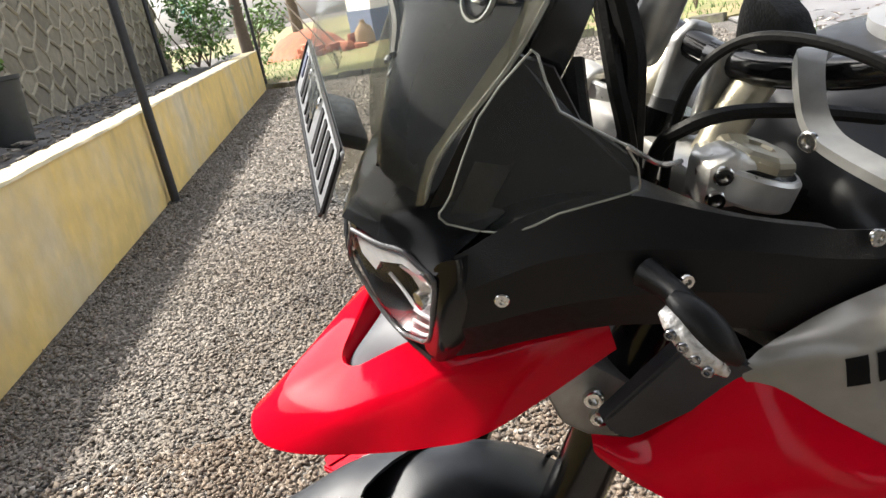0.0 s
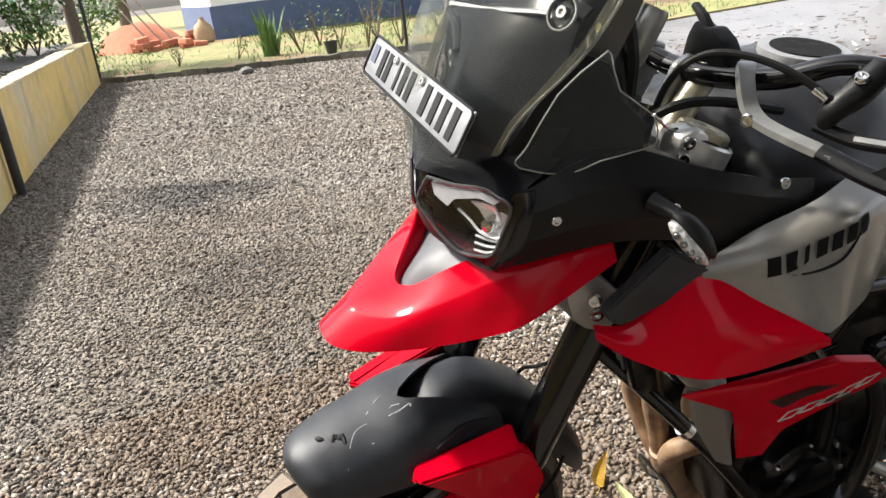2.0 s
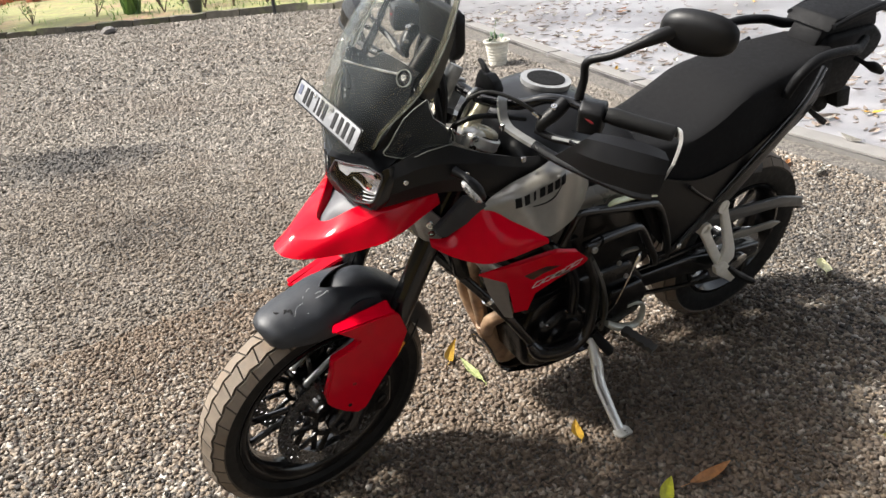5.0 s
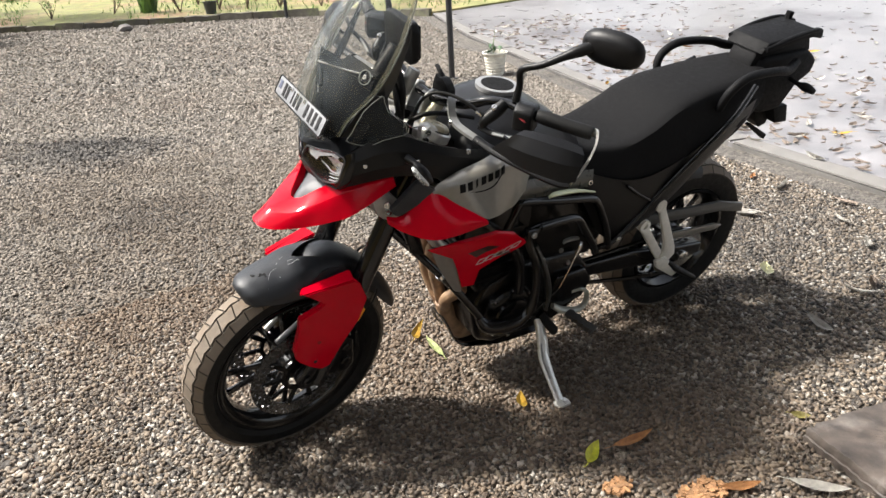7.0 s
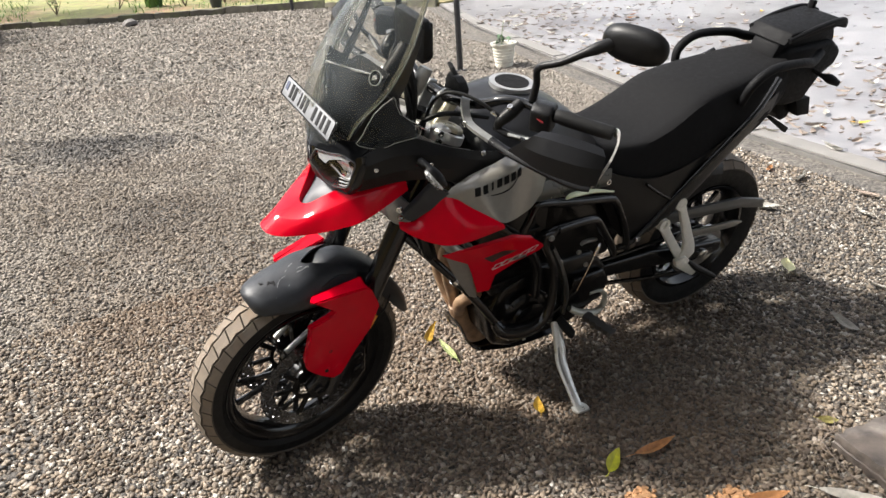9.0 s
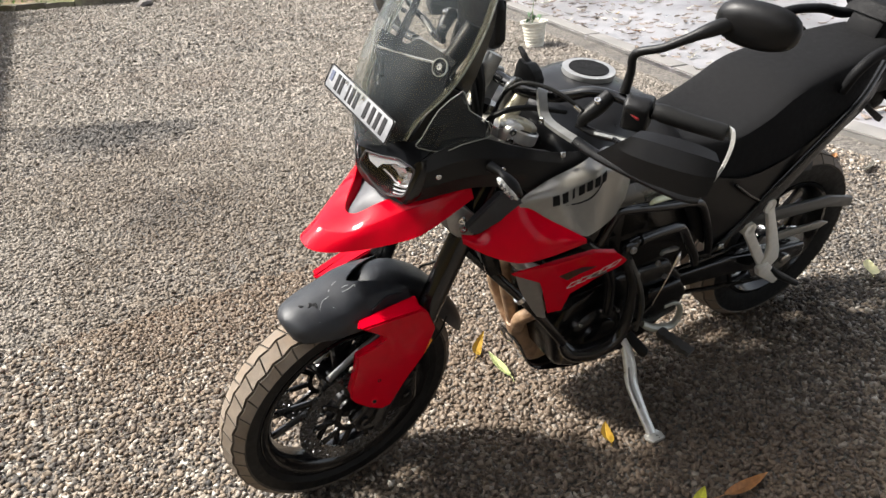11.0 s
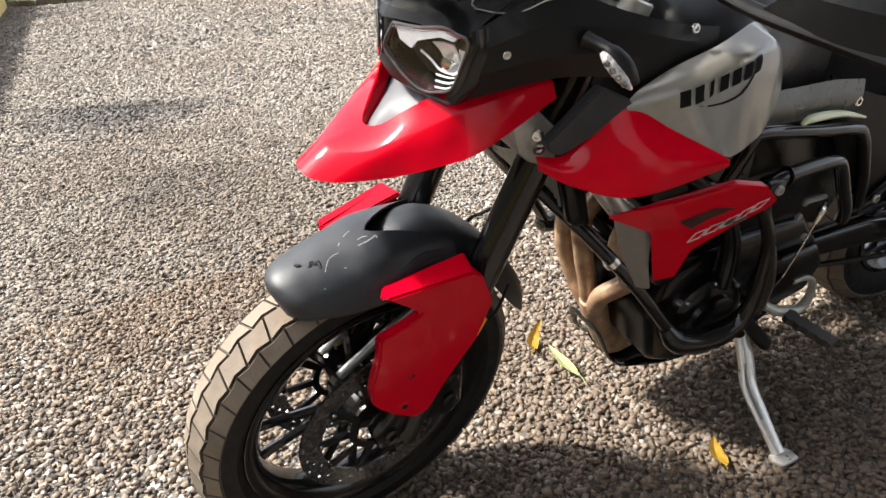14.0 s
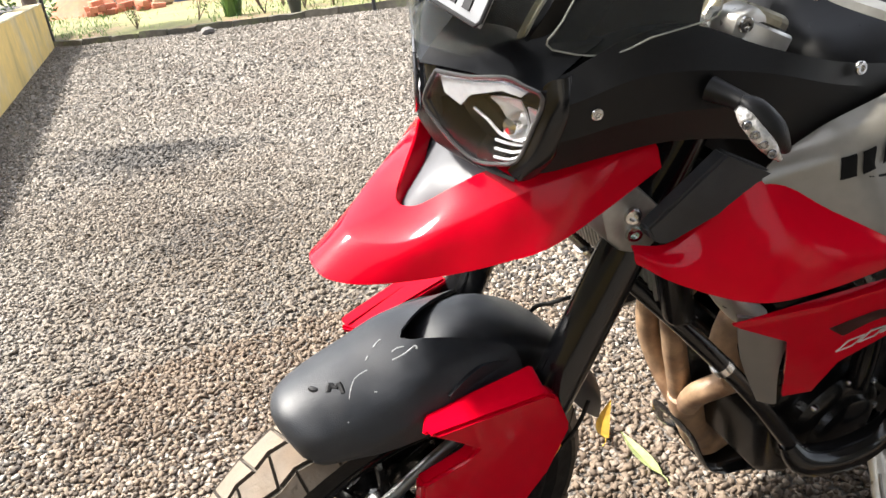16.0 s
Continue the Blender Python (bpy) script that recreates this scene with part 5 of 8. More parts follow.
def letter_blocks(side):
    """Plain slanted outline blocks along the lower edge of the red panel."""
    for k in range(5):
        x, z = 1.068 - 0.024 * k, 0.722 + 0.0105 * k
        ring = [(x + 0.012, z - 0.010), (x - 0.006, z - 0.004), (x - 0.014, z + 0.014), (x + 0.004, z + 0.008)]
        b = bmesh.new()
        pts = [Vector((p, on_wing(p, q), q)) for p, q in ring]
        tube(pts + [pts[0]], 0.0013, 5, 1, bm=b)
        part("decal_block", b if side > 0 else flip(b), SILVINK, bike)


letter_blocks(1)
letter_blocks(-1)
both("radiator_shroud", lambda: shell([[(1.205, 0.236, 0.782), (1.150, 0.252, 0.765), (1.125, 0.250, 0.752)], [(1.165, 0.225, 0.690), (1.13, 0.238, 0.680), (1.115, 0.240, 0.672)], [(1.098, 0.215, 0.582), (1.09, 0.228, 0.584), (1.085, 0.232, 0.586)]], 0.004), mat("grey_shroud", (0.17, 0.16, 0.15), 0.5, 0.2, var=0.15, scale=60), label="grey radiator side shroud")

# ---- fuel cap and tank top ----
CAP = pose(0.868, 0, 1.094, 0, -3, 0) @ Matrix.Rotation(radians(90), 4, "X")
part("fuel_cap_ring", lathe([(0.048, 0), (0.050, -0.005), (0.062, -0.005), (0.064, 0.001), (0.064, 0.01), (0.048, 0.01), (0.048, 0)], 48, CAP), mat("grey_cap_ring", (0.30, 0.30, 0.30), 0.42, 0.5, var=0.15, scale=60), bike, "satin grey fuel filler ring")
part("fuel_cap", lathe([(0.0005, -0.004), (0.044, -0.004), (0.048, 0.001), (0.048, 0.012), (0.0005, 0.012)], 40, CAP), SEATM, bike)
for k in range(6):
    a = math.pi * k / 3
    part("fuel_cap_bolt", bolt(CAP @ Vector((0.056 * math.cos(a), -0.005, 0.056 * math.sin(a))), (0.14, 0, 1), 0.0035, 0.003), ENGINE, bike)

# ---- seat, tail ----
SEAT = ((0.66, 0.912, 0.085, 0.86, 0.115, 0.78), (0.56, 0.892, 0.115, 0.860, 0.150, 0.72), (0.44, 0.890, 0.140, 0.862, 0.168, 0.69), (0.33, 0.930, 0.145, 0.895, 0.170, 0.66), (0.22, 0.985, 0.140, 0.945, 0.172, 0.68), (0.08, 1.010, 0.130, 0.965, 0.160, 0.76), (-0.10, 1.022, 0.115, 0.985, 0.140, 0.83), (-0.22, 1.030, 0.09, 1.000, 0.11, 0.90))
rings = []
for x, t, sl, sz, l, bz in SEAT:
    half = [(x, 0, t), (x, sl * 0.6, t - 0.003), (x, sl * 0.94, (t + sz) / 2 + 0.008), (x, sl + 0.008, sz), (x, l, (sz + bz) / 2), (x, l * 0.98, bz), (x, l * 0.6, bz - 0.02)]
    one = catmull(half, 2)
    rings.append(one + [Vector((p.x, -p.y, p.z)) for p in one[::-1][:-1]])
rings = [list(r) for r in zip(*[catmull([r[i] for r in rings], 4) for i in range(len(rings[0]))])]
bm = bmesh.new()
skin(bm, rings)
part("seat", bm, SEATM, bike, "long black stepped seat")
both("seat_side_cover", lambda: shell([[(0.66, 0.150, 0.86), (0.52, 0.168, 0.80), (0.38, 0.178, 0.77), (0.20, 0.172, 0.80), (0.02, 0.158, 0.87), (-0.16, 0.128, 0.94)], [(0.64, 0.160, 0.80), (0.52, 0.176, 0.70), (0.38, 0.184, 0.64), (0.22, 0.178, 0.68), (0.04, 0.160, 0.79), (-0.15, 0.128, 0.88)], [(0.60, 0.155, 0.74), (0.50, 0.165, 0.58), (0.40, 0.170, 0.545), (0.24, 0.168, 0.62), (0.06, 0.150, 0.74), (-0.14, 0.12, 0.85)]], 0.004), BLACK, label="black side cover below the seat")
both("knee_trim", lambda: shell([[(0.930, 0.215, 0.905), (0.80, 0.196, 0.885), (0.70, 0.184, 0.872), (0.60, 0.176, 0.852)], [(0.925, 0.228, 0.875), (0.80, 0.208, 0.852), (0.70, 0.196, 0.838), (0.605, 0.186, 0.820)], [(0.92, 0.22, 0.85), (0.80, 0.202, 0.826), (0.70, 0.192, 0.814), (0.61, 0.182, 0.80)]], 0.004), mat("olive_grey_trim", (0.055, 0.055, 0.048), 0.3, 0.2, var=0.1, scale=30), label="dark grey trim between tank and seat")
both("knee_strip", lambda: tube([(0.800, 0.222, 0.826), (0.776, 0.222, 0.833), (0.69, 0.214, 0.819), (0.600, 0.204, 0.788)], [0.004, 0.0095, 0.009, 0.004], 8, 5, 0.7), mat("pale_trim_strip", (0.52, 0.55, 0.36), 0.3, coat=0.4), label="pale thin trim strip")
both("trim_screw", lambda: bolt((0.612, 0.186, 0.815), (0, 1, 0.1), 0.010, 0.006), STEEL)

both("grab_rail", lambda: tube([(0.050, 0.150, 0.940), (0.040, 0.166, 1.010), (-0.04, 0.168, 1.052), (-0.19, 0.158, 1.045), (-0.28, 0.135, 1.025), (-0.36, 0.105, 1.035)], [0.013, 0.015, 0.015, 0.015, 0.017, 0.015], 10, 5), TAIL, label="black grab rail")
rack = prism([(-0.185, 1.075), (-0.215, 1.112), (-0.45, 1.134), (-0.505, 1.118), (-0.505, 1.092), (-0.45, 1.104), (-0.24, 1.078)], -0.08, 0.08, 0.006)
part("luggage_rack", rack, TAIL, bike, "flat black luggage rack")
both("rack_rail", lambda: tube([(-0.20, 0.08, 1.09), (-0.32, 0.084, 1.118), (-0.45, 0.08, 1.130), (-0.515, 0.06, 1.112)], 0.009, 8), TAIL)
part("rack_peg", tube([(-0.455, -0.05, 1.11), (-0.462, -0.05, 1.158)], 0.014, 8), TAIL, bike)
part("rack_foot", prism([(-0.17, 1.01), (-0.20, 1.085), (-0.47, 1.108), (-0.50, 1.04)], -0.055, 0.055, 0.012), TAIL, bike)
part("tail_unit", prism([(-0.16, 0.96), (-0.22, 1.055), (-0.47, 1.055), (-0.535, 1.01), (-0.525, 0.955), (-0.46, 0.92), (-0.40, 0.83), (-0.30, 0.83), (-0.14, 0.88)], -0.075, 0.075, 0.02, 3), TAIL, bike, "black tail section")
part("tail_light", prism([(-0.530, 0.955), (-0.542, 1.005), (-0.515, 1.01), (-0.505, 0.96)], -0.06, 0.06, 0.005), mat("dark_red_lens", (0.12, 0.006, 0.008), 0.15, coat=1.0), bike, "dark red tail light")
part("plate_hanger", prism([(-0.30, 0.88), (-0.34, 0.775), (-0.38, 0.74), (-0.415, 0.75), (-0.43, 0.82), (-0.40, 0.90)], -0.03, 0.03, 0.006), TAIL, bike)
part("rear_plate_back", prism([(-0.37, 0.84), (-0.45, 0.84), (-0.48, 0.765), (-0.41, 0.77)], -0.012, 0.07, 0.004), TAIL, bike)
part("rear_reflector", prism([(-0.265, 0.785), (-0.28, 0.79), (-0.40, 0.720), (-0.388, 0.702)], 0.04, 0.060, 0.003), TAIL, bike)
both("rear_indicator", lambda: tube([(-0.40, 0.07, 0.955), (-0.41, 0.105, 0.945), (-0.435, 0.125, 0.935), (-0.475, 0.135, 0.915)], [0.008, 0.008, 0.017, 0.012], 10), TAIL, label="black rear indicator")
both("subframe_rail", lambda: tube([(-0.12, 0.140, 0.995), (-0.01, 0.178, 0.925), (0.105, 0.188, 0.842), (0.300, 0.188, 0.680), (0.435, 0.185, 0.555), (0.50, 0.175, 0.53)], 0.0105, 10), FRAME, label="black tubular subframe rail")
both("subframe_strut", lambda: tube([(0.447, 0.190, 0.765), (0.39, 0.190, 0.722), (0.325, 0.188, 0.680)], 0.006, 8), FRAME)
both("subframe_bolt", lambda: bolt((0.440, 0.196, 0.560), (0, 1, 0), 0.010, 0.007), STEEL)

# ---- swingarm, rear end ----
both("swingarm", lambda: prism([(0.52, 0.43), (0.52, 0.375), (0.30, 0.345), (0.00, 0.292), (-0.06, 0.30), (-0.06, 0.348), (0.02, 0.362), (0.28, 0.415)], 0.095, 0.135, 0.010, 3), FRAME, label="black alloy swingarm")
part("chain_guard", prism([(0.42, 0.545), (0.40, 0.570), (-0.10, 0.512), (-0.215, 0.470), (-0.222, 0.430), (-0.10, 0.470), (0.20, 0.505)], 0.108, 0.125, 0.004), mat("grey_chain_guard", (0.055, 0.055, 0.053), 0.45, var=0.2, scale=40), bike, "dark grey chain guard")
part("chain_plate", prism([(0.16, 0.420), (0.14, 0.445), (-0.10, 0.415), (-0.13, 0.40), (-0.10, 0.388)], 0.118, 0.130, 0.003), GREYP, bike)
part("rear_sprocket", lathe([(0.055, 0.098), (0.098, 0.098), (0.100, 0.102), (0.098, 0.106), (0.055, 0.106), (0.055, 0.098)], 44, Matrix.Translation((0.02, 0, 0.322))), STEEL, bike)
part("chain", tube([(0.02, 0.102, 0.424), (0.28, 0.105, 0.425), (0.56, 0.107, 0.425)], 0.008, 8, 6), ENGINE, bike)
part("chain_lower", tube([(0.02, 0.102, 0.220), (0.28, 0.105, 0.275), (0.56, 0.107, 0.345)], 0.008, 8, 6), ENGINE, bike)
part("rear_axle", lathe([(0.0005, -0.16), (0.018, -0.16), (0.018, 0.146), (0.012, 0.15), (0.0005, 0.15)], 16, Matrix.Translation((0.02, 0, 0.322))), STEEL, bike)
rows = []
for deg, r in ((55, 0.345), (30, 0.352), (5, 0.356), (-12, 0.352)):
    c = Vector((0.02, 0, 0.322))
    p = lambda y, rr: c + Vector((rr * math.sin(radians(deg)), y, rr * math.cos(radians(deg))))
    rows.append([p(-0.09, r - 0.04), p(-0.07, r - 0.005), p(0, r), p(0.07, r - 0.005), p(0.09, r - 0.04)])
part("rear_hugger", shell(rows, -0.004), BLACK, bike)
part("shock_spring", tube([(0.40 + 0.045 * math.cos(k * 1.05) - 0.0015 * k, 0.045 * math.sin(k * 1.05), 0.46 + 0.006 * k) for k in range(44)], 0.006, 6, 2), mat("spring_steel", (0.03, 0.03, 0.032), 0.35, 0.3), bike)
part("shock_body", tube([(0.41, 0, 0.42), (0.37, 0, 0.58), (0.33, 0, 0.74)], 0.028, 14), ENGINE, bike)


# ---- pegs and hangers ----
def hanger():
    """Pillion peg hanger: two flat arms with round eyes, meeting at the peg."""
    b = prism([(0.272, 0.655), (0.250, 0.658), (0.229, 0.640), (0.214, 0.606), (0.168, 0.525), (0.117, 0.430), (0.106, 0.390), (0.130, 0.366), (0.165, 0.366), (0.184, 0.392), (0.172, 0.423), (0.176, 0.455), (0.236, 0.585)], 0.168, 0.184, 0.005, 2)
    prism([(0.330, 0.590), (0.305, 0.590), (0.276, 0.556), (0.261, 0.530), (0.176, 0.420), (0.170, 0.385), (0.186, 0.380), (0.225, 0.428), (0.305, 0.535)], 0.164, 0.178, 0.004, 2, b)
    prism([(0.205, 0.385), (0.160, 0.394), (0.105, 0.345), (0.070, 0.300), (0.095, 0.285), (0.190, 0.352)], 0.172, 0.192, 0.005, 2, b)
    for x, z in ((0.248, 0.632), (0.305, 0.565)):
        lathe([(0.0005, 0.160), (0.023, 0.160), (0.023, 0.186), (0.013, 0.186), (0.012, 0.176), (0.0005, 0.176)], 20, Matrix.Translation((x, 0, z)), b)
    return b


both("pillion_hanger", hanger, mat("bare_alloy", (0.66, 0.65, 0.60), 0.45, 0.15, var=0.1, scale=60), label="cast aluminium pillion peg hanger")
both("pillion_peg", lambda: tube([(0.135, 0.184, 0.362), (0.08, 0.188, 0.315), (0.000, 0.195, 0.245)], [0.012, 0.017, 0.013], 10, 4, 0.7), RUBBER, label="folded pillion footpeg")
both("rider_peg_hanger", lambda: tube([(0.66, 0.176, 0.335), (0.630, 0.188, 0.316), (0.590, 0.190, 0.300), (0.545, 0.190, 0.290), (0.518, 0.186, 0.308), (0.516, 0.181, 0.348), (0.545, 0.178, 0.370), (0.585, 0.178, 0.372)], [0.014, 0.015, 0.014, 0.012, 0.010, 0.009, 0.009, 0.008], 10, 4, 0.7), mat("dull_alloy", (0.36, 0.36, 0.31), 0.42, 0.3, var=0.2, scale=50), label="cast aluminium rider peg hanger")


def footpeg():
    """Steel peg with a toothed edge on both sides."""
    a, b = Vector((0.612, 0.205, 0.312)), Vector((0.582, 0.312, 0.300))
    d = (b - a).normalized()
    side = Vector((0, 0, 1)).cross(d).normalized()
    up = d.cross(side)
    bm = bmesh.new()
    n = 9
    rim = [a + d * ((b - a).length * k / n) + side * (0.019 if k % 2 else 0.013) for k in range(n + 1)] + [a + d * ((b - a).length * k / n) - side * (0.019 if k % 2 else 0.013) for k in range(n, -1, -1)]
    skin(bm, [[p - up * 0.010 for p in rim], [p + up * 0.006 for p in rim]])
    return bm


both("rider_peg", footpeg, mat("worn_peg_steel", (0.045, 0.042, 0.038), 0.5, 0.3, var=0.3, scale=60), label="toothed steel rider footpeg")
part("gear_lever", tube([(0.66, 0.195, 0.43), (0.74, 0.21, 0.40), (0.80, 0.225, 0.375), (0.815, 0.25, 0.372)], [0.006, 0.006, 0.006, 0.010], 8), ENGINE, bike)
rod = part("gear_rod", tube([(0.612, 0.196, 0.566), (0.640, 0.200, 0.500), (0.670, 0.202, 0.434)], [0.0024, 0.0024, 0.0024], 6), STEEL, bike, "thin steel gear linkage rod")
part("rod_end", tube([(0.618, 0.197, 0.552), (0.606, 0.195, 0.580), (0.600, 0.194, 0.594)], [0.006, 0.0085, 0.005], 10), STEEL, rod)
part("engine_fitting", tube([(0.692, 0.206, 0.622), (0.684, 0.208, 0.632), (0.645, 0.208, 0.630), (0.634, 0.206, 0.624)], [0.005, 0.009, 0.009, 0.005], 10, 4, 0.7), ALLOY, bike)
part("engine_mount", tube([(0.792, 0.190, 0.635), (0.756, 0.208, 0.55), (0.728, 0.212, 0.456), (0.712, 0.200, 0.36)], [0.013, 0.017, 0.019, 0.014], 10, 4, 0.6), mat("dark_cast_alloy", (0.03, 0.03, 0.027), 0.32, 0.3, var=0.3, scale=50), bike, "dark cast engine mount")
for x, z in ((0.768, 0.585), (0.735, 0.48), (0.70, 0.60), (0.66, 0.54)):
    part("engine_bolt", bolt((x, 0.208, z), (0, 1, 0), 0.008, 0.006), ALLOY, bike)
stand = part("side_stand", tube([(0.704, 0.165, 0.285), (0.712, 0.215, 0.222), (0.724, 0.250, 0.180), (0.736, 0.315, 0.143), (0.740, 0.378, 0.100)], [0.017, 0.021, 0.021, 0.018, 0.016], 12, 5, 0.5), SILVER, bike, "bare aluminium side stand resting on gravel")
part("stand_groove", tube([(0.722, 0.222, 0.224), (0.735, 0.258, 0.186), (0.744, 0.318, 0.150)], 0.0035, 6, 5), ALLOY, stand)
part("stand_pivot", tube([(0.690, 0.160, 0.292), (0.672, 0.214, 0.262), (0.668, 0.222, 0.257)], [0.016, 0.017, 0.014], 12, 3), RUBBER, stand)
part("stand_foot", prism([(0.716, -0.022), (0.762, -0.022), (0.769, 0.0), (0.762, 0.018), (0.716, 0.018), (0.710, 0.0)], -0.005, 0.005, 0.003, 2, None, pose(0, 0.388, 0.099, 103, 0, 0)), SILVER, bike)
part("stand_bracket", prism([(0.70, 0.36), (0.78, 0.36), (0.77, 0.27), (0.72, 0.26)], 0.135, 0.165, 0.006), ENGINE, bike)

# ---- engine ----
part("crankcase", prism([(0.98, 0.40), (0.95, 0.27), (0.88, 0.235), (0.62, 0.24), (0.52, 0.30), (0.50, 0.44), (0.58, 0.53), (0.80, 0.54), (0.93, 0.50)], -0.16, 0.155, 0.02, 3), ENGINE, bike, "black engine crankcase")
part("cylinder_block", prism([(0.97, 0.47), (0.80, 0.48), (0.83, 0.72), (0.88, 0.82), (1.03, 0.80), (1.04, 0.70)], -0.15, 0.15, 0.015, 3), ENGINE, bike)
for k in range(5):
    part("cooling_fin", prism([(1.005 + 0.010 * k, 0.52 + 0.04 * k), (0.82, 0.53 + 0.04 * k), (0.82, 0.538 + 0.04 * k), (1.005 + 0.010 * k, 0.528 + 0.04 * k)], -0.156, 0.156, 0.001, 1), ENGINE, bike)
part("airbox", prism([(0.86, 0.80), (0.62, 0.775), (0.50, 0.72), (0.43, 0.60), (0.50, 0.48), (0.85, 0.50)], -0.14, 0.14, 0.02, 3), ENGINE, bike, "black airbox behind the engine")
part("alternator_cover", lathe([(0.0005, 0.205), (0.05, 0.205), (0.062, 0.200), (0.066, 0.190), (0.088, 0.186), (0.098, 0.176), (0.100, 0.15), (0.0005, 0.15)], 44, Matrix.Translation((0.845, 0, 0.375))), ENGINE, bike, "round black engine cover")
for k in range(8):
    a = math.pi * k / 4
    part("cover_bolt", bolt((0.845 + 0.092 * math.cos(a), 0.180, 0.375 + 0.092 * math.sin(a)), (0, 1, 0), 0.006, 0.007), STEEL, bike)
part("sprocket_cover", prism([(0.66, 0.46), (0.54, 0.46), (0.50, 0.40), (0.53, 0.33), (0.62, 0.315), (0.69, 0.36)], 0.13, 0.180, 0.014, 3), ENGINE, bike)
part("clutch_cover", lathe([(0.0005, -0.205), (0.06, -0.205), (0.085, -0.19), (0.095, -0.15), (0.0005, -0.15)], 36, Matrix.Translation((0.72, 0, 0.38))), ENGINE, bike)
both("throttle_body", lambda: prism([(0.80, 0.66), (0.70, 0.66), (0.68, 0.76), (0.80, 0.80)], 0.02, 0.14, 0.012), ENGINE)
both("frame_spar", lambda: tube([(1.22, 0.07, 0.92), (1.05, 0.15, 0.80), (0.92, 0.175, 0.70), (0.84, 0.180, 0.58), (0.83, 0.185, 0.46)], 0.018, 10), FRAME, label="black tubular main frame")
both("frame_spar", lambda: tube([(0.915, 0.195, 0.73), (0.903, 0.203, 0.780), (0.894, 0.205, 0.812), (0.876, 0.205, 0.821), (0.738, 0.203, 0.791), (0.615, 0.200, 0.765), (0.582, 0.200, 0.749), (0.545, 0.197, 0.695), (0.49, 0.188, 0.595), (0.46, 0.175, 0.52)], 0.0135, 12), FRAME, label="black tubular main frame")
both("crash_bar", lambda: tube([(1.245, 0.085, 0.755), (1.168, 0.140, 0.668), (1.070, 0.182, 0.548), (0.989, 0.210, 0.432)], 0.0125, 12, 5), FRAME, label="black tubular engine crash bar")
both("crash_bar", lambda: tube([(0.992, 0.210, 0.432), (0.968, 0.226, 0.400), (0.907, 0.240, 0.390), (0.848, 0.250, 0.412), (0.822, 0.255, 0.470), (0.830, 0.255, 0.60), (0.868, 0.25, 0.69), (0.88, 0.25, 0.735)], [0.014, 0.024, 0.025, 0.021, 0.015, 0.0125, 0.0125, 0.0125], 12, 5), FRAME, label="black tubular engine crash bar")
both("crash_bar", lambda: tube([(0.890, 0.25, 0.735), (0.866, 0.25, 0.748), (0.836, 0.25, 0.752), (0.762, 0.245, 0.748), (0.703, 0.241, 0.740), (0.674, 0.238, 0.722), (0.627, 0.230, 0.659), (0.575, 0.220, 0.589), (0.545, 0.205, 0.545)], 0.0135, 12, 4), FRAME, label="black tubular engine crash bar")
both("bar_lug", lambda: box(0.872, 0.252, 0.742, 0.040, 0.030, 0.032, 0.006), FRAME)
both("bar_lug_bolt", lambda: bolt((0.872, 0.267, 0.742), (0, 1, 0), 0.009, 0.006), ALLOY)
both("crash_bar", lambda: tube([(0.842, 0.252, 0.754), (0.838, 0.252, 0.7535)], 0.0165, 14, 1), FRAME, label="black tubular engine crash bar")
both("bar_collar", lambda: tube([(1.120, 0.161, 0.608), (1.112, 0.165, 0.598)], 0.0150, 14, 1), STEEL)
part("radiator", prism([(1.225, 0.868), (1.258, 0.880), (1.208, 0.715), (1.178, 0.705)], -0.175, 0.130, 0.006), CORE, bike, "black finned radiator")
for k in range(34):
    y = -0.168 + k * 0.0087
    part("radiator_fin", prism([(1.257, 0.876), (1.262, 0.874), (1.214, 0.722), (1.209, 0.724)], y, y + 0.003, 0.0, 1), SILVER, bike)
both("radiator_tank", lambda: prism([(1.22, 0.872), (1.268, 0.888), (1.212, 0.702), (1.17, 0.692)], 0.130, 0.158, 0.008), ENGINE)
part("radiator_hose", tube([(1.22, 0.12, 0.84), (1.19, 0.16, 0.80), (1.13, 0.17, 0.72), (1.06, 0.15, 0.66)], 0.017, 10), SILVER, bike)
part("exhaust_header", tube([(0.985, -0.085, 0.62), (1.025, -0.085, 0.56), (1.024, -0.085, 0.47), (1.010, -0.080, 0.41), (0.995, -0.055, 0.355), (0.985, -0.02, 0.315)], 0.0205, 14, 5), HEADER, bike, "heat-browned exhaust header pipe")
part("exhaust_header", tube([(0.99, -0.01, 0.63), (1.045, -0.01, 0.57), (1.028, -0.01, 0.47), (1.008, -0.01, 0.40), (0.990, -0.005, 0.325)], 0.0205, 14, 5), HEADER, bike, "heat-browned exhaust header pipe")
part("exhaust_header", tube([(0.99, 0.075, 0.63), (1.030, 0.085, 0.55), (0.985, 0.085, 0.46), (0.990, 0.070, 0.430), (1.010, 0.045, 0.395), (0.995, 0.015, 0.335)], 0.0205, 14, 5), HEADER, bike, "heat-browned exhaust header pipe")
part("exhaust_collector", tube([(0.996, 0.0, 0.350), (0.985, 0.0, 0.325), (0.961, 0.0, 0.270), (0.930, 0.0, 0.212), (0.88, -0.005, 0.185), (0.60, -0.06, 0.20)], [0.026, 0.031, 0.030, 0.030, 0.032, 0.03], 14, 5), HEADER, bike, "heat-browned exhaust collector")
part("silencer", tube([(0.55, -0.10, 0.24), (0.40, -0.19, 0.34), (0.10, -0.215, 0.46), (-0.18, -0.225, 0.56)], [0.03, 0.045, 0.056, 0.05], 18, 5), ENGINE, bike, "black exhaust silencer")
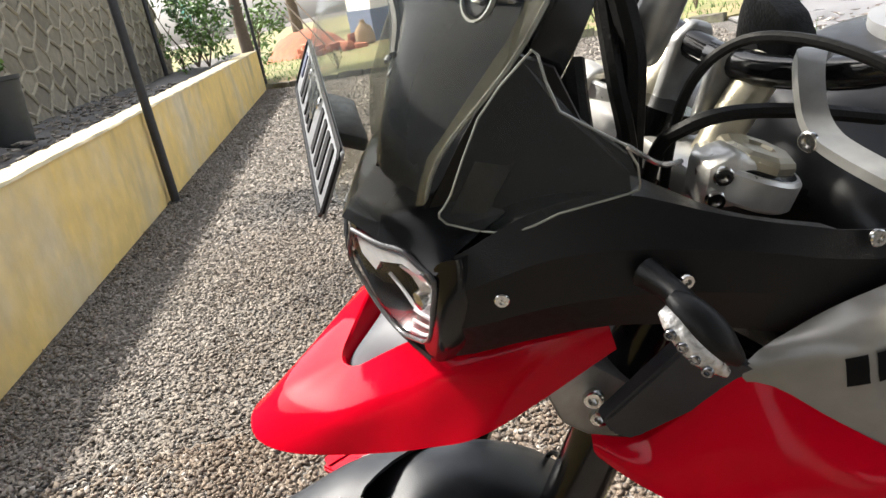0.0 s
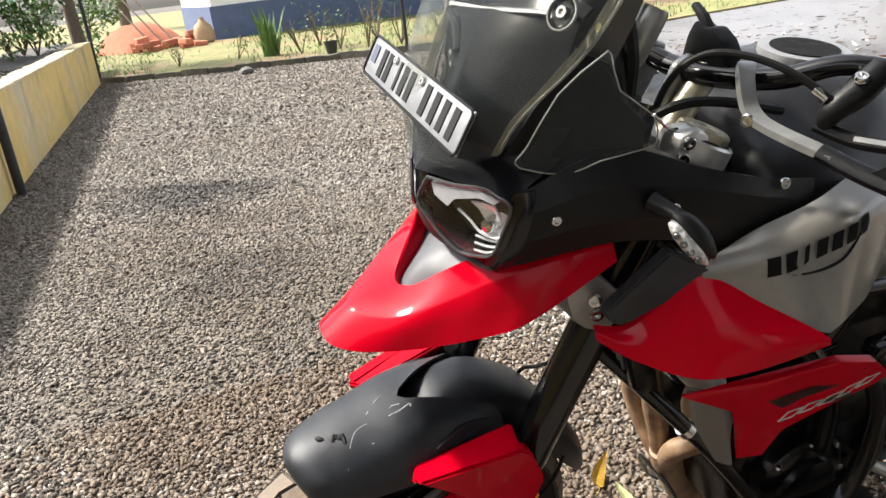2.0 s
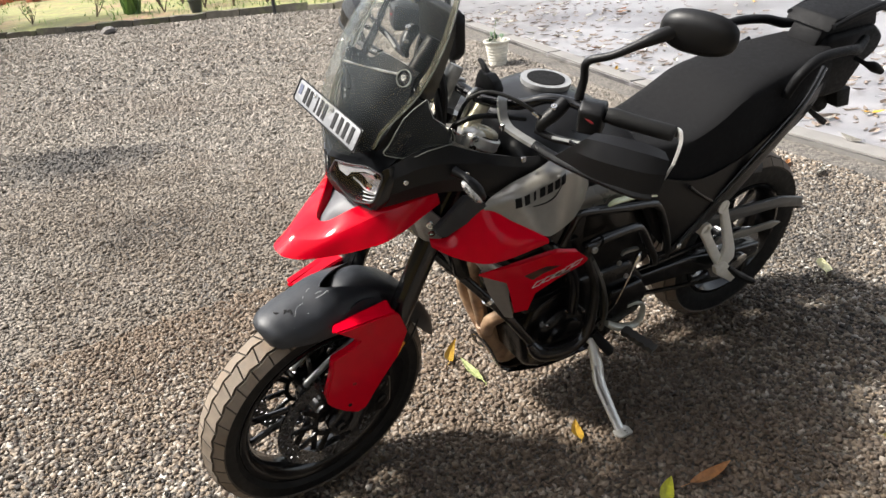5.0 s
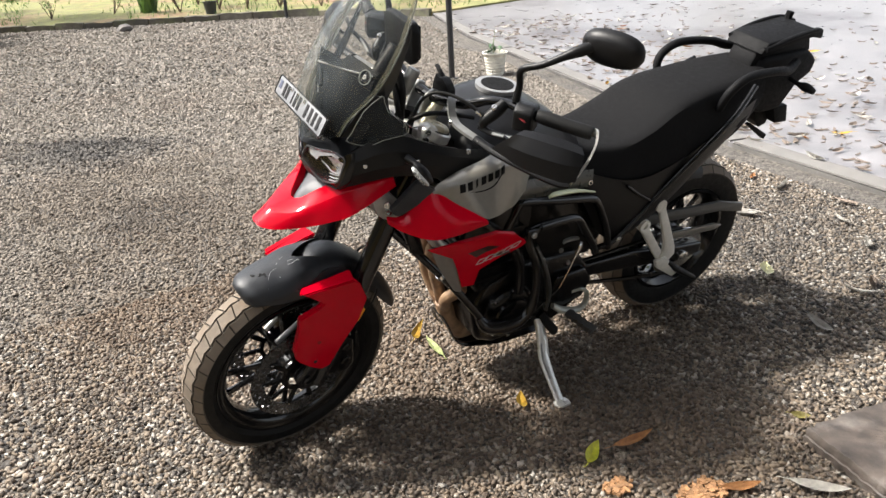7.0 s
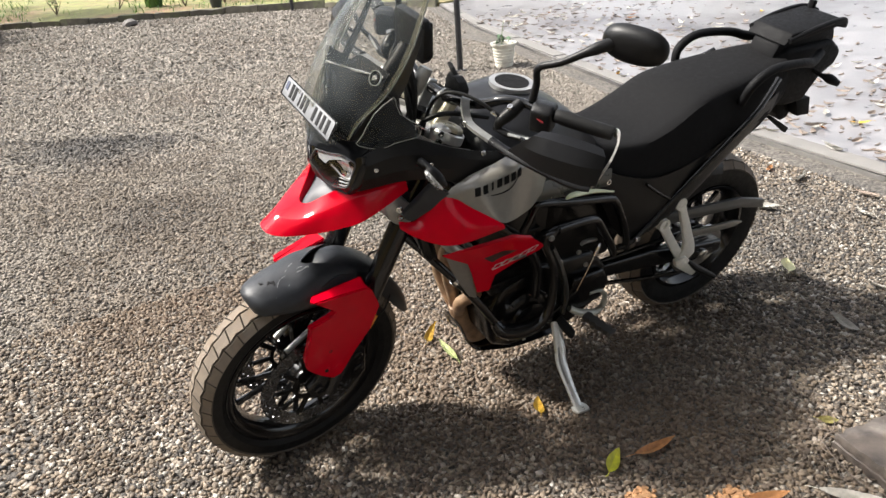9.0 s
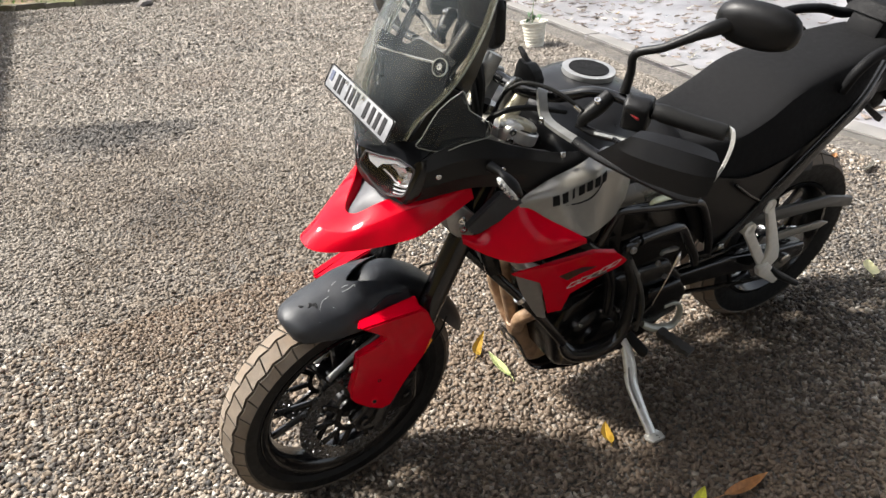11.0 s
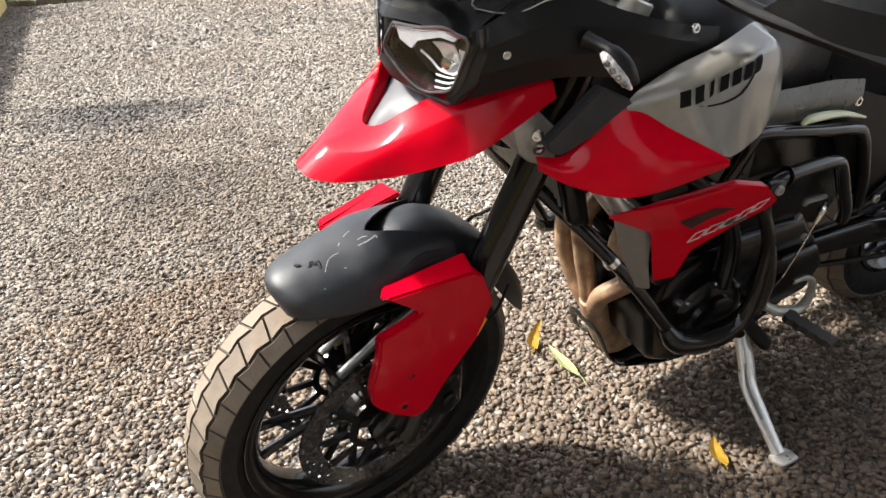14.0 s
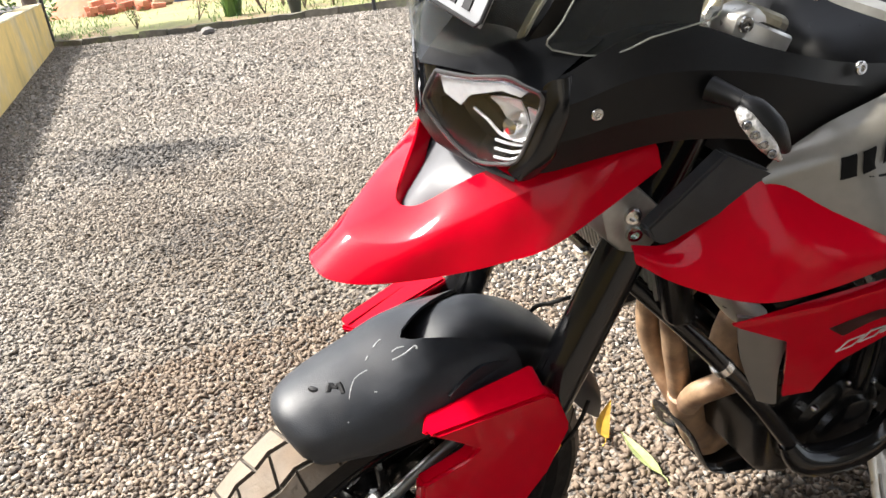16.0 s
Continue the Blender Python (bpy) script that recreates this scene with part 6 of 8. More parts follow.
part("skid_plate", shell([[(0.93, -0.06, 0.168), (0.93, 0, 0.158), (0.93, 0.06, 0.168)], [(0.80, -0.09, 0.156), (0.80, 0, 0.146), (0.80, 0.09, 0.156)], [(0.62, -0.10, 0.16), (0.62, 0, 0.15), (0.62, 0.10, 0.16)]], 0.005), FRAME, bike, "black sump guard")


near = [(0.80, 0.075, 0.165), (0.90, 0.064, 0.170), (0.940, 0.062, 0.184), (0.970, 0.060, 0.212), (0.988, 0.056, 0.248), (0.998, 0.044, 0.278), (1.001, 0.020, 0.286)]
part("skid_rail", tube(near + [(x, -y, z) for x, y, z in near[::-1]], 0.014, 8, 5, 0.3), FRAME, bike, "black flat sump guard rail")

# ---- handlebar group, steered ----
BAR = [(1.108, 0.0, 1.118), (1.100, 0.07, 1.122), (1.068, 0.15, 1.138), (1.034, 0.20, 1.164), (1.000, 0.25, 1.166), (0.984, 0.31, 1.160), (0.958, 0.37, 1.163), (0.900, 0.445, 1.158)]
both("handlebar", lambda: unsteer(tube(BAR, [0.014, 0.014, 0.0135, 0.012, 0.011, 0.011, 0.011, 0.011], 12, 4)), FRAME, label="black tapered handlebar", m=STEER, far=FAR_BARS)
both("grip", lambda: unsteer(tube([(0.985, 0.335, 1.173), (0.972, 0.350, 1.170), (0.940, 0.396, 1.164), (0.903, 0.440, 1.158), (0.897, 0.447, 1.157)], [0.014, 0.0185, 0.0175, 0.0175, 0.015], 14, 4)), RUBBER, label="black rubber handlebar grip", m=STEER, far=FAR_BARS)
both("switch_housing", lambda: unsteer(prism([(-0.028, -0.035), (0.028, -0.035), (0.032, 0.02), (0.01, 0.034), (-0.026, 0.03)], -0.027, 0.027, 0.008, 3, None, pose(0.992, 0.303, 1.158, 0, 0, 35))), BLACK, m=STEER, far=FAR_BARS)
both("switch_button", lambda: unsteer(tube([(1.020, 0.300, 1.166), (1.017, 0.306, 1.164), (1.008, 0.322, 1.156), (1.004, 0.328, 1.153)], [0.004, 0.008, 0.008, 0.004], 10, 4, 0.7)), REDSW, label="red handlebar switch", m=STEER, far=FAR_BARS)
both("lever", lambda: unsteer(tube([(1.070, 0.217, 1.106), (1.053, 0.26, 1.100), (1.029, 0.31, 1.104), (1.018, 0.37, 1.114), (0.985, 0.43, 1.120)], [0.008, 0.009, 0.008, 0.0065, 0.007], 8)), BLACK, label="black handlebar lever", m=STEER, far=FAR_BARS)
both("lever_perch", lambda: unsteer(tube([(1.012, 0.235, 1.166), (1.040, 0.236, 1.146), (1.064, 0.230, 1.126), (1.066, 0.226, 1.108)], [0.016, 0.017, 0.014, 0.010], 10, 4)), BLACK, m=STEER, far=FAR_BARS)
both("perch_bolt", lambda: unsteer(bolt((1.046, 0.240, 1.162), (0.3, 0.2, 1), 0.008, 0.006)), STEEL, m=STEER, far=FAR_BARS)
both("cable_adjuster", lambda: unsteer(tube([(1.072, 0.224, 1.139), (1.077, 0.218, 1.145), (1.081, 0.213, 1.149)], [0.0055, 0.006, 0.005], 10, 3)), STEEL, m=STEER, far=FAR_BARS)
both("lever_strip", lambda: unsteer(tube([(1.060, 0.262, 1.104), (1.040, 0.300, 1.107), (1.030, 0.325, 1.111)], 0.004, 6, 3)), ALLOY, m=STEER, far=FAR_BARS)
part("brake_reservoir", flip(unsteer(prism([(-0.04, -0.018), (0.04, -0.018), (0.04, 0.02), (-0.04, 0.022)], -0.02, 0.02, 0.006, 2, None, pose(1.050, 0.235, 1.205, 0, 0, 60)))), BLACK, bike, m=FAR_BARS)
both("stem_post", lambda: unsteer(tube([(1.160, 0.064, 1.028), (1.134, 0.059, 1.059), (1.110, 0.054, 1.088), (1.084, 0.049, 1.118), (1.082, 0.0486, 1.120)], [0.018, 0.018, 0.018, 0.018, 0.014], 18, 3)), BRASSY, label="pale anodised bar mount", m=STEER)
both("riser", lambda: unsteer(prism([(1.150, 1.06), (1.112, 1.06), (1.082, 1.110), (1.084, 1.132), (1.104, 1.141), (1.126, 1.130)], 0.026, 0.040, 0.005, 3)), ALLOY, label="cast aluminium handlebar riser", m=STEER)
part("bar_clamp", unsteer(prism([(-0.036, -0.026), (0.042, -0.028), (0.048, 0.000), (0.034, 0.016), (0.012, 0.026), (-0.004, 0.022), (-0.020, 0.028), (-0.030, 0.008)], -0.014, 0.012, 0.004, 2, None, pose(1.074, 0.036, 1.148, 0, 0, 90))), RUBBER, bike, "black bar clamp cover", m=STEER)
part("clamp_tab", unsteer(prism([(-0.004, -0.012), (0.014, -0.010), (-0.008, 0.010), (-0.030, 0.020), (-0.034, 0.014), (-0.018, 0.002)], -0.005, 0.005, 0.002, 2, None, pose(1.074, 0.028, 1.174, 0, 0, 90))), RUBBER, bike, m=STEER)
part("mount_sleeve", unsteer(tube([(1.194, 0.030, 1.140), (1.190, 0.031, 1.150), (1.166, 0.034, 1.200), (1.164, 0.034, 1.204)], [0.014, 0.018, 0.018, 0.014], 16, 2)), ALLOY, bike, "grey alloy mount sleeve", m=STEER)


def bracket():
    """Flat alloy arm bent from the bar clamp out to the guard."""
    line = catmull([(1.094, 0.126, 1.152), (1.108, 0.137, 1.152), (1.116, 0.150, 1.138), (1.120, 0.164, 1.120), (1.121, 0.180, 1.110), (1.120, 0.198, 1.106), (1.117, 0.235, 1.104), (1.110, 0.285, 1.102)], 4)
    b = bmesh.new()
    rings = []
    for i, p in enumerate(line):
        d = (line[min(i + 1, len(line) - 1)] - line[max(i - 1, 0)]).normalized()
        w = Vector((1, 0, 0)) - d * d.x
        w = w.normalized() * 0.0105
        n = d.cross(w).normalized() * 0.004
        rings.append([p + w + n, p - w + n, p - w - n, p + w - n])
    skin(b, rings)
    return unsteer(b)


both("guard_bracket", bracket, ALLOY, label="bright alloy hand guard bracket", m=STEER, far=FAR_BARS, sharp=30)
both("bracket_bolt", lambda: unsteer(bolt((1.131, 0.178, 1.108), (1, 0.4, 0.1), 0.008, 0.004)), STEEL, m=STEER, far=FAR_BARS)
both("guard_rail", lambda: unsteer(tube([(1.114, 0.268, 1.103), (1.098, 0.32, 1.093), (1.064, 0.40, 1.082), (1.022, 0.474, 1.069), (0.996, 0.504, 1.068)], [0.012, 0.013, 0.014, 0.014, 0.012], 10, 4, 0.8)), BLACK, m=STEER, far=FAR_BARS)


def strap():
    """Flat alloy strap from the bar end down to the guard."""
    line = catmull([(0.990, 0.500, 1.066), (0.960, 0.496, 1.090), (0.931, 0.488, 1.115), (0.906, 0.475, 1.144), (0.896, 0.462, 1.158), (0.893, 0.448, 1.160)], 5)
    b = bmesh.new()
    rings = []
    for i, p in enumerate(line):
        d = (line[min(i + 1, len(line) - 1)] - line[max(i - 1, 0)]).normalized()
        out = Vector((-0.55, 0.75, -0.2)).normalized()
        w = d.cross(out).normalized() * 0.0105
        rings.append([p + w + out * 0.0025, p - w + out * 0.0025, p - w - out * 0.0025, p + w - out * 0.0025])
    skin(b, rings)
    return unsteer(b)


both("guard_end", strap, SILVER, label="bright alloy hand guard strap", m=STEER, far=FAR_BARS)


def hand_guard():
    return unsteer(shell([[(1.052, 0.378, 1.160), (1.030, 0.405, 1.162), (1.000, 0.435, 1.158), (0.972, 0.462, 1.150), (0.955, 0.480, 1.142)],
                          [(1.075, 0.380, 1.158), (1.056, 0.412, 1.158), (1.024, 0.450, 1.152), (0.990, 0.482, 1.144), (0.962, 0.498, 1.134)],
                          [(1.092, 0.350, 1.128), (1.076, 0.405, 1.128), (1.046, 0.452, 1.124), (1.010, 0.490, 1.118), (0.973, 0.508, 1.112)],
                          [(1.100, 0.318, 1.096), (1.077, 0.390, 1.085), (1.046, 0.448, 1.077), (1.012, 0.494, 1.071), (0.986, 0.511, 1.078)]], 0.005, 3, 1))


both("guard_clip", lambda: unsteer(box(1.078, 0.352, 1.132, 0.008, 0.034, 0.010, 0.003)), ENGINE, m=STEER, far=FAR_BARS)
both("hand_guard", hand_guard, BLACK, label="black plastic hand guard", m=STEER, far=FAR_BARS, sharp=18)
both("mirror_stem", lambda: unsteer(tube([(0.995, 0.258, 1.18), (0.992, 0.262, 1.225), (1.000, 0.272, 1.268), (0.975, 0.315, 1.292), (0.940, 0.345, 1.318), (0.912, 0.362, 1.334), (0.872, 0.378, 1.348)], [0.011, 0.009, 0.009, 0.0085, 0.010, 0.014, 0.016], 10, 4)), BLACK, m=STEER, far=FAR_BARS)


def mirror_shell():
    m = pose(0.842, 0.408, 1.350, 0, 0, 25) @ pose(0, 0, 0, 0, 12, 0)
    rings = []
    for x, s in ((0.0, 1.0), (0.012, 0.99), (0.024, 0.86), (0.032, 0.6), (0.035, 0.2)):
        rings.append([m @ Vector((x, 0.078 * s * math.copysign(abs(math.cos(a)) ** 0.8, math.cos(a)), 0.045 * s * math.copysign(abs(math.sin(a)) ** 0.8, math.sin(a)))) for a in (2 * math.pi * k / 28 for k in range(28))])
    b = bmesh.new()
    skin(b, rings)
    return unsteer(b)


both("mirror", mirror_shell, BLACK, label="black oval rear-view mirror", m=STEER, far=FAR_BARS)


def mirror_glass():
    m = pose(0.842, 0.408, 1.350, 0, 0, 25) @ pose(0, 0, 0, 0, 12, 0)
    b = bmesh.new()
    skin(b, [[m @ Vector((x, 0.072 * math.cos(a), 0.040 * math.sin(a))) for a in (2 * math.pi * k / 28 for k in range(28))] for x in (-0.002, 0.0)])
    return unsteer(b)


both("mirror_glass", mirror_glass, CHROME, m=STEER, far=FAR_BARS)

# ---- cables ----
for pts, r in (([(1.066, 0.229, 1.137), (1.071, 0.225, 1.142), (1.097, 0.19, 1.164), (1.124, 0.15, 1.174), (1.150, 0.115, 1.169), (1.175, 0.095, 1.142), (1.190, 0.085, 1.09), (1.20, 0.08, 1.0)], 0.0045), ([(1.03, 0.13, 1.085), (1.097, 0.118, 1.102), (1.153, 0.112, 1.111), (1.188, 0.104, 1.104), (1.203, 0.082, 1.075), (1.21, 0.06, 0.99)], 0.0065), ([(1.218, 0.045, 1.213), (1.210, 0.055, 1.159), (1.212, 0.058, 1.108), (1.216, 0.06, 1.06), (1.22, 0.06, 0.98)], 0.011), ([(1.225, 0.03, 1.20), (1.228, 0.06, 1.14), (1.222, 0.07, 1.08), (1.22, 0.07, 1.0)], 0.008),
               ([(1.06, -0.22, 1.20), (1.15, -0.12, 1.24), (1.23, -0.03, 1.21), (1.26, 0.04, 1.11), (1.26, 0.07, 0.97)], 0.0065), ([(1.26, 0.05, 1.16), (1.265, 0.08, 1.10), (1.25, 0.09, 1.02), (1.24, 0.09, 0.93)], 0.010),
               ([(1.285, 0.03, 1.18), (1.27, 0.06, 1.12), (1.255, 0.07, 1.05)], 0.008)):
    part("cable", tube(pts, r, 8, 6), RUBBER, bike, m=None)
part("wire_clip", tube([(1.281, 0.199, 1.150), (1.255, 0.195, 1.128), (1.232, 0.180, 1.118)], 0.002, 6), STEEL, bike)
part("brake_hose", tube([(1.262, 0.112, 0.80), (1.270, 0.085, 0.735), (1.280, 0.038, 0.695), (1.285, -0.005, 0.655), (1.286, -0.045, 0.617), (1.300, -0.075, 0.55)], 0.0032, 8, 6), RUBBER, bike, "thin black brake hose")
part("wheel_cable", tube([(1.310, 0.132, 0.60), (1.330, 0.130, 0.545), (1.385, 0.118, 0.47), (1.42, 0.110, 0.41)], 0.0028, 8, 5), RUBBER, bike)
part("headstock", tube([(1.265, 0, 0.80), (1.215, 0, 0.93), (1.155, 0, 1.08)], 0.032, 16), FRAME, bike)
part("nose_frame", tube([(1.21, 0, 1.0), (1.30, 0, 1.03), (1.40, 0, 1.04)], 0.02, 10), FRAME, bike)
both("nose_frame", lambda: tube([(1.20, 0.04, 0.96), (1.29, 0.10, 0.99), (1.38, 0.11, 1.0)], 0.012, 8), FRAME)

# ---- number plate: bars in place of the characters ----
PLATE = pose(1.470, 0.006, 1.146, 0, -28, 0)
plate = part("number_plate", box(0, 0, 0, 0.003, 0.292, 0.050, 0.0012, PLATE), PLATEW, bike, "white plate with black bars and a black rim")
rimpts = [PLATE @ Vector((0.002, y, z)) for y, z in ((-0.141, -0.025), (0.141, -0.025), (0.146, -0.020), (0.146, 0.020), (0.141, 0.025), (-0.141, 0.025), (-0.146, 0.020), (-0.146, -0.020), (-0.141, -0.025))]
part("plate_rim", tube(rimpts, 0.0019, 6, 1), INK, plate)
for k, y in enumerate((-0.098, -0.078, -0.045, -0.026, -0.005, 0.042, 0.068, 0.092, 0.117)):
    w = 0.006 if k == 2 else 0.0125
    part("plate_bar", box(0.0022, y, 0, 0.0014, w, 0.035, 0.0, PLATE), INK, plate)
part("plate_mark", box(0.0022, -0.128, 0.004, 0.0014, 0.014, 0.022, 0.0, PLATE), BLUEINK, plate)
for y in (-0.062, 0.020):
    part("plate_screw", bolt(PLATE @ Vector((0.002, y, 0.015)), PLATE.to_3x3() @ Vector((1, 0, 0)), 0.005, 0.003), STEEL, plate)
part("plate_bracket", box(-0.02, 0, 0, 0.036, 0.10, 0.012, 0.003, PLATE), BLACK, bike)

# the swingarm end stands a little further back than the parts above were drawn
for ob in bike.children:
    if ob.type == "MESH" and ob.name.split(".")[0] != "rear_wheel" and ob.matrix_basis == Matrix():
        for v in ob.data.vertices:
            if v.co.x < 0.08 and v.co.z < 0.6:
                v.co.x -= 0.085 * min(1.0, (0.08 - v.co.x) / 0.25)

# ---- loose stones ----
def loose_stones(name, x0, x1, y0, y1, size, gap, seed, keep, material=None, flat=1.0):
    """Crushed stone: many small angular lumps in one mesh."""
    rs = np.random.RandomState(seed)
    nx, ny = int((x1 - x0) / gap), int((y1 - y0) / gap)
    gx, gy = np.meshgrid(np.arange(nx), np.arange(ny))
    cx = x0 + (gx.ravel() + rs.uniform(0, 1, nx * ny)) * gap
    cy = y0 + (gy.ravel() + rs.uniform(0, 1, nx * ny)) * gap
    ok = keep(cx, cy)
    cx, cy = cx[ok], cy[ok]
    n = len(cx)
    s = size * rs.uniform(0.55, 1.25, n)
    cube = np.array([(-1, -1, -1), (1, -1, -1), (1, 1, -1), (-1, 1, -1), (-1, -1, 1), (1, -1, 1), (1, 1, 1), (-1, 1, 1)], float) * 0.42
    v = cube[None] * np.stack([s * rs.uniform(0.8, 1.5, n), s * rs.uniform(0.7, 1.1, n), s * rs.uniform(0.45, 0.8, n) * flat], 1)[:, None] * rs.uniform(0.55, 1.25, (n, 8, 1))
    v += rs.normal(0, 0.10, (n, 8, 3)) * s[:, None, None]
    for ax in range(3):
        a = rs.uniform(0, 6.283, n) if ax == 2 else rs.normal(0, 0.45, n)
        c, d = np.cos(a)[:, None], np.sin(a)[:, None]
        i, j = ((1, 2), (0, 2), (0, 1))[ax]
        vi, vj = v[:, :, i].copy(), v[:, :, j].copy()
        v[:, :, i], v[:, :, j] = vi * c - vj * d, vi * d + vj * c
    v[:, :, 0] += cx[:, None]
    v[:, :, 1] += cy[:, None]
    v[:, :, 2] += rs.uniform(-0.002, 0.006, n)[:, None]
    quads = np.array([(0, 3, 2, 1), (4, 5, 6, 7), (0, 1, 5, 4), (1, 2, 6, 5), (2, 3, 7, 6), (3, 0, 4, 7)])
    f = (quads[None] + 8 * np.arange(n)[:, None, None]).reshape(-1)
    me = bpy.data.meshes.new(name)
    me.vertices.add(n * 8)
    me.vertices.foreach_set("co", v.astype(np.float32).ravel())
    me.loops.add(len(f))
    me.loops.foreach_set("vertex_index", f.astype(np.int32))
    me.polygons.add(len(f) // 4)
    me.polygons.foreach_set("loop_start", np.arange(0, len(f), 4, dtype=np.int32))
    me.update(calc_edges=True)
    me.materials.append(material or PEBBLE)
    ob = new(name, me)
    return tagged(ob, "loose grey and brownish crushed gravel stones", "gravel", kind="stuff")


def near_part(x, y):
    side = np.interp(y, [-9.3, -6.8, -4.3, -2.75, -1.25, 0.3], [-4.1, -3.25, -2.6, -2.2, -1.83, -1.65])
    far = np.interp(x, [-4.35, -3.1, -1.6, 0.07, 1.85, 2.44], [-9.2, -11.0, -11.95, -12.8, -13.8, -14.6])
    return (x > side) & (x < 0.05 * y + 3.05) & (y > far)


loose_stones("gravel", -1.9, 2.3, -1.3, 1.45, 0.0158, 0.0119, 11, near_part)
loose_stones("gravel", -2.4, 3.05, -3.6, -1.3, 0.018, 0.0150, 12, near_part, PEBBLE_FAR, 0.6)
loose_stones("gravel", 2.3, 3.1, -1.3, 1.45, 0.019, 0.0150, 14, near_part)
loose_stones("gravel", -2.9, 3.0, -6.5, -3.6, 0.024, 0.021, 13, near_part, PEBBLE_FAR, 0.4)
loose_stones("gravel", -4.2, 2.9, -14.4, -6.5, 0.034, 0.036, 15, near_part, PEBBLE_FAR, 0.3)

# ---- kerb ----
rng = random.Random(7)
kerb = new("kerb")
tagged(kerb, "dark mossy stone kerb along the lawn", "kerb", kind="structure")
for (xa, ya), (xb, yb) in zip(KERB_LINE, KERB_LINE[1:]):
    a, b = Vector((xa, ya, 0)), Vector((xb, yb, 0))
    d = (b - a).normalized()
    side = Vector((-d.y, d.x, 0))
    n = max(2, round((b - a).length / 0.55))
    for i in range(n):
        p, q = a.lerp(b, i / n), a.lerp(b, (i + 1) / n - 0.012)
        h = rng.uniform(0.085, 0.125)
        w = rng.uniform(0.10, 0.15)
        bm = bmesh.new()
        rows = []
        for f in (0.0, 0.33, 0.66, 1.0):
            c = p.lerp(q, f)
            rows.append([c + side * (-w / 2 + rng.uniform(-0.012, 0.012)) + Vector((0, 0, -0.05)), c + side * (w / 2 + rng.uniform(-0.012, 0.012)) + Vector((0, 0, -0.05)), c + side * (w / 2 * 0.8 + rng.uniform(-0.015, 0.015)) + Vector((0, 0, h + rng.uniform(-0.012, 0.012))), c + side * (-w / 2 * 0.8 + rng.uniform(-0.015, 0.015)) + Vector((0, 0, h + rng.uniform(-0.012, 0.012)))])
        skin(bm, rows)
        part("kerb_stone", bm, KERB, kerb)

# ---- stones of the rubble wall ----
rng = random.Random(9)
nodes = {}


def node(i, j):
    """A shaken corner of the stone pattern: (along y, up z)."""
    if (i, j) not in nodes:
        nodes[i, j] = (-3.0 - 0.20 * i + rng.uniform(-0.06, 0.06), 0.60 + 0.20 * j + (0.05 if i % 2 else -0.05) * (1 if j % 2 else -1) + rng.uniform(-0.04, 0.04))
    return nodes[i, j]


RIBBON = mat("raised_pointing", (0.27, 0.24, 0.175), 0.9, var=0.25, scale=20, bump=0.5, bump_scale=60)
face_x = lambda y, z: wall_x(y) + 1.36 + 0.14 * z / 2.5
for j in range(7):
    for i in range(0, 52, 2):
        k = i + (j % 2)
        ring = [node(k, j), node(k + 1, j), node(k + 2, j), node(k + 2, j + 1), node(k + 1, j + 1), node(k, j + 1)]
        cy, cz = sum(p[0] for p in ring) / 6, sum(p[1] for p in ring) / 6
        bm = bmesh.new()
        bulge = rng.uniform(0.0, 0.02)
        outer = catmull([(face_x(y, z) + 0.01, cy + (y - cy) * 0.97, cz + (z - cz) * 0.97) for y, z in ring], 2, True)
        inner = [Vector((face_x(p.y, p.z) - 0.004 - bulge * 0.5, cy + (p.y - cy) * 0.86, cz + (p.z - cz) * 0.86)) for p in outer]
        skin(bm, [outer, inner])
        part("stone", bm, RUBBLE, rubble)
rubble.data.materials[0] = RIBBON
done = set()
bm = bmesh.new()
for j in range(7):
    for i in range(0, 52, 2):
        k = i + (j % 2)
        ring = [(k, j), (k + 1, j), (k + 2, j), (k + 2, j + 1), (k + 1, j + 1), (k, j + 1)]
        for a, b in zip(ring, ring[1:] + ring[:1]):
            key = tuple(sorted((a, b)))
            if key in done:
                continue
            done.add(key)
            (ya, za), (yb, zb) = node(*a), node(*b)
            pa, pb = Vector((face_x(ya, za) - 0.010, ya, za)), Vector((face_x(yb, zb) - 0.010, yb, zb))
            mid = pa.lerp(pb, 0.5) + Vector((0, rng.uniform(-0.012, 0.012), rng.uniform(-0.012, 0.012)))
            tube([pa, mid, pb], [0.022, rng.uniform(0.018, 0.030), 0.022], 6, 2, 1.0, bm)
pointing = part("pointing", bm, RIBBON, rubble, "raised mortar pointing between the stones")
pointing["kind"] = "stuff"


# ---- leaves on the ground ----
def leaf_mesh(name, length, width, curl, material, twist=0.3):
    bm = bmesh.new()
    rows = []
    for i in range(9):
        u = i / 8
        w = width * math.sin(math.pi * min(1, 0.04 + u * 0.96)) ** 0.8 * (1 - 0.25 * u)
        z = curl * length * (u - 0.5) ** 2 * 2
        rows.append([Vector((length * (u - 0.5), y * w / 2, z + abs(y) * w * 0.22 + twist * w * 0.3 * y * (u - 0.5))) for y in (-1, -0.5, 0, 0.5, 1)])
    net = [[bm.verts.new(p) for p in r] for r in rows]
    for a, b in zip(net, net[1:]):
        for k in range(4):
            bm.faces.new((a[k], a[k + 1], b[k + 1], b[k]))
    bmesh.ops.solidify(bm, geom=bm.faces[:], thickness=0.0007)
    tube([(-length / 2, 0, rows[0][2].z), (-length * 0.62, 0, rows[0][2].z + 0.003), (-length * 0.72, 0.004, rows[0][2].z)], 0.0009, 5, 2, bm=bm)
    ob = link(name, bm, material)
    return ob


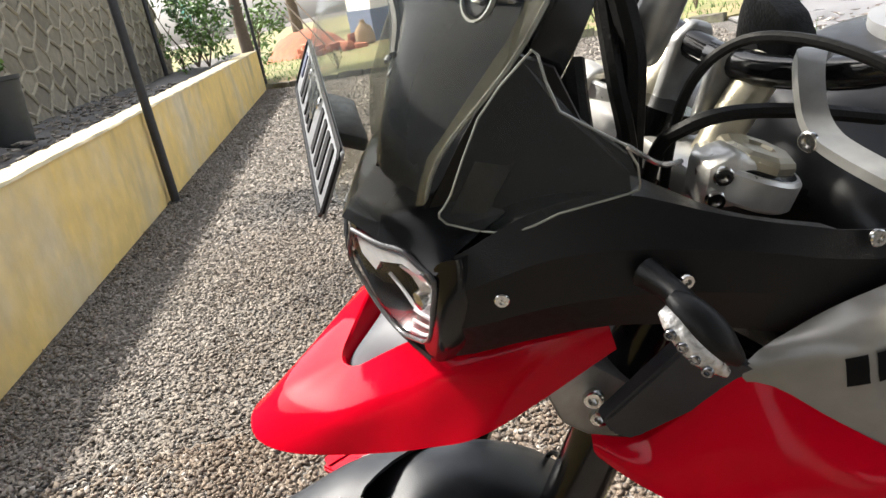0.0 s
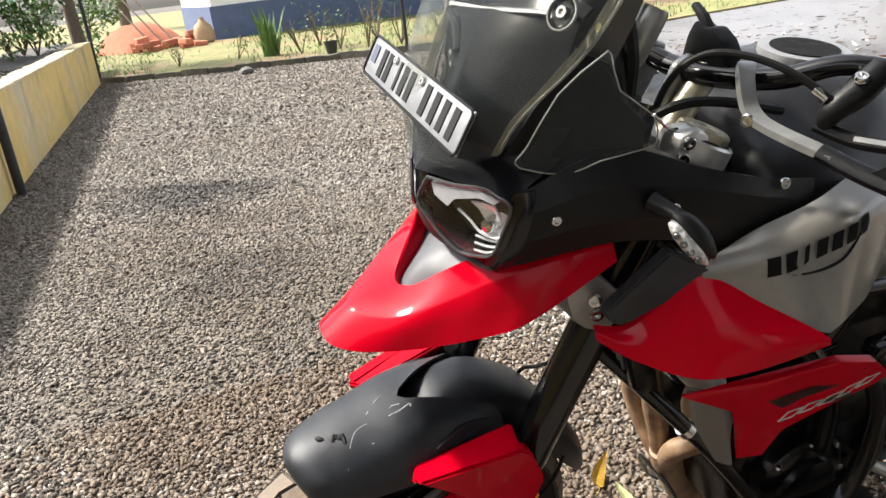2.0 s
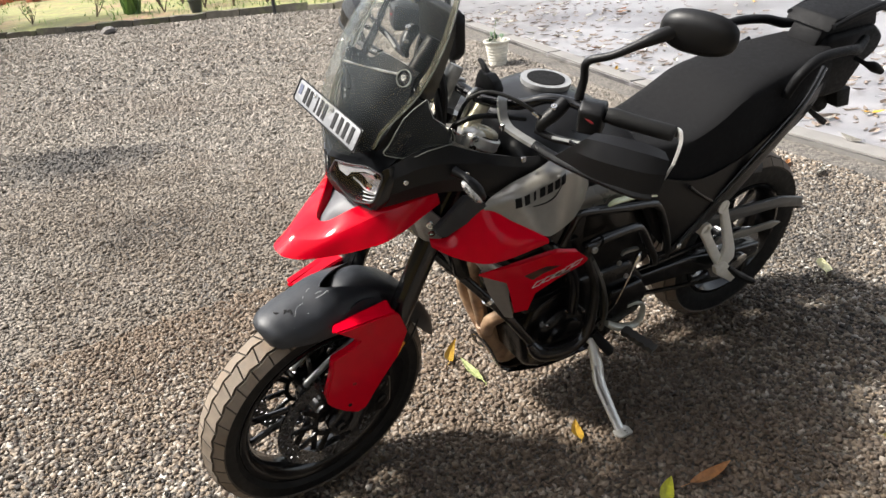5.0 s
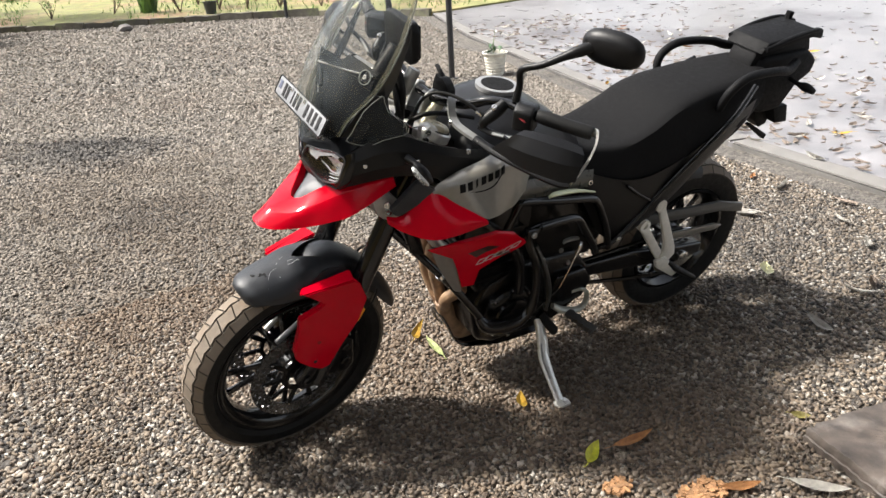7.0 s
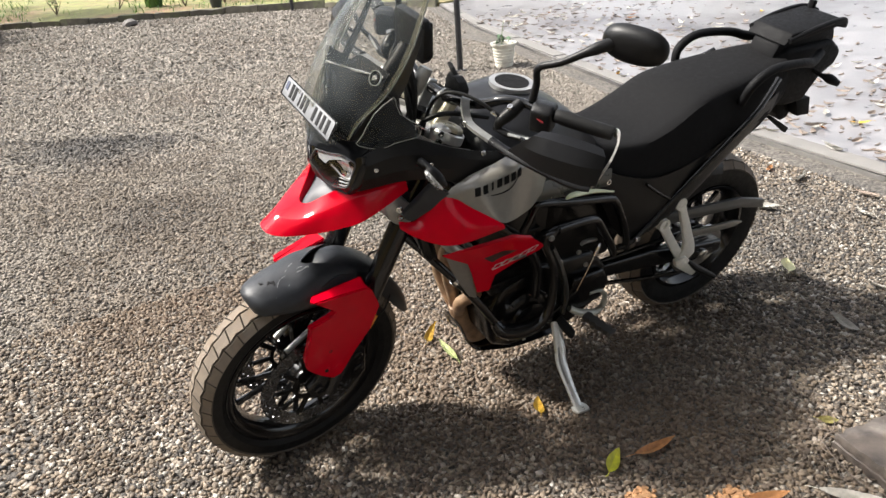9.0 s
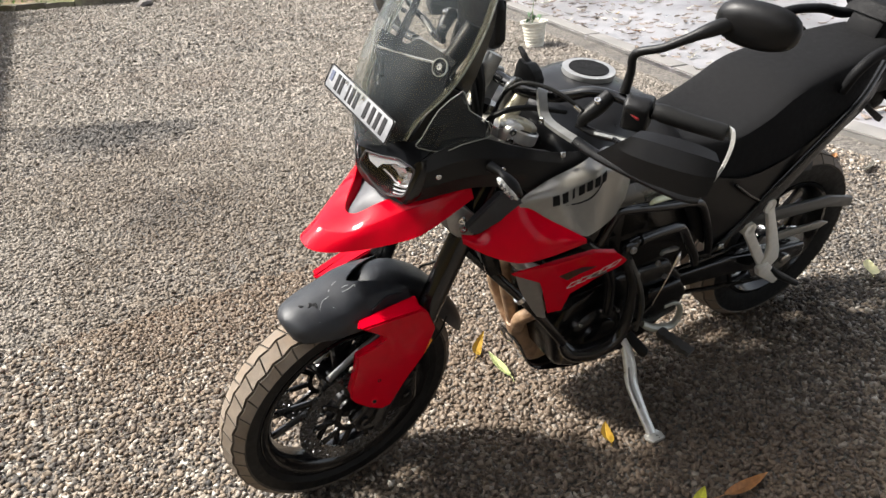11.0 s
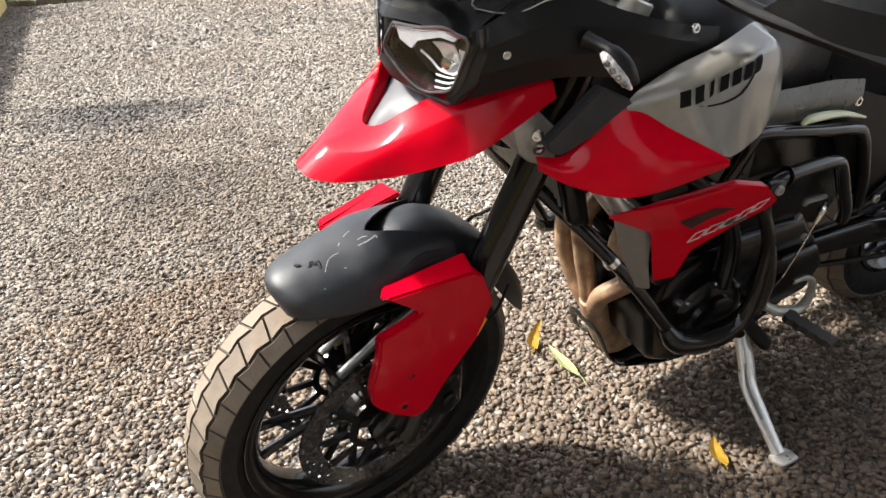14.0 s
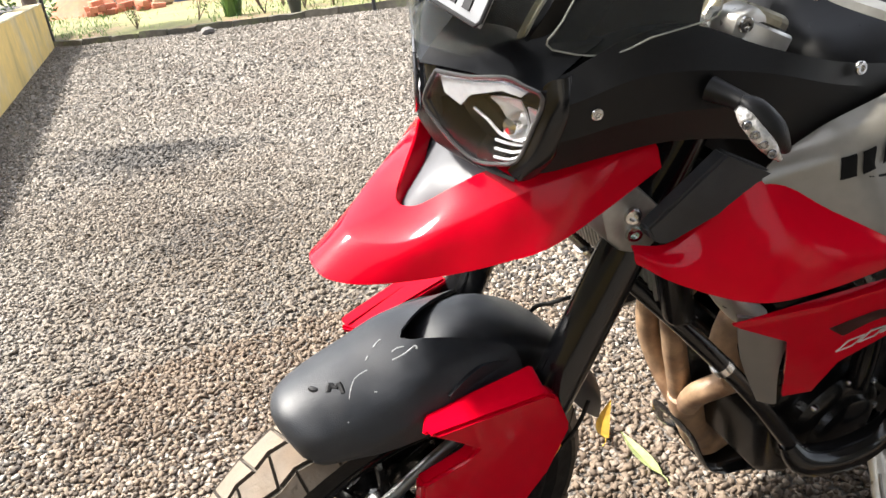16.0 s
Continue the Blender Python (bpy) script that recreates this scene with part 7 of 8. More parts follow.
def put_leaf(src, a, b, lift, label, extra=0.0):
    """A leaf lying from a to b."""
    a, b = Vector((*a, 0)), Vector((*b, 0))
    d = b - a
    m = Matrix.Translation((a + b) / 2 + Vector((0, 0, lift))) @ Matrix.Rotation(math.atan2(d.y, d.x), 4, "Z") @ Matrix.Rotation(extra, 4, "X")
    src.matrix_basis = m
    return tagged(src, label, "leaf", group="fallen leaves")


put_leaf(leaf_mesh("leaf", 0.150, 0.040, 0.5, LEAF_YELLOW), (0.985, -0.21), (0.88, -0.33), 0.020, "curled ochre fallen leaf on the gravel", 0.5)
put_leaf(leaf_mesh("leaf", 0.165, 0.034, 0.12, LEAF_GREEN), (0.925, -0.065), (0.905, -0.235), 0.016, "narrow pale green fallen leaf on the gravel")
put_leaf(leaf_mesh("leaf", 0.095, 0.042, 0.35, LEAF_YELLOW), (0.88, 0.37), (0.83, 0.285), 0.016, "small yellow fallen leaf on the gravel", 0.3)
put_leaf(leaf_mesh("leaf", 0.115, 0.045, 0.25, mat("lime_leaf", (0.55, 0.55, 0.05), 0.45, var=0.3, scale=60)), (0.89, 0.70), (0.785, 0.63), 0.018, "bright yellow-green fallen leaf on the gravel", 0.4)
put_leaf(leaf_mesh("leaf", 0.155, 0.036, 0.2, LEAF_BROWN), (0.775, 0.685), (0.61, 0.69), 0.018, "rusty brown fallen leaf on the gravel", 0.2)
CLAY = mat("crumbled_ochre_clay", (0.27, 0.145, 0.068), 0.9, var=0.35, scale=40, bump=0.6, bump_scale=200, island=0.35)


def crumbs(x, y, r, n, seed, label):
    """A loose spread of flat broken crumbs between the stones."""
    rng = random.Random(seed)
    b = bmesh.new()
    for k in range(n):
        a, d = rng.uniform(0, 6.283), r * rng.random() ** 0.7
        size = rng.uniform(0.004, 0.013) * (1.15 - 0.5 * d / r)
        m = Matrix.Translation((x + d * math.cos(a) * 1.25, y + d * math.sin(a) * 0.8, 0.017 + rng.uniform(0, 0.005))) @ Matrix.Rotation(rng.uniform(0, 6.28), 4, "Z") @ Matrix.Rotation(rng.uniform(-0.35, 0.35), 4, "X")
        top = [Vector((size * math.cos(q) * rng.uniform(0.7, 1.2), size * math.sin(q) * rng.uniform(0.6, 1.0), 0.003)) for q in (1.047 * i for i in range(6))]
        skin(b, [[m @ (v * 1.1 - Vector((0, 0, 0.007))) for v in top], [m @ v for v in top]])
    tagged(link("clay_crumbs", b, CLAY, smooth=False), label, "clay crumbs", kind="stuff")


crumbs(0.868, 0.815, 0.040, 60, 5, "small patch of crumbled ochre clay on the gravel")
crumbs(0.695, 0.965, 0.065, 170, 6, "patch of crumbled ochre clay on the gravel")
put_leaf(leaf_mesh("leaf", 0.12, 0.035, 0.25, LEAF_BROWN), (0.640, 0.990), (0.545, 1.030), 0.02, "rusty brown fallen leaf beside an orange leaf", 0.2)
put_leaf(leaf_mesh("leaf", 0.13, 0.072, 0.2, mat("cream_leaf", (0.68, 0.66, 0.42), 0.55, var=0.2, scale=50)), (-0.52, 0.215), (-0.645, 0.11), 0.034, "pale yellow fallen leaf on the gravel", 0.35)
put_leaf(leaf_mesh("leaf", 0.14, 0.038, 0.3, LEAF_PALE), (-0.39, 0.52), (-0.355, 0.65), 0.02, "dry grey-white fallen leaf on the gravel", 0.4)
put_leaf(leaf_mesh("leaf", 0.06, 0.030, 0.3, mat("olive_leaf", (0.24, 0.21, 0.07), 0.6, var=0.35, scale=60)), (0.19, 0.87), (0.15, 0.91), 0.014, "small olive-brown fallen leaf on the gravel", 0.4)
put_leaf(leaf_mesh("leaf", 0.16, 0.05, 0.2, LEAF_PALE), (0.46, 1.08), (0.37, 1.18), 0.016, "dry pale fallen leaf on the gravel")
put_leaf(leaf_mesh("leaf", 0.09, 0.05, 0.2, LEAF_GREEN), (0.14, -0.30), (0.08, -0.25), 0.014, "pale green fallen leaf on the gravel")
for k, (pts, lab) in enumerate((([(0.30, 0.86), (0.24, 0.93), (0.20, 1.00), (0.12, 1.03)], "dry grass stem"), ([(0.33, 1.00), (0.29, 0.95), (0.22, 0.94), (0.16, 0.90)], "dry grass stem"), ([(0.27, 0.93), (0.33, 1.02), (0.35, 1.12), (0.34, 1.24)], "dry curled grass stem"), ([(0.06, 0.83), (-0.02, 0.92), (-0.08, 0.98)], "dry grass stem"), ([(1.02, -0.30), (0.98, -0.36), (0.93, -0.40)], "short dry grass stem"))):
    tagged(link("stem", tube([(x, y, 0.024 + 0.012 * ((i + k) % 2)) for i, (x, y) in enumerate(pts)], [0.0016] * (len(pts) - 1) + [0.0008], 5, 5), LEAF_GREY), lab + " lying on the gravel", "stem", group="dry stems")
kinds = [leaf_mesh("leaf", 0.15, 0.05, 0.3, LEAF_PALE), leaf_mesh("leaf", 0.13, 0.045, 0.55, LEAF_PALE, 0.8), leaf_mesh("leaf", 0.12, 0.05, 0.25, LEAF_BROWN), leaf_mesh("leaf", 0.14, 0.05, 0.3, LEAF_YELLOW), leaf_mesh("leaf", 0.13, 0.05, 0.2, LEAF_GREY)]
rng = random.Random(21)
spots = [(-1.38, -0.01), (-0.74, 0.49), (-1.71, -0.99), (-1.59, -0.72), (-1.58, -0.51), (-0.87, 0.48), (-1.2, 0.25), (-1.09, -0.37), (-1.75, -1.2), (-1.45, 0.35), (-1.9, -2.0), (-1.62, -0.15)]
for k in range(290):
    if k < len(spots):
        x, y, z = *spots[k], 0.018
    else:
        y = rng.uniform(-7.5, 2.0)
        x = np.interp(y, [-6.8, -4.3, -1.25, 0.3], [-3.5, -2.85, -2.1, -1.9]) - abs(rng.gauss(0, 1.5)) - 0.05
        z = 0.042 if x > -30 else 0.03
    kind = rng.choices((0, 1, 2, 3, 4), (4.5, 3.5, 0.8, 0.25, 5))[0]
    m = Matrix.Translation((x, y, z)) @ Matrix.Rotation(rng.uniform(0, 6.28), 4, "Z") @ Matrix.Rotation(rng.uniform(-0.5, 0.5), 4, "X") @ Matrix.Scale(rng.uniform(0.6, 1.15), 4)
    src = kinds[kind]
    lab = ("dry pale fallen leaf", "dry curled pale fallen leaf", "rusty brown dry fallen leaf", "yellow fallen leaf", "dull grey-brown dry fallen leaf")[kind] + (" on the gravel" if k < len(spots) else " on the driveway")
    if "label" not in src:
        src.matrix_basis = m
        tagged(src, lab, "leaf", group="fallen leaves")
    else:
        c = copy_thing(src, m)
        c.scale = m.to_scale()
        tagged(c, lab, "leaf", group="fallen leaves")

bm = bmesh.new()
for k in range(900):
    y = rng.uniform(-7.5, 2.0)
    x = np.interp(y, [-6.8, -4.3, -1.25, 0.3], [-3.5, -2.85, -2.1, -1.9]) - abs(rng.gauss(0, 1.9)) - 0.02
    r0 = rng.uniform(0.012, 0.034)
    m = Matrix.Translation((x, y, 0.037)) @ Matrix.Rotation(rng.uniform(0, 6.28), 4, "Z") @ Matrix.Rotation(rng.uniform(-0.3, 0.3), 4, "X")
    ring = [bm.verts.new(m @ Vector((r0 * 1.7 * math.cos(a), r0 * 0.6 * math.sin(a) * rng.uniform(0.6, 1.2), 0.25 * r0 * math.cos(2 * a)))) for a in (math.pi * q / 3 for q in range(6))]
    low = [bm.verts.new(v.co - Vector((0, 0, 0.0012))) for v in ring]
    bm.faces.new(ring)
    bm.faces.new(low[::-1])
    for q in range(6):
        bm.faces.new((ring[q], low[q], low[(q + 1) % 6], ring[(q + 1) % 6]))
tagged(link("leaf_litter", bm, LEAF_GREY, smooth=False), "scraps of dry brown leaf litter on the driveway", "leaf litter", kind="stuff")

# ---- flat stone slab ----
SLAB = mat("layered_flat_stone", (0.068, 0.055, 0.047), 0.72, var=0.6, scale=22, bump=1.0, bump_scale=45, stain=(0.135, 0.122, 0.113), stain_scale=7, stain_amount=0.8)


def stone_slab():
    """A split slab: a broken outline, a stepped edge and an uneven top."""
    rng = random.Random(2)
    base = [Vector((x, y, 0)) for x, y in ((0.262, 0.966), (0.10, 0.985), (-0.07, 1.018), (-0.25, 1.05), (-0.30, 1.30), (-0.05, 1.52), (0.20, 1.50), (0.322, 1.251), (0.288, 1.09))]
    ring = []
    for p, q in zip(base, base[1:] + base[:1]):
        for k in range(9):
            f = k / 9
            off = (q - p).normalized().cross(Vector((0, 0, 1))) * (0.010 * noise.noise(Vector((p.x * 9 + f * 6, p.y * 9, 3.0))) + rng.uniform(-0.0025, 0.0025)) * (k > 0)
            ring.append(p.lerp(q, f) + off)
    c = sum(ring, Vector()) / len(ring)
    b = bmesh.new()
    rows = []
    for f, z, rough in ((0.02, -0.01, 0.0), (0.0, 0.012, 0.002), (0.004, 0.026, 0.002), (0.020, 0.029, 0.002), (0.024, 0.050, 0.003), (0.040, 0.056, 0.003), (0.12, 0.058, 0.004), (0.25, 0.058, 0.005), (0.42, 0.059, 0.005), (0.62, 0.058, 0.005), (0.82, 0.059, 0.004), (0.96, 0.059, 0.003)):
        rows.append([p.lerp(c, f) + Vector((0, 0, z + rough * noise.noise(Vector((p.x * 14 + f * 7, p.y * 14, z * 40))) + rough * 0.4 * rng.uniform(-1, 1))) for p in ring])
    skin(b, rows)
    return b


tagged(link("stone_slab", stone_slab(), SLAB, sharp=40), "rough flat brown-grey stone slab lying on the gravel", "stone slab")


# ---- pots and plants ----
def pot(x, y, z, r0, r1, h, material, label, ribs=0):
    p = new("plant_pot")
    p.matrix_basis = pose(x, y, z)
    tagged(p, label, "pot")
    turn = Matrix.Rotation(radians(90), 4, "X")
    prof = [(0.0005, 0), (r0, 0)]
    for k in range(ribs):
        f = (k + 1) / (ribs + 1)
        r = r0 + (r1 - r0) * f
        prof += [(r - 0.002, h * (f - 0.02)), (r + 0.003, h * f), (r - 0.002, h * (f + 0.02))]
    prof += [(r1, h * 0.93), (r1 + 0.012, h * 0.94), (r1 + 0.012, h), (r1 - 0.006, h), (r1 - 0.012, h * 0.85), (0.0005, h * 0.85)]
    part("pot_body", lathe(prof, 32, turn), material, p)
    part("soil", lathe([(0.0005, h * 0.87), (r1 - 0.014, h * 0.87), (r1 - 0.016, h * 0.84), (0.0005, h * 0.84)], 20, turn), SOIL, p)
    return p


def blades(parent, n, length, width, spread, material, z0, seed, name="leaves", lean=0.5):
    """A clump of long arching leaves."""
    rs = random.Random(seed)
    bm = bmesh.new()
    for _ in range(n):
        a, t = rs.uniform(0, 6.283), rs.uniform(0.1, 1) * lean
        d = Vector((math.cos(a), math.sin(a), 0))
        side = Vector((-d.y, d.x, 0))
        L = length * rs.uniform(0.6, 1.1)
        rows = []
        for k in range(5):
            u = k / 4
            p = d * (spread * rs.uniform(0.0, 0.3) * 0 + L * (math.sin(t) * u + 0.35 * t * u * u)) + Vector((0, 0, z0 + L * (math.cos(t) * u - 0.25 * t * u ** 3)))
            w = width * (1 - u) ** 0.6 * (0.6 + 0.8 * u if u < 0.4 else 1) / 2 + 0.0005
            rows.append([p - side * w, p + side * w])
        o = Vector((rs.uniform(-1, 1), rs.uniform(-1, 1), 0)) * spread
        net = [[bm.verts.new(p + o) for p in r] for r in rows]
        for ra, rb in zip(net, net[1:]):
            bm.faces.new((ra[0], ra[1], rb[1], rb[0]))
    return part(name, bm, material, parent)


def foliage(parent, centre, radius, n, size, material, seed):
    """A loose crown of small separate leaves."""
    rs = np.random.RandomState(seed)
    bm = bmesh.new()
    lumps = [(Vector(centre) + Vector(rs.normal(0, 0.45, 3)) * radius, radius * rs.uniform(0.3, 0.6)) for _ in range(9)]
    for _ in range(n):
        c, r = lumps[rs.randint(9)]
        v = Vector(rs.normal(0, 1, 3)).normalized() * r * rs.uniform(0.5, 1.05)
        m = Matrix.Translation(c + v) @ Euler(rs.uniform(-1.2, 1.2, 3)).to_matrix().to_4x4() @ Matrix.Rotation(rs.uniform(0, 6.28), 4, "Z")
        s = size * rs.uniform(0.6, 1.3)
        bm.faces.new([bm.verts.new(m @ Vector(p)) for p in ((-s, 0, 0), (0, -s * 0.38, s * 0.1), (s, 0, 0), (0, s * 0.38, s * 0.1))])
    return part("foliage", bm, material, parent)


def shrub(x, y, z, h, seed, leaves=0, material=LEAFG, label="bare twiggy shrub with few leaves", leaf=0.03):
    rs = random.Random(seed)
    s = new("shrub")
    s.matrix_basis = pose(x, y, z)
    tagged(s, label, "shrub", group="plants along the kerb")
    for _ in range(rs.randint(4, 6)):
        a = rs.uniform(0, 6.283)
        d = Vector((math.cos(a), math.sin(a), 0))
        top = d * h * rs.uniform(0.15, 0.5) + Vector((0, 0, h * rs.uniform(0.7, 1.1)))
        mid = top * 0.5 + Vector((rs.uniform(-0.06, 0.06), rs.uniform(-0.06, 0.06), 0)) * h
        part("branch", tube([(0, 0, 0), mid, top], [0.012 * h + 0.004, 0.008 * h + 0.003, 0.003], 6, 4), TWIG, s)
        for _ in range(2):
            q = mid.lerp(top, rs.uniform(0, 0.6))
            part("twig", tube([q, q + Vector((rs.uniform(-0.2, 0.2), rs.uniform(-0.2, 0.2), rs.uniform(0.1, 0.3))) * h], [0.005 * h + 0.002, 0.002], 5, 3), TWIG, s)
    if leaves:
        foliage(s, (0, 0, h * 0.75), h * 0.55, leaves, leaf, material, seed)
    return s


p = pot(-2.28, -4.42, 0, 0.085, 0.118, 0.235, POTMAT, "old ribbed white bucket used as a plant pot beside the driveway", 7)
part("stalk", tube([(0.02, 0, 0.2), (0.03, 0.02, 0.32), (0.01, 0.03, 0.46)], [0.004, 0.003, 0.0015], 6), LEAFG, p)
foliage(p, (0.0, 0.0, 0.25), 0.07, 30, 0.03, LEAFD, 3)
p = pot(3.66, -5.06, 0.70, 0.15, 0.185, 0.50, POTDARK, "dark plant pot in the planting bed")
foliage(p, (0, 0, 0.58), 0.17, 160, 0.05, LEAFG, 5)
p = pot(-1.62, -12.75, 0.06, 0.09, 0.12, 0.22, POTDARK, "small black plant pot on the lawn")
foliage(p, (0, 0, 0.30), 0.12, 60, 0.03, LEAFG, 6)
plant = new("spiky_plant")
plant.matrix_basis = pose(-0.78, -14.2, 0.06)
tagged(plant, "clump of long upright green leaves on the lawn", "plant", group="plants along the kerb")
blades(plant, 46, 0.95, 0.075, 0.12, LEAFG, 0.0, 8, lean=0.38)
for k, (x, y, h, n) in enumerate(((-1.25, -13.6, 0.7, 40), (-0.2, -14.6, 0.55, 25), (-1.95, -13.4, 0.8, 60), (-2.35, -12.9, 0.75, 35), (-2.9, -12.6, 0.8, 70), (-3.5, -12.0, 0.7, 40), (-1.9, -14.8, 0.9, 120), (-3.0, -14.4, 1.0, 160), (0.9, -14.9, 0.35, 60), (-3.9, -12.7, 0.8, 60), (-5.0, -11.4, 0.7, 80))):
    shrub(x, y, 0.06, h, 30 + k, n)
shrub(3.05, -12.6, 0.70, 0.9, 51, 900, LEAFG, "dense green bush in the planting bed", 0.05)
shrub(3.35, -13.6, 0.70, 1.3, 52, 900, LEAFD, "dark green bush in the planting bed", 0.06)
shrub(3.3, -11.6, 0.70, 0.45, 53, 260, LEAFG, "low green plant in the planting bed", 0.04)
shrub(2.6, -17.5, 0.06, 1.5, 54, 700, LEAFG, "leafy green bush behind the wall", 0.07)


def tree(x, y, z, h, seed, label):
    rs = random.Random(seed)
    t = new("tree")
    t.matrix_basis = pose(x, y, z)
    tagged(t, label, "tree", group="trees beyond the lawn")
    part("trunk", tube([(0, 0, -0.1), (0.05, 0.02, h * 0.3), (-0.04, 0.06, h * 0.6), (0.02, 0.0, h * 0.95)], [h * 0.035, h * 0.027, h * 0.02, h * 0.008], 12, 5), TWIG, t)
    for _ in range(7):
        a = rs.uniform(0, 6.283)
        d = Vector((math.cos(a), math.sin(a), 0))
        z0 = h * rs.uniform(0.45, 0.8)
        part("limb", tube([(0, 0, z0), d * h * 0.16 + Vector((0, 0, z0 + h * 0.09)), d * h * 0.30 + Vector((0, 0, z0 + h * 0.22))], [h * 0.012, h * 0.008, h * 0.003], 8, 4), TWIG, t)
    foliage(t, (0, 0, h * 0.88), h * 0.38, 3200, h * 0.022, LEAFG, seed)
    return t


tree(2.55, -15.6, 0.3, 4.2, 61, "slender tree at the end of the yellow wall")
tree(7.0, -30.0, 0.06, 8.0, 62, "broad green tree beyond the lawn")
tree(1.5, -40.0, 0.06, 9.0, 63, "broad green tree beyond the lawn")
tree(-9.0, -17.0, 0.06, 6.5, 64, "green tree beside the driveway")
tree(-22.0, -18.0, 0.06, 8.0, 65, "broad green tree beyond the driveway")

# ---- red soil heap and bricks ----
bm = bmesh.new()
rs = np.random.RandomState(5)
net = []
for i in range(15):
    row = []
    for j in range(15):
        u, w = (i / 14 - 0.5) * 2, (j / 14 - 0.5) * 2
        row.append(bm.verts.new((1.35 + 1.3 * u, -24.5 + 2.2 * w, 0.04 + 0.75 * max(0, 1 - u * u - w * w) ** 0.7 + rs.uniform(-0.04, 0.04))))
    net.append(row)
for i in range(14):
    for j in range(14):
        bm.faces.new((net[i][j], net[i + 1][j], net[i + 1][j + 1], net[i][j + 1]))
tagged(link("soil_mound", bm, REDSOIL), "heap of red laterite soil on the lawn", "soil heap")
BRICK = mat("laterite_brick", (0.42, 0.15, 0.09), 0.9, var=0.25, scale=20, bump=0.5, bump_scale=60, rnd=0.3)
first = None
rng = random.Random(15)
for k in range(26):
    m = pose(0.75 + rng.uniform(-0.9, 0.9), -21.8 + rng.uniform(-1.0, 0.9), 0.12 + 0.13 * (k // 12), rng.uniform(-8, 8), rng.uniform(-8, 8), rng.uniform(0, 180))
    if first is None:
        first = tagged(link("brick", box(0, 0, 0, 0.34, 0.2, 0.14, 0.012), BRICK, m=m), "rough red laterite block near the soil heap", "brick", group="laterite blocks")
    else:
        copy_thing(first, m)
for k in range(3):
    a = Vector((0.4 + 0.3 * k, -22.0, 0.06))
    tagged(link("pole", tube([a, a + Vector((0.5, -0.8, 0.8)), a + Vector((1.0, -1.6, 1.6))], 0.025, 8), TWIG), "thin wooden pole leaning on the soil heap", "pole", group="leaning poles")
sack = bmesh.new()
skin(sack, [[Vector((r * math.cos(a) * 1.1, r * math.sin(a) * 0.8, z)) for a in (2 * math.pi * k / 16 for k in range(16))] for r, z in ((0.20, 0), (0.27, 0.06), (0.26, 0.3), (0.21, 0.48), (0.10, 0.58), (0.06, 0.66), (0.08, 0.7))])
tagged(link("sack", sack, mat("tan_sackcloth", (0.4, 0.28, 0.17), 0.9, var=0.25, scale=20, bump=0.5, bump_scale=120), m=pose(-0.35, -22.3, 0.06)), "tan sack standing beside the house wall", "sack")
cloth = bmesh.new()
shell([[(3.5 + 0.05 * k, -14.6 - 0.25 * k, 2.3 + 0.1 * math.sin(k)) for k in range(5)], [(3.45 + 0.05 * k, -14.5 - 0.25 * k, 1.9) for k in range(5)], [(3.35 + 0.06 * k, -14.45 - 0.2 * k, 1.45 + 0.1 * math.cos(k * 2)) for k in range(5)]], 0.01, bm=cloth)
tagged(link("shade_net", cloth, mat("teal_net", (0.02, 0.20, 0.16), 0.8, var=0.3, scale=30)), "teal green shade net hanging over the bushes", "net")

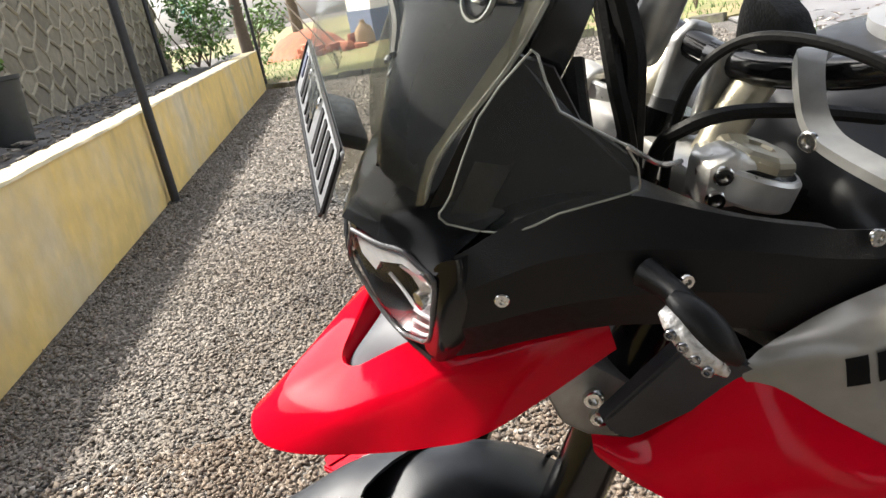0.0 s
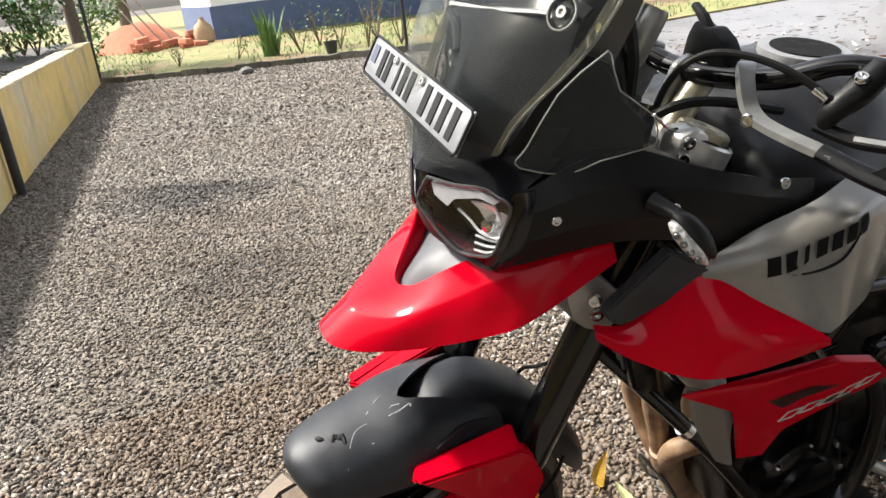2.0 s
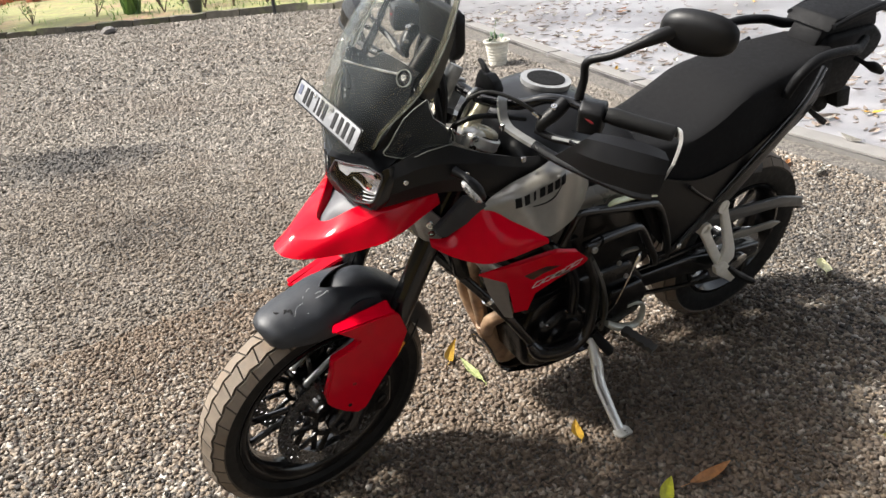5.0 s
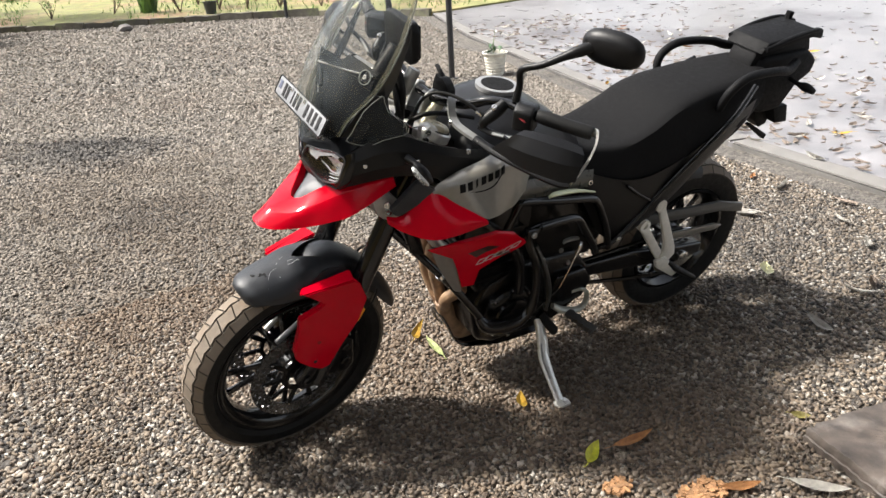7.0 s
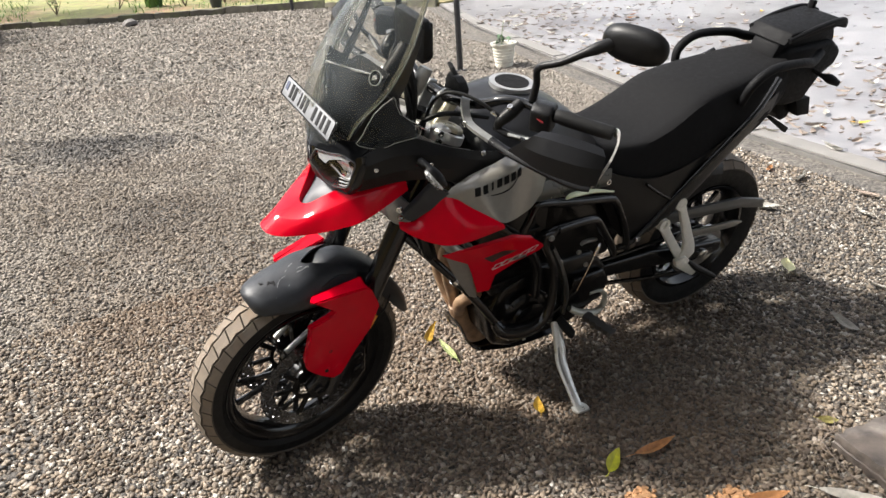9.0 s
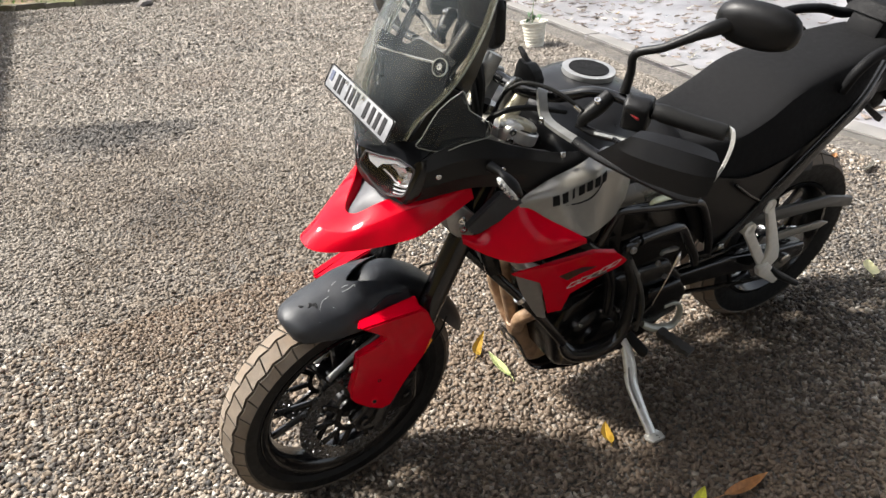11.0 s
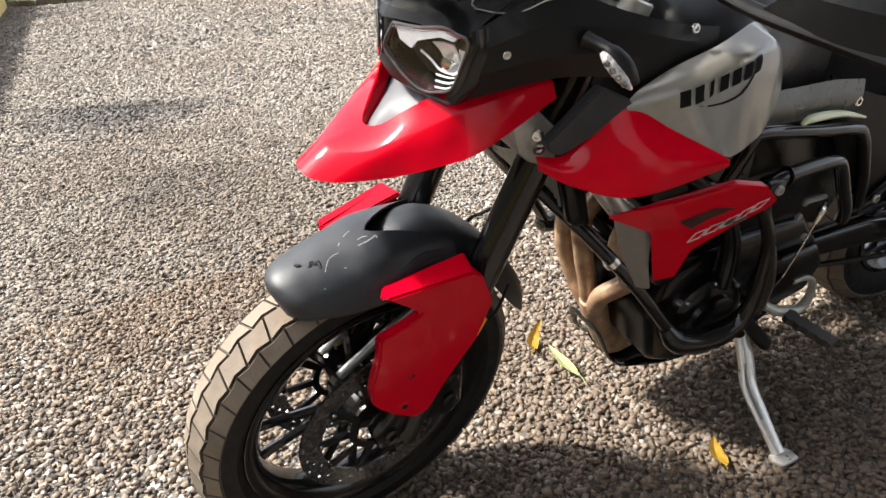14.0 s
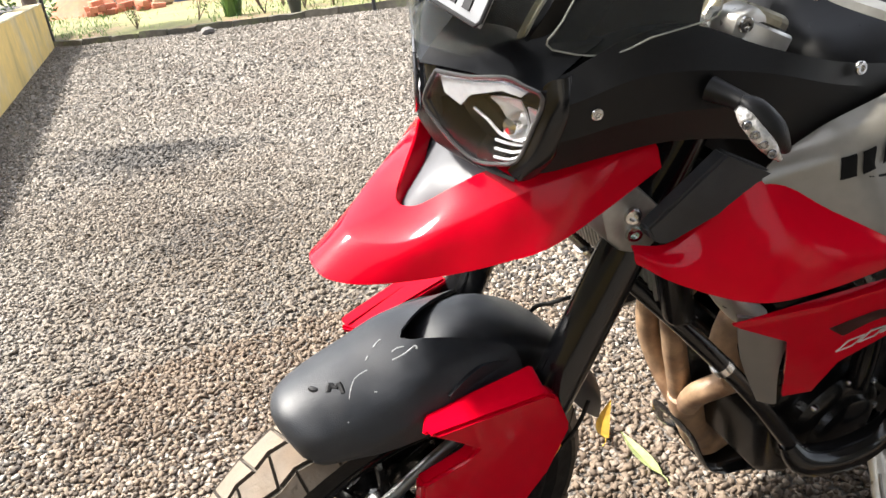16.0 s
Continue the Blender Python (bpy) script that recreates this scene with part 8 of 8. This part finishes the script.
# ---- grass ----
rs = np.random.RandomState(77)
bm = bmesh.new()
count = 0
while count < 5200:
    x, y = rs.uniform(-9, 4.5), rs.uniform(-24, -9.5)
    line = np.interp(x, [-7.0, -4.35, -3.1, -1.6, 0.07, 1.85, 2.44], [-9.9, -9.6, -11.3, -12.25, -13.1, -14.1, -14.95])
    if y > line or (abs(x - 0.6 - 0.1 * (y + 14)) < 0.9 and rs.rand() < 0.9):
        continue
    h, a, b = rs.uniform(0.04, 0.13), rs.uniform(0, 6.28), rs.uniform(-0.05, 0.05)
    w = rs.uniform(0.006, 0.014)
    c, s = math.cos(a) * w, math.sin(a) * w
    bm.faces.new([bm.verts.new(p) for p in ((x - c, y - s, 0.055), (x + c, y + s, 0.055), (x + b, y + rs.uniform(-0.05, 0.05), 0.055 + h))])
    count += 1
tagged(link("grass", bm, LEAFG, smooth=False), "short tufts of green grass on the lawn", "grass", kind="stuff")
for x, y, r, mat_, lab in ((0.11, -10.45, 0.05, KERB, "small dark rock lying on the gravel"), (0.05, -12.05, 0.13, STONE, "flat pale rock beside the kerb")):
    bm = bmesh.new()
    bmesh.ops.create_icosphere(bm, subdivisions=2, radius=r)
    for v in bm.verts:
        v.co += v.co.normalized() * noise.noise(v.co * 9) * r * 0.4
        v.co.z *= 0.6
    tagged(link("rock", bm, mat_, m=pose(x, y, r * 0.3)), lab, "rock")

# ---- litter on the planting bed ----
bm = bmesh.new()
rng = random.Random(77)
for k in range(900):
    y = rng.uniform(-9.0, 1.5)
    off = rng.uniform(0.22, 1.3)
    c = along(y, off, 0.728 + rng.uniform(0.0, 0.02))
    a = rng.uniform(0, 6.28)
    r = rng.uniform(0.012, 0.045)
    d, e = Vector((math.cos(a), math.sin(a), rng.uniform(-0.2, 0.3))) * r, Vector((-math.sin(a), math.cos(a), rng.uniform(-0.3, 0.3))) * r * rng.uniform(0.25, 0.7)
    top = [c + d, c + e, c - d, c - e]
    skin(bm, [[p - Vector((0, 0, 0.012)) for p in top], top])
tagged(link("bed_litter", bm, mat("soil_litter", (0.16, 0.14, 0.115), 0.9, var=0.3, scale=30, island=0.7), smooth=False), "dry litter and clods on the soil bed", "soil litter", kind="stuff")
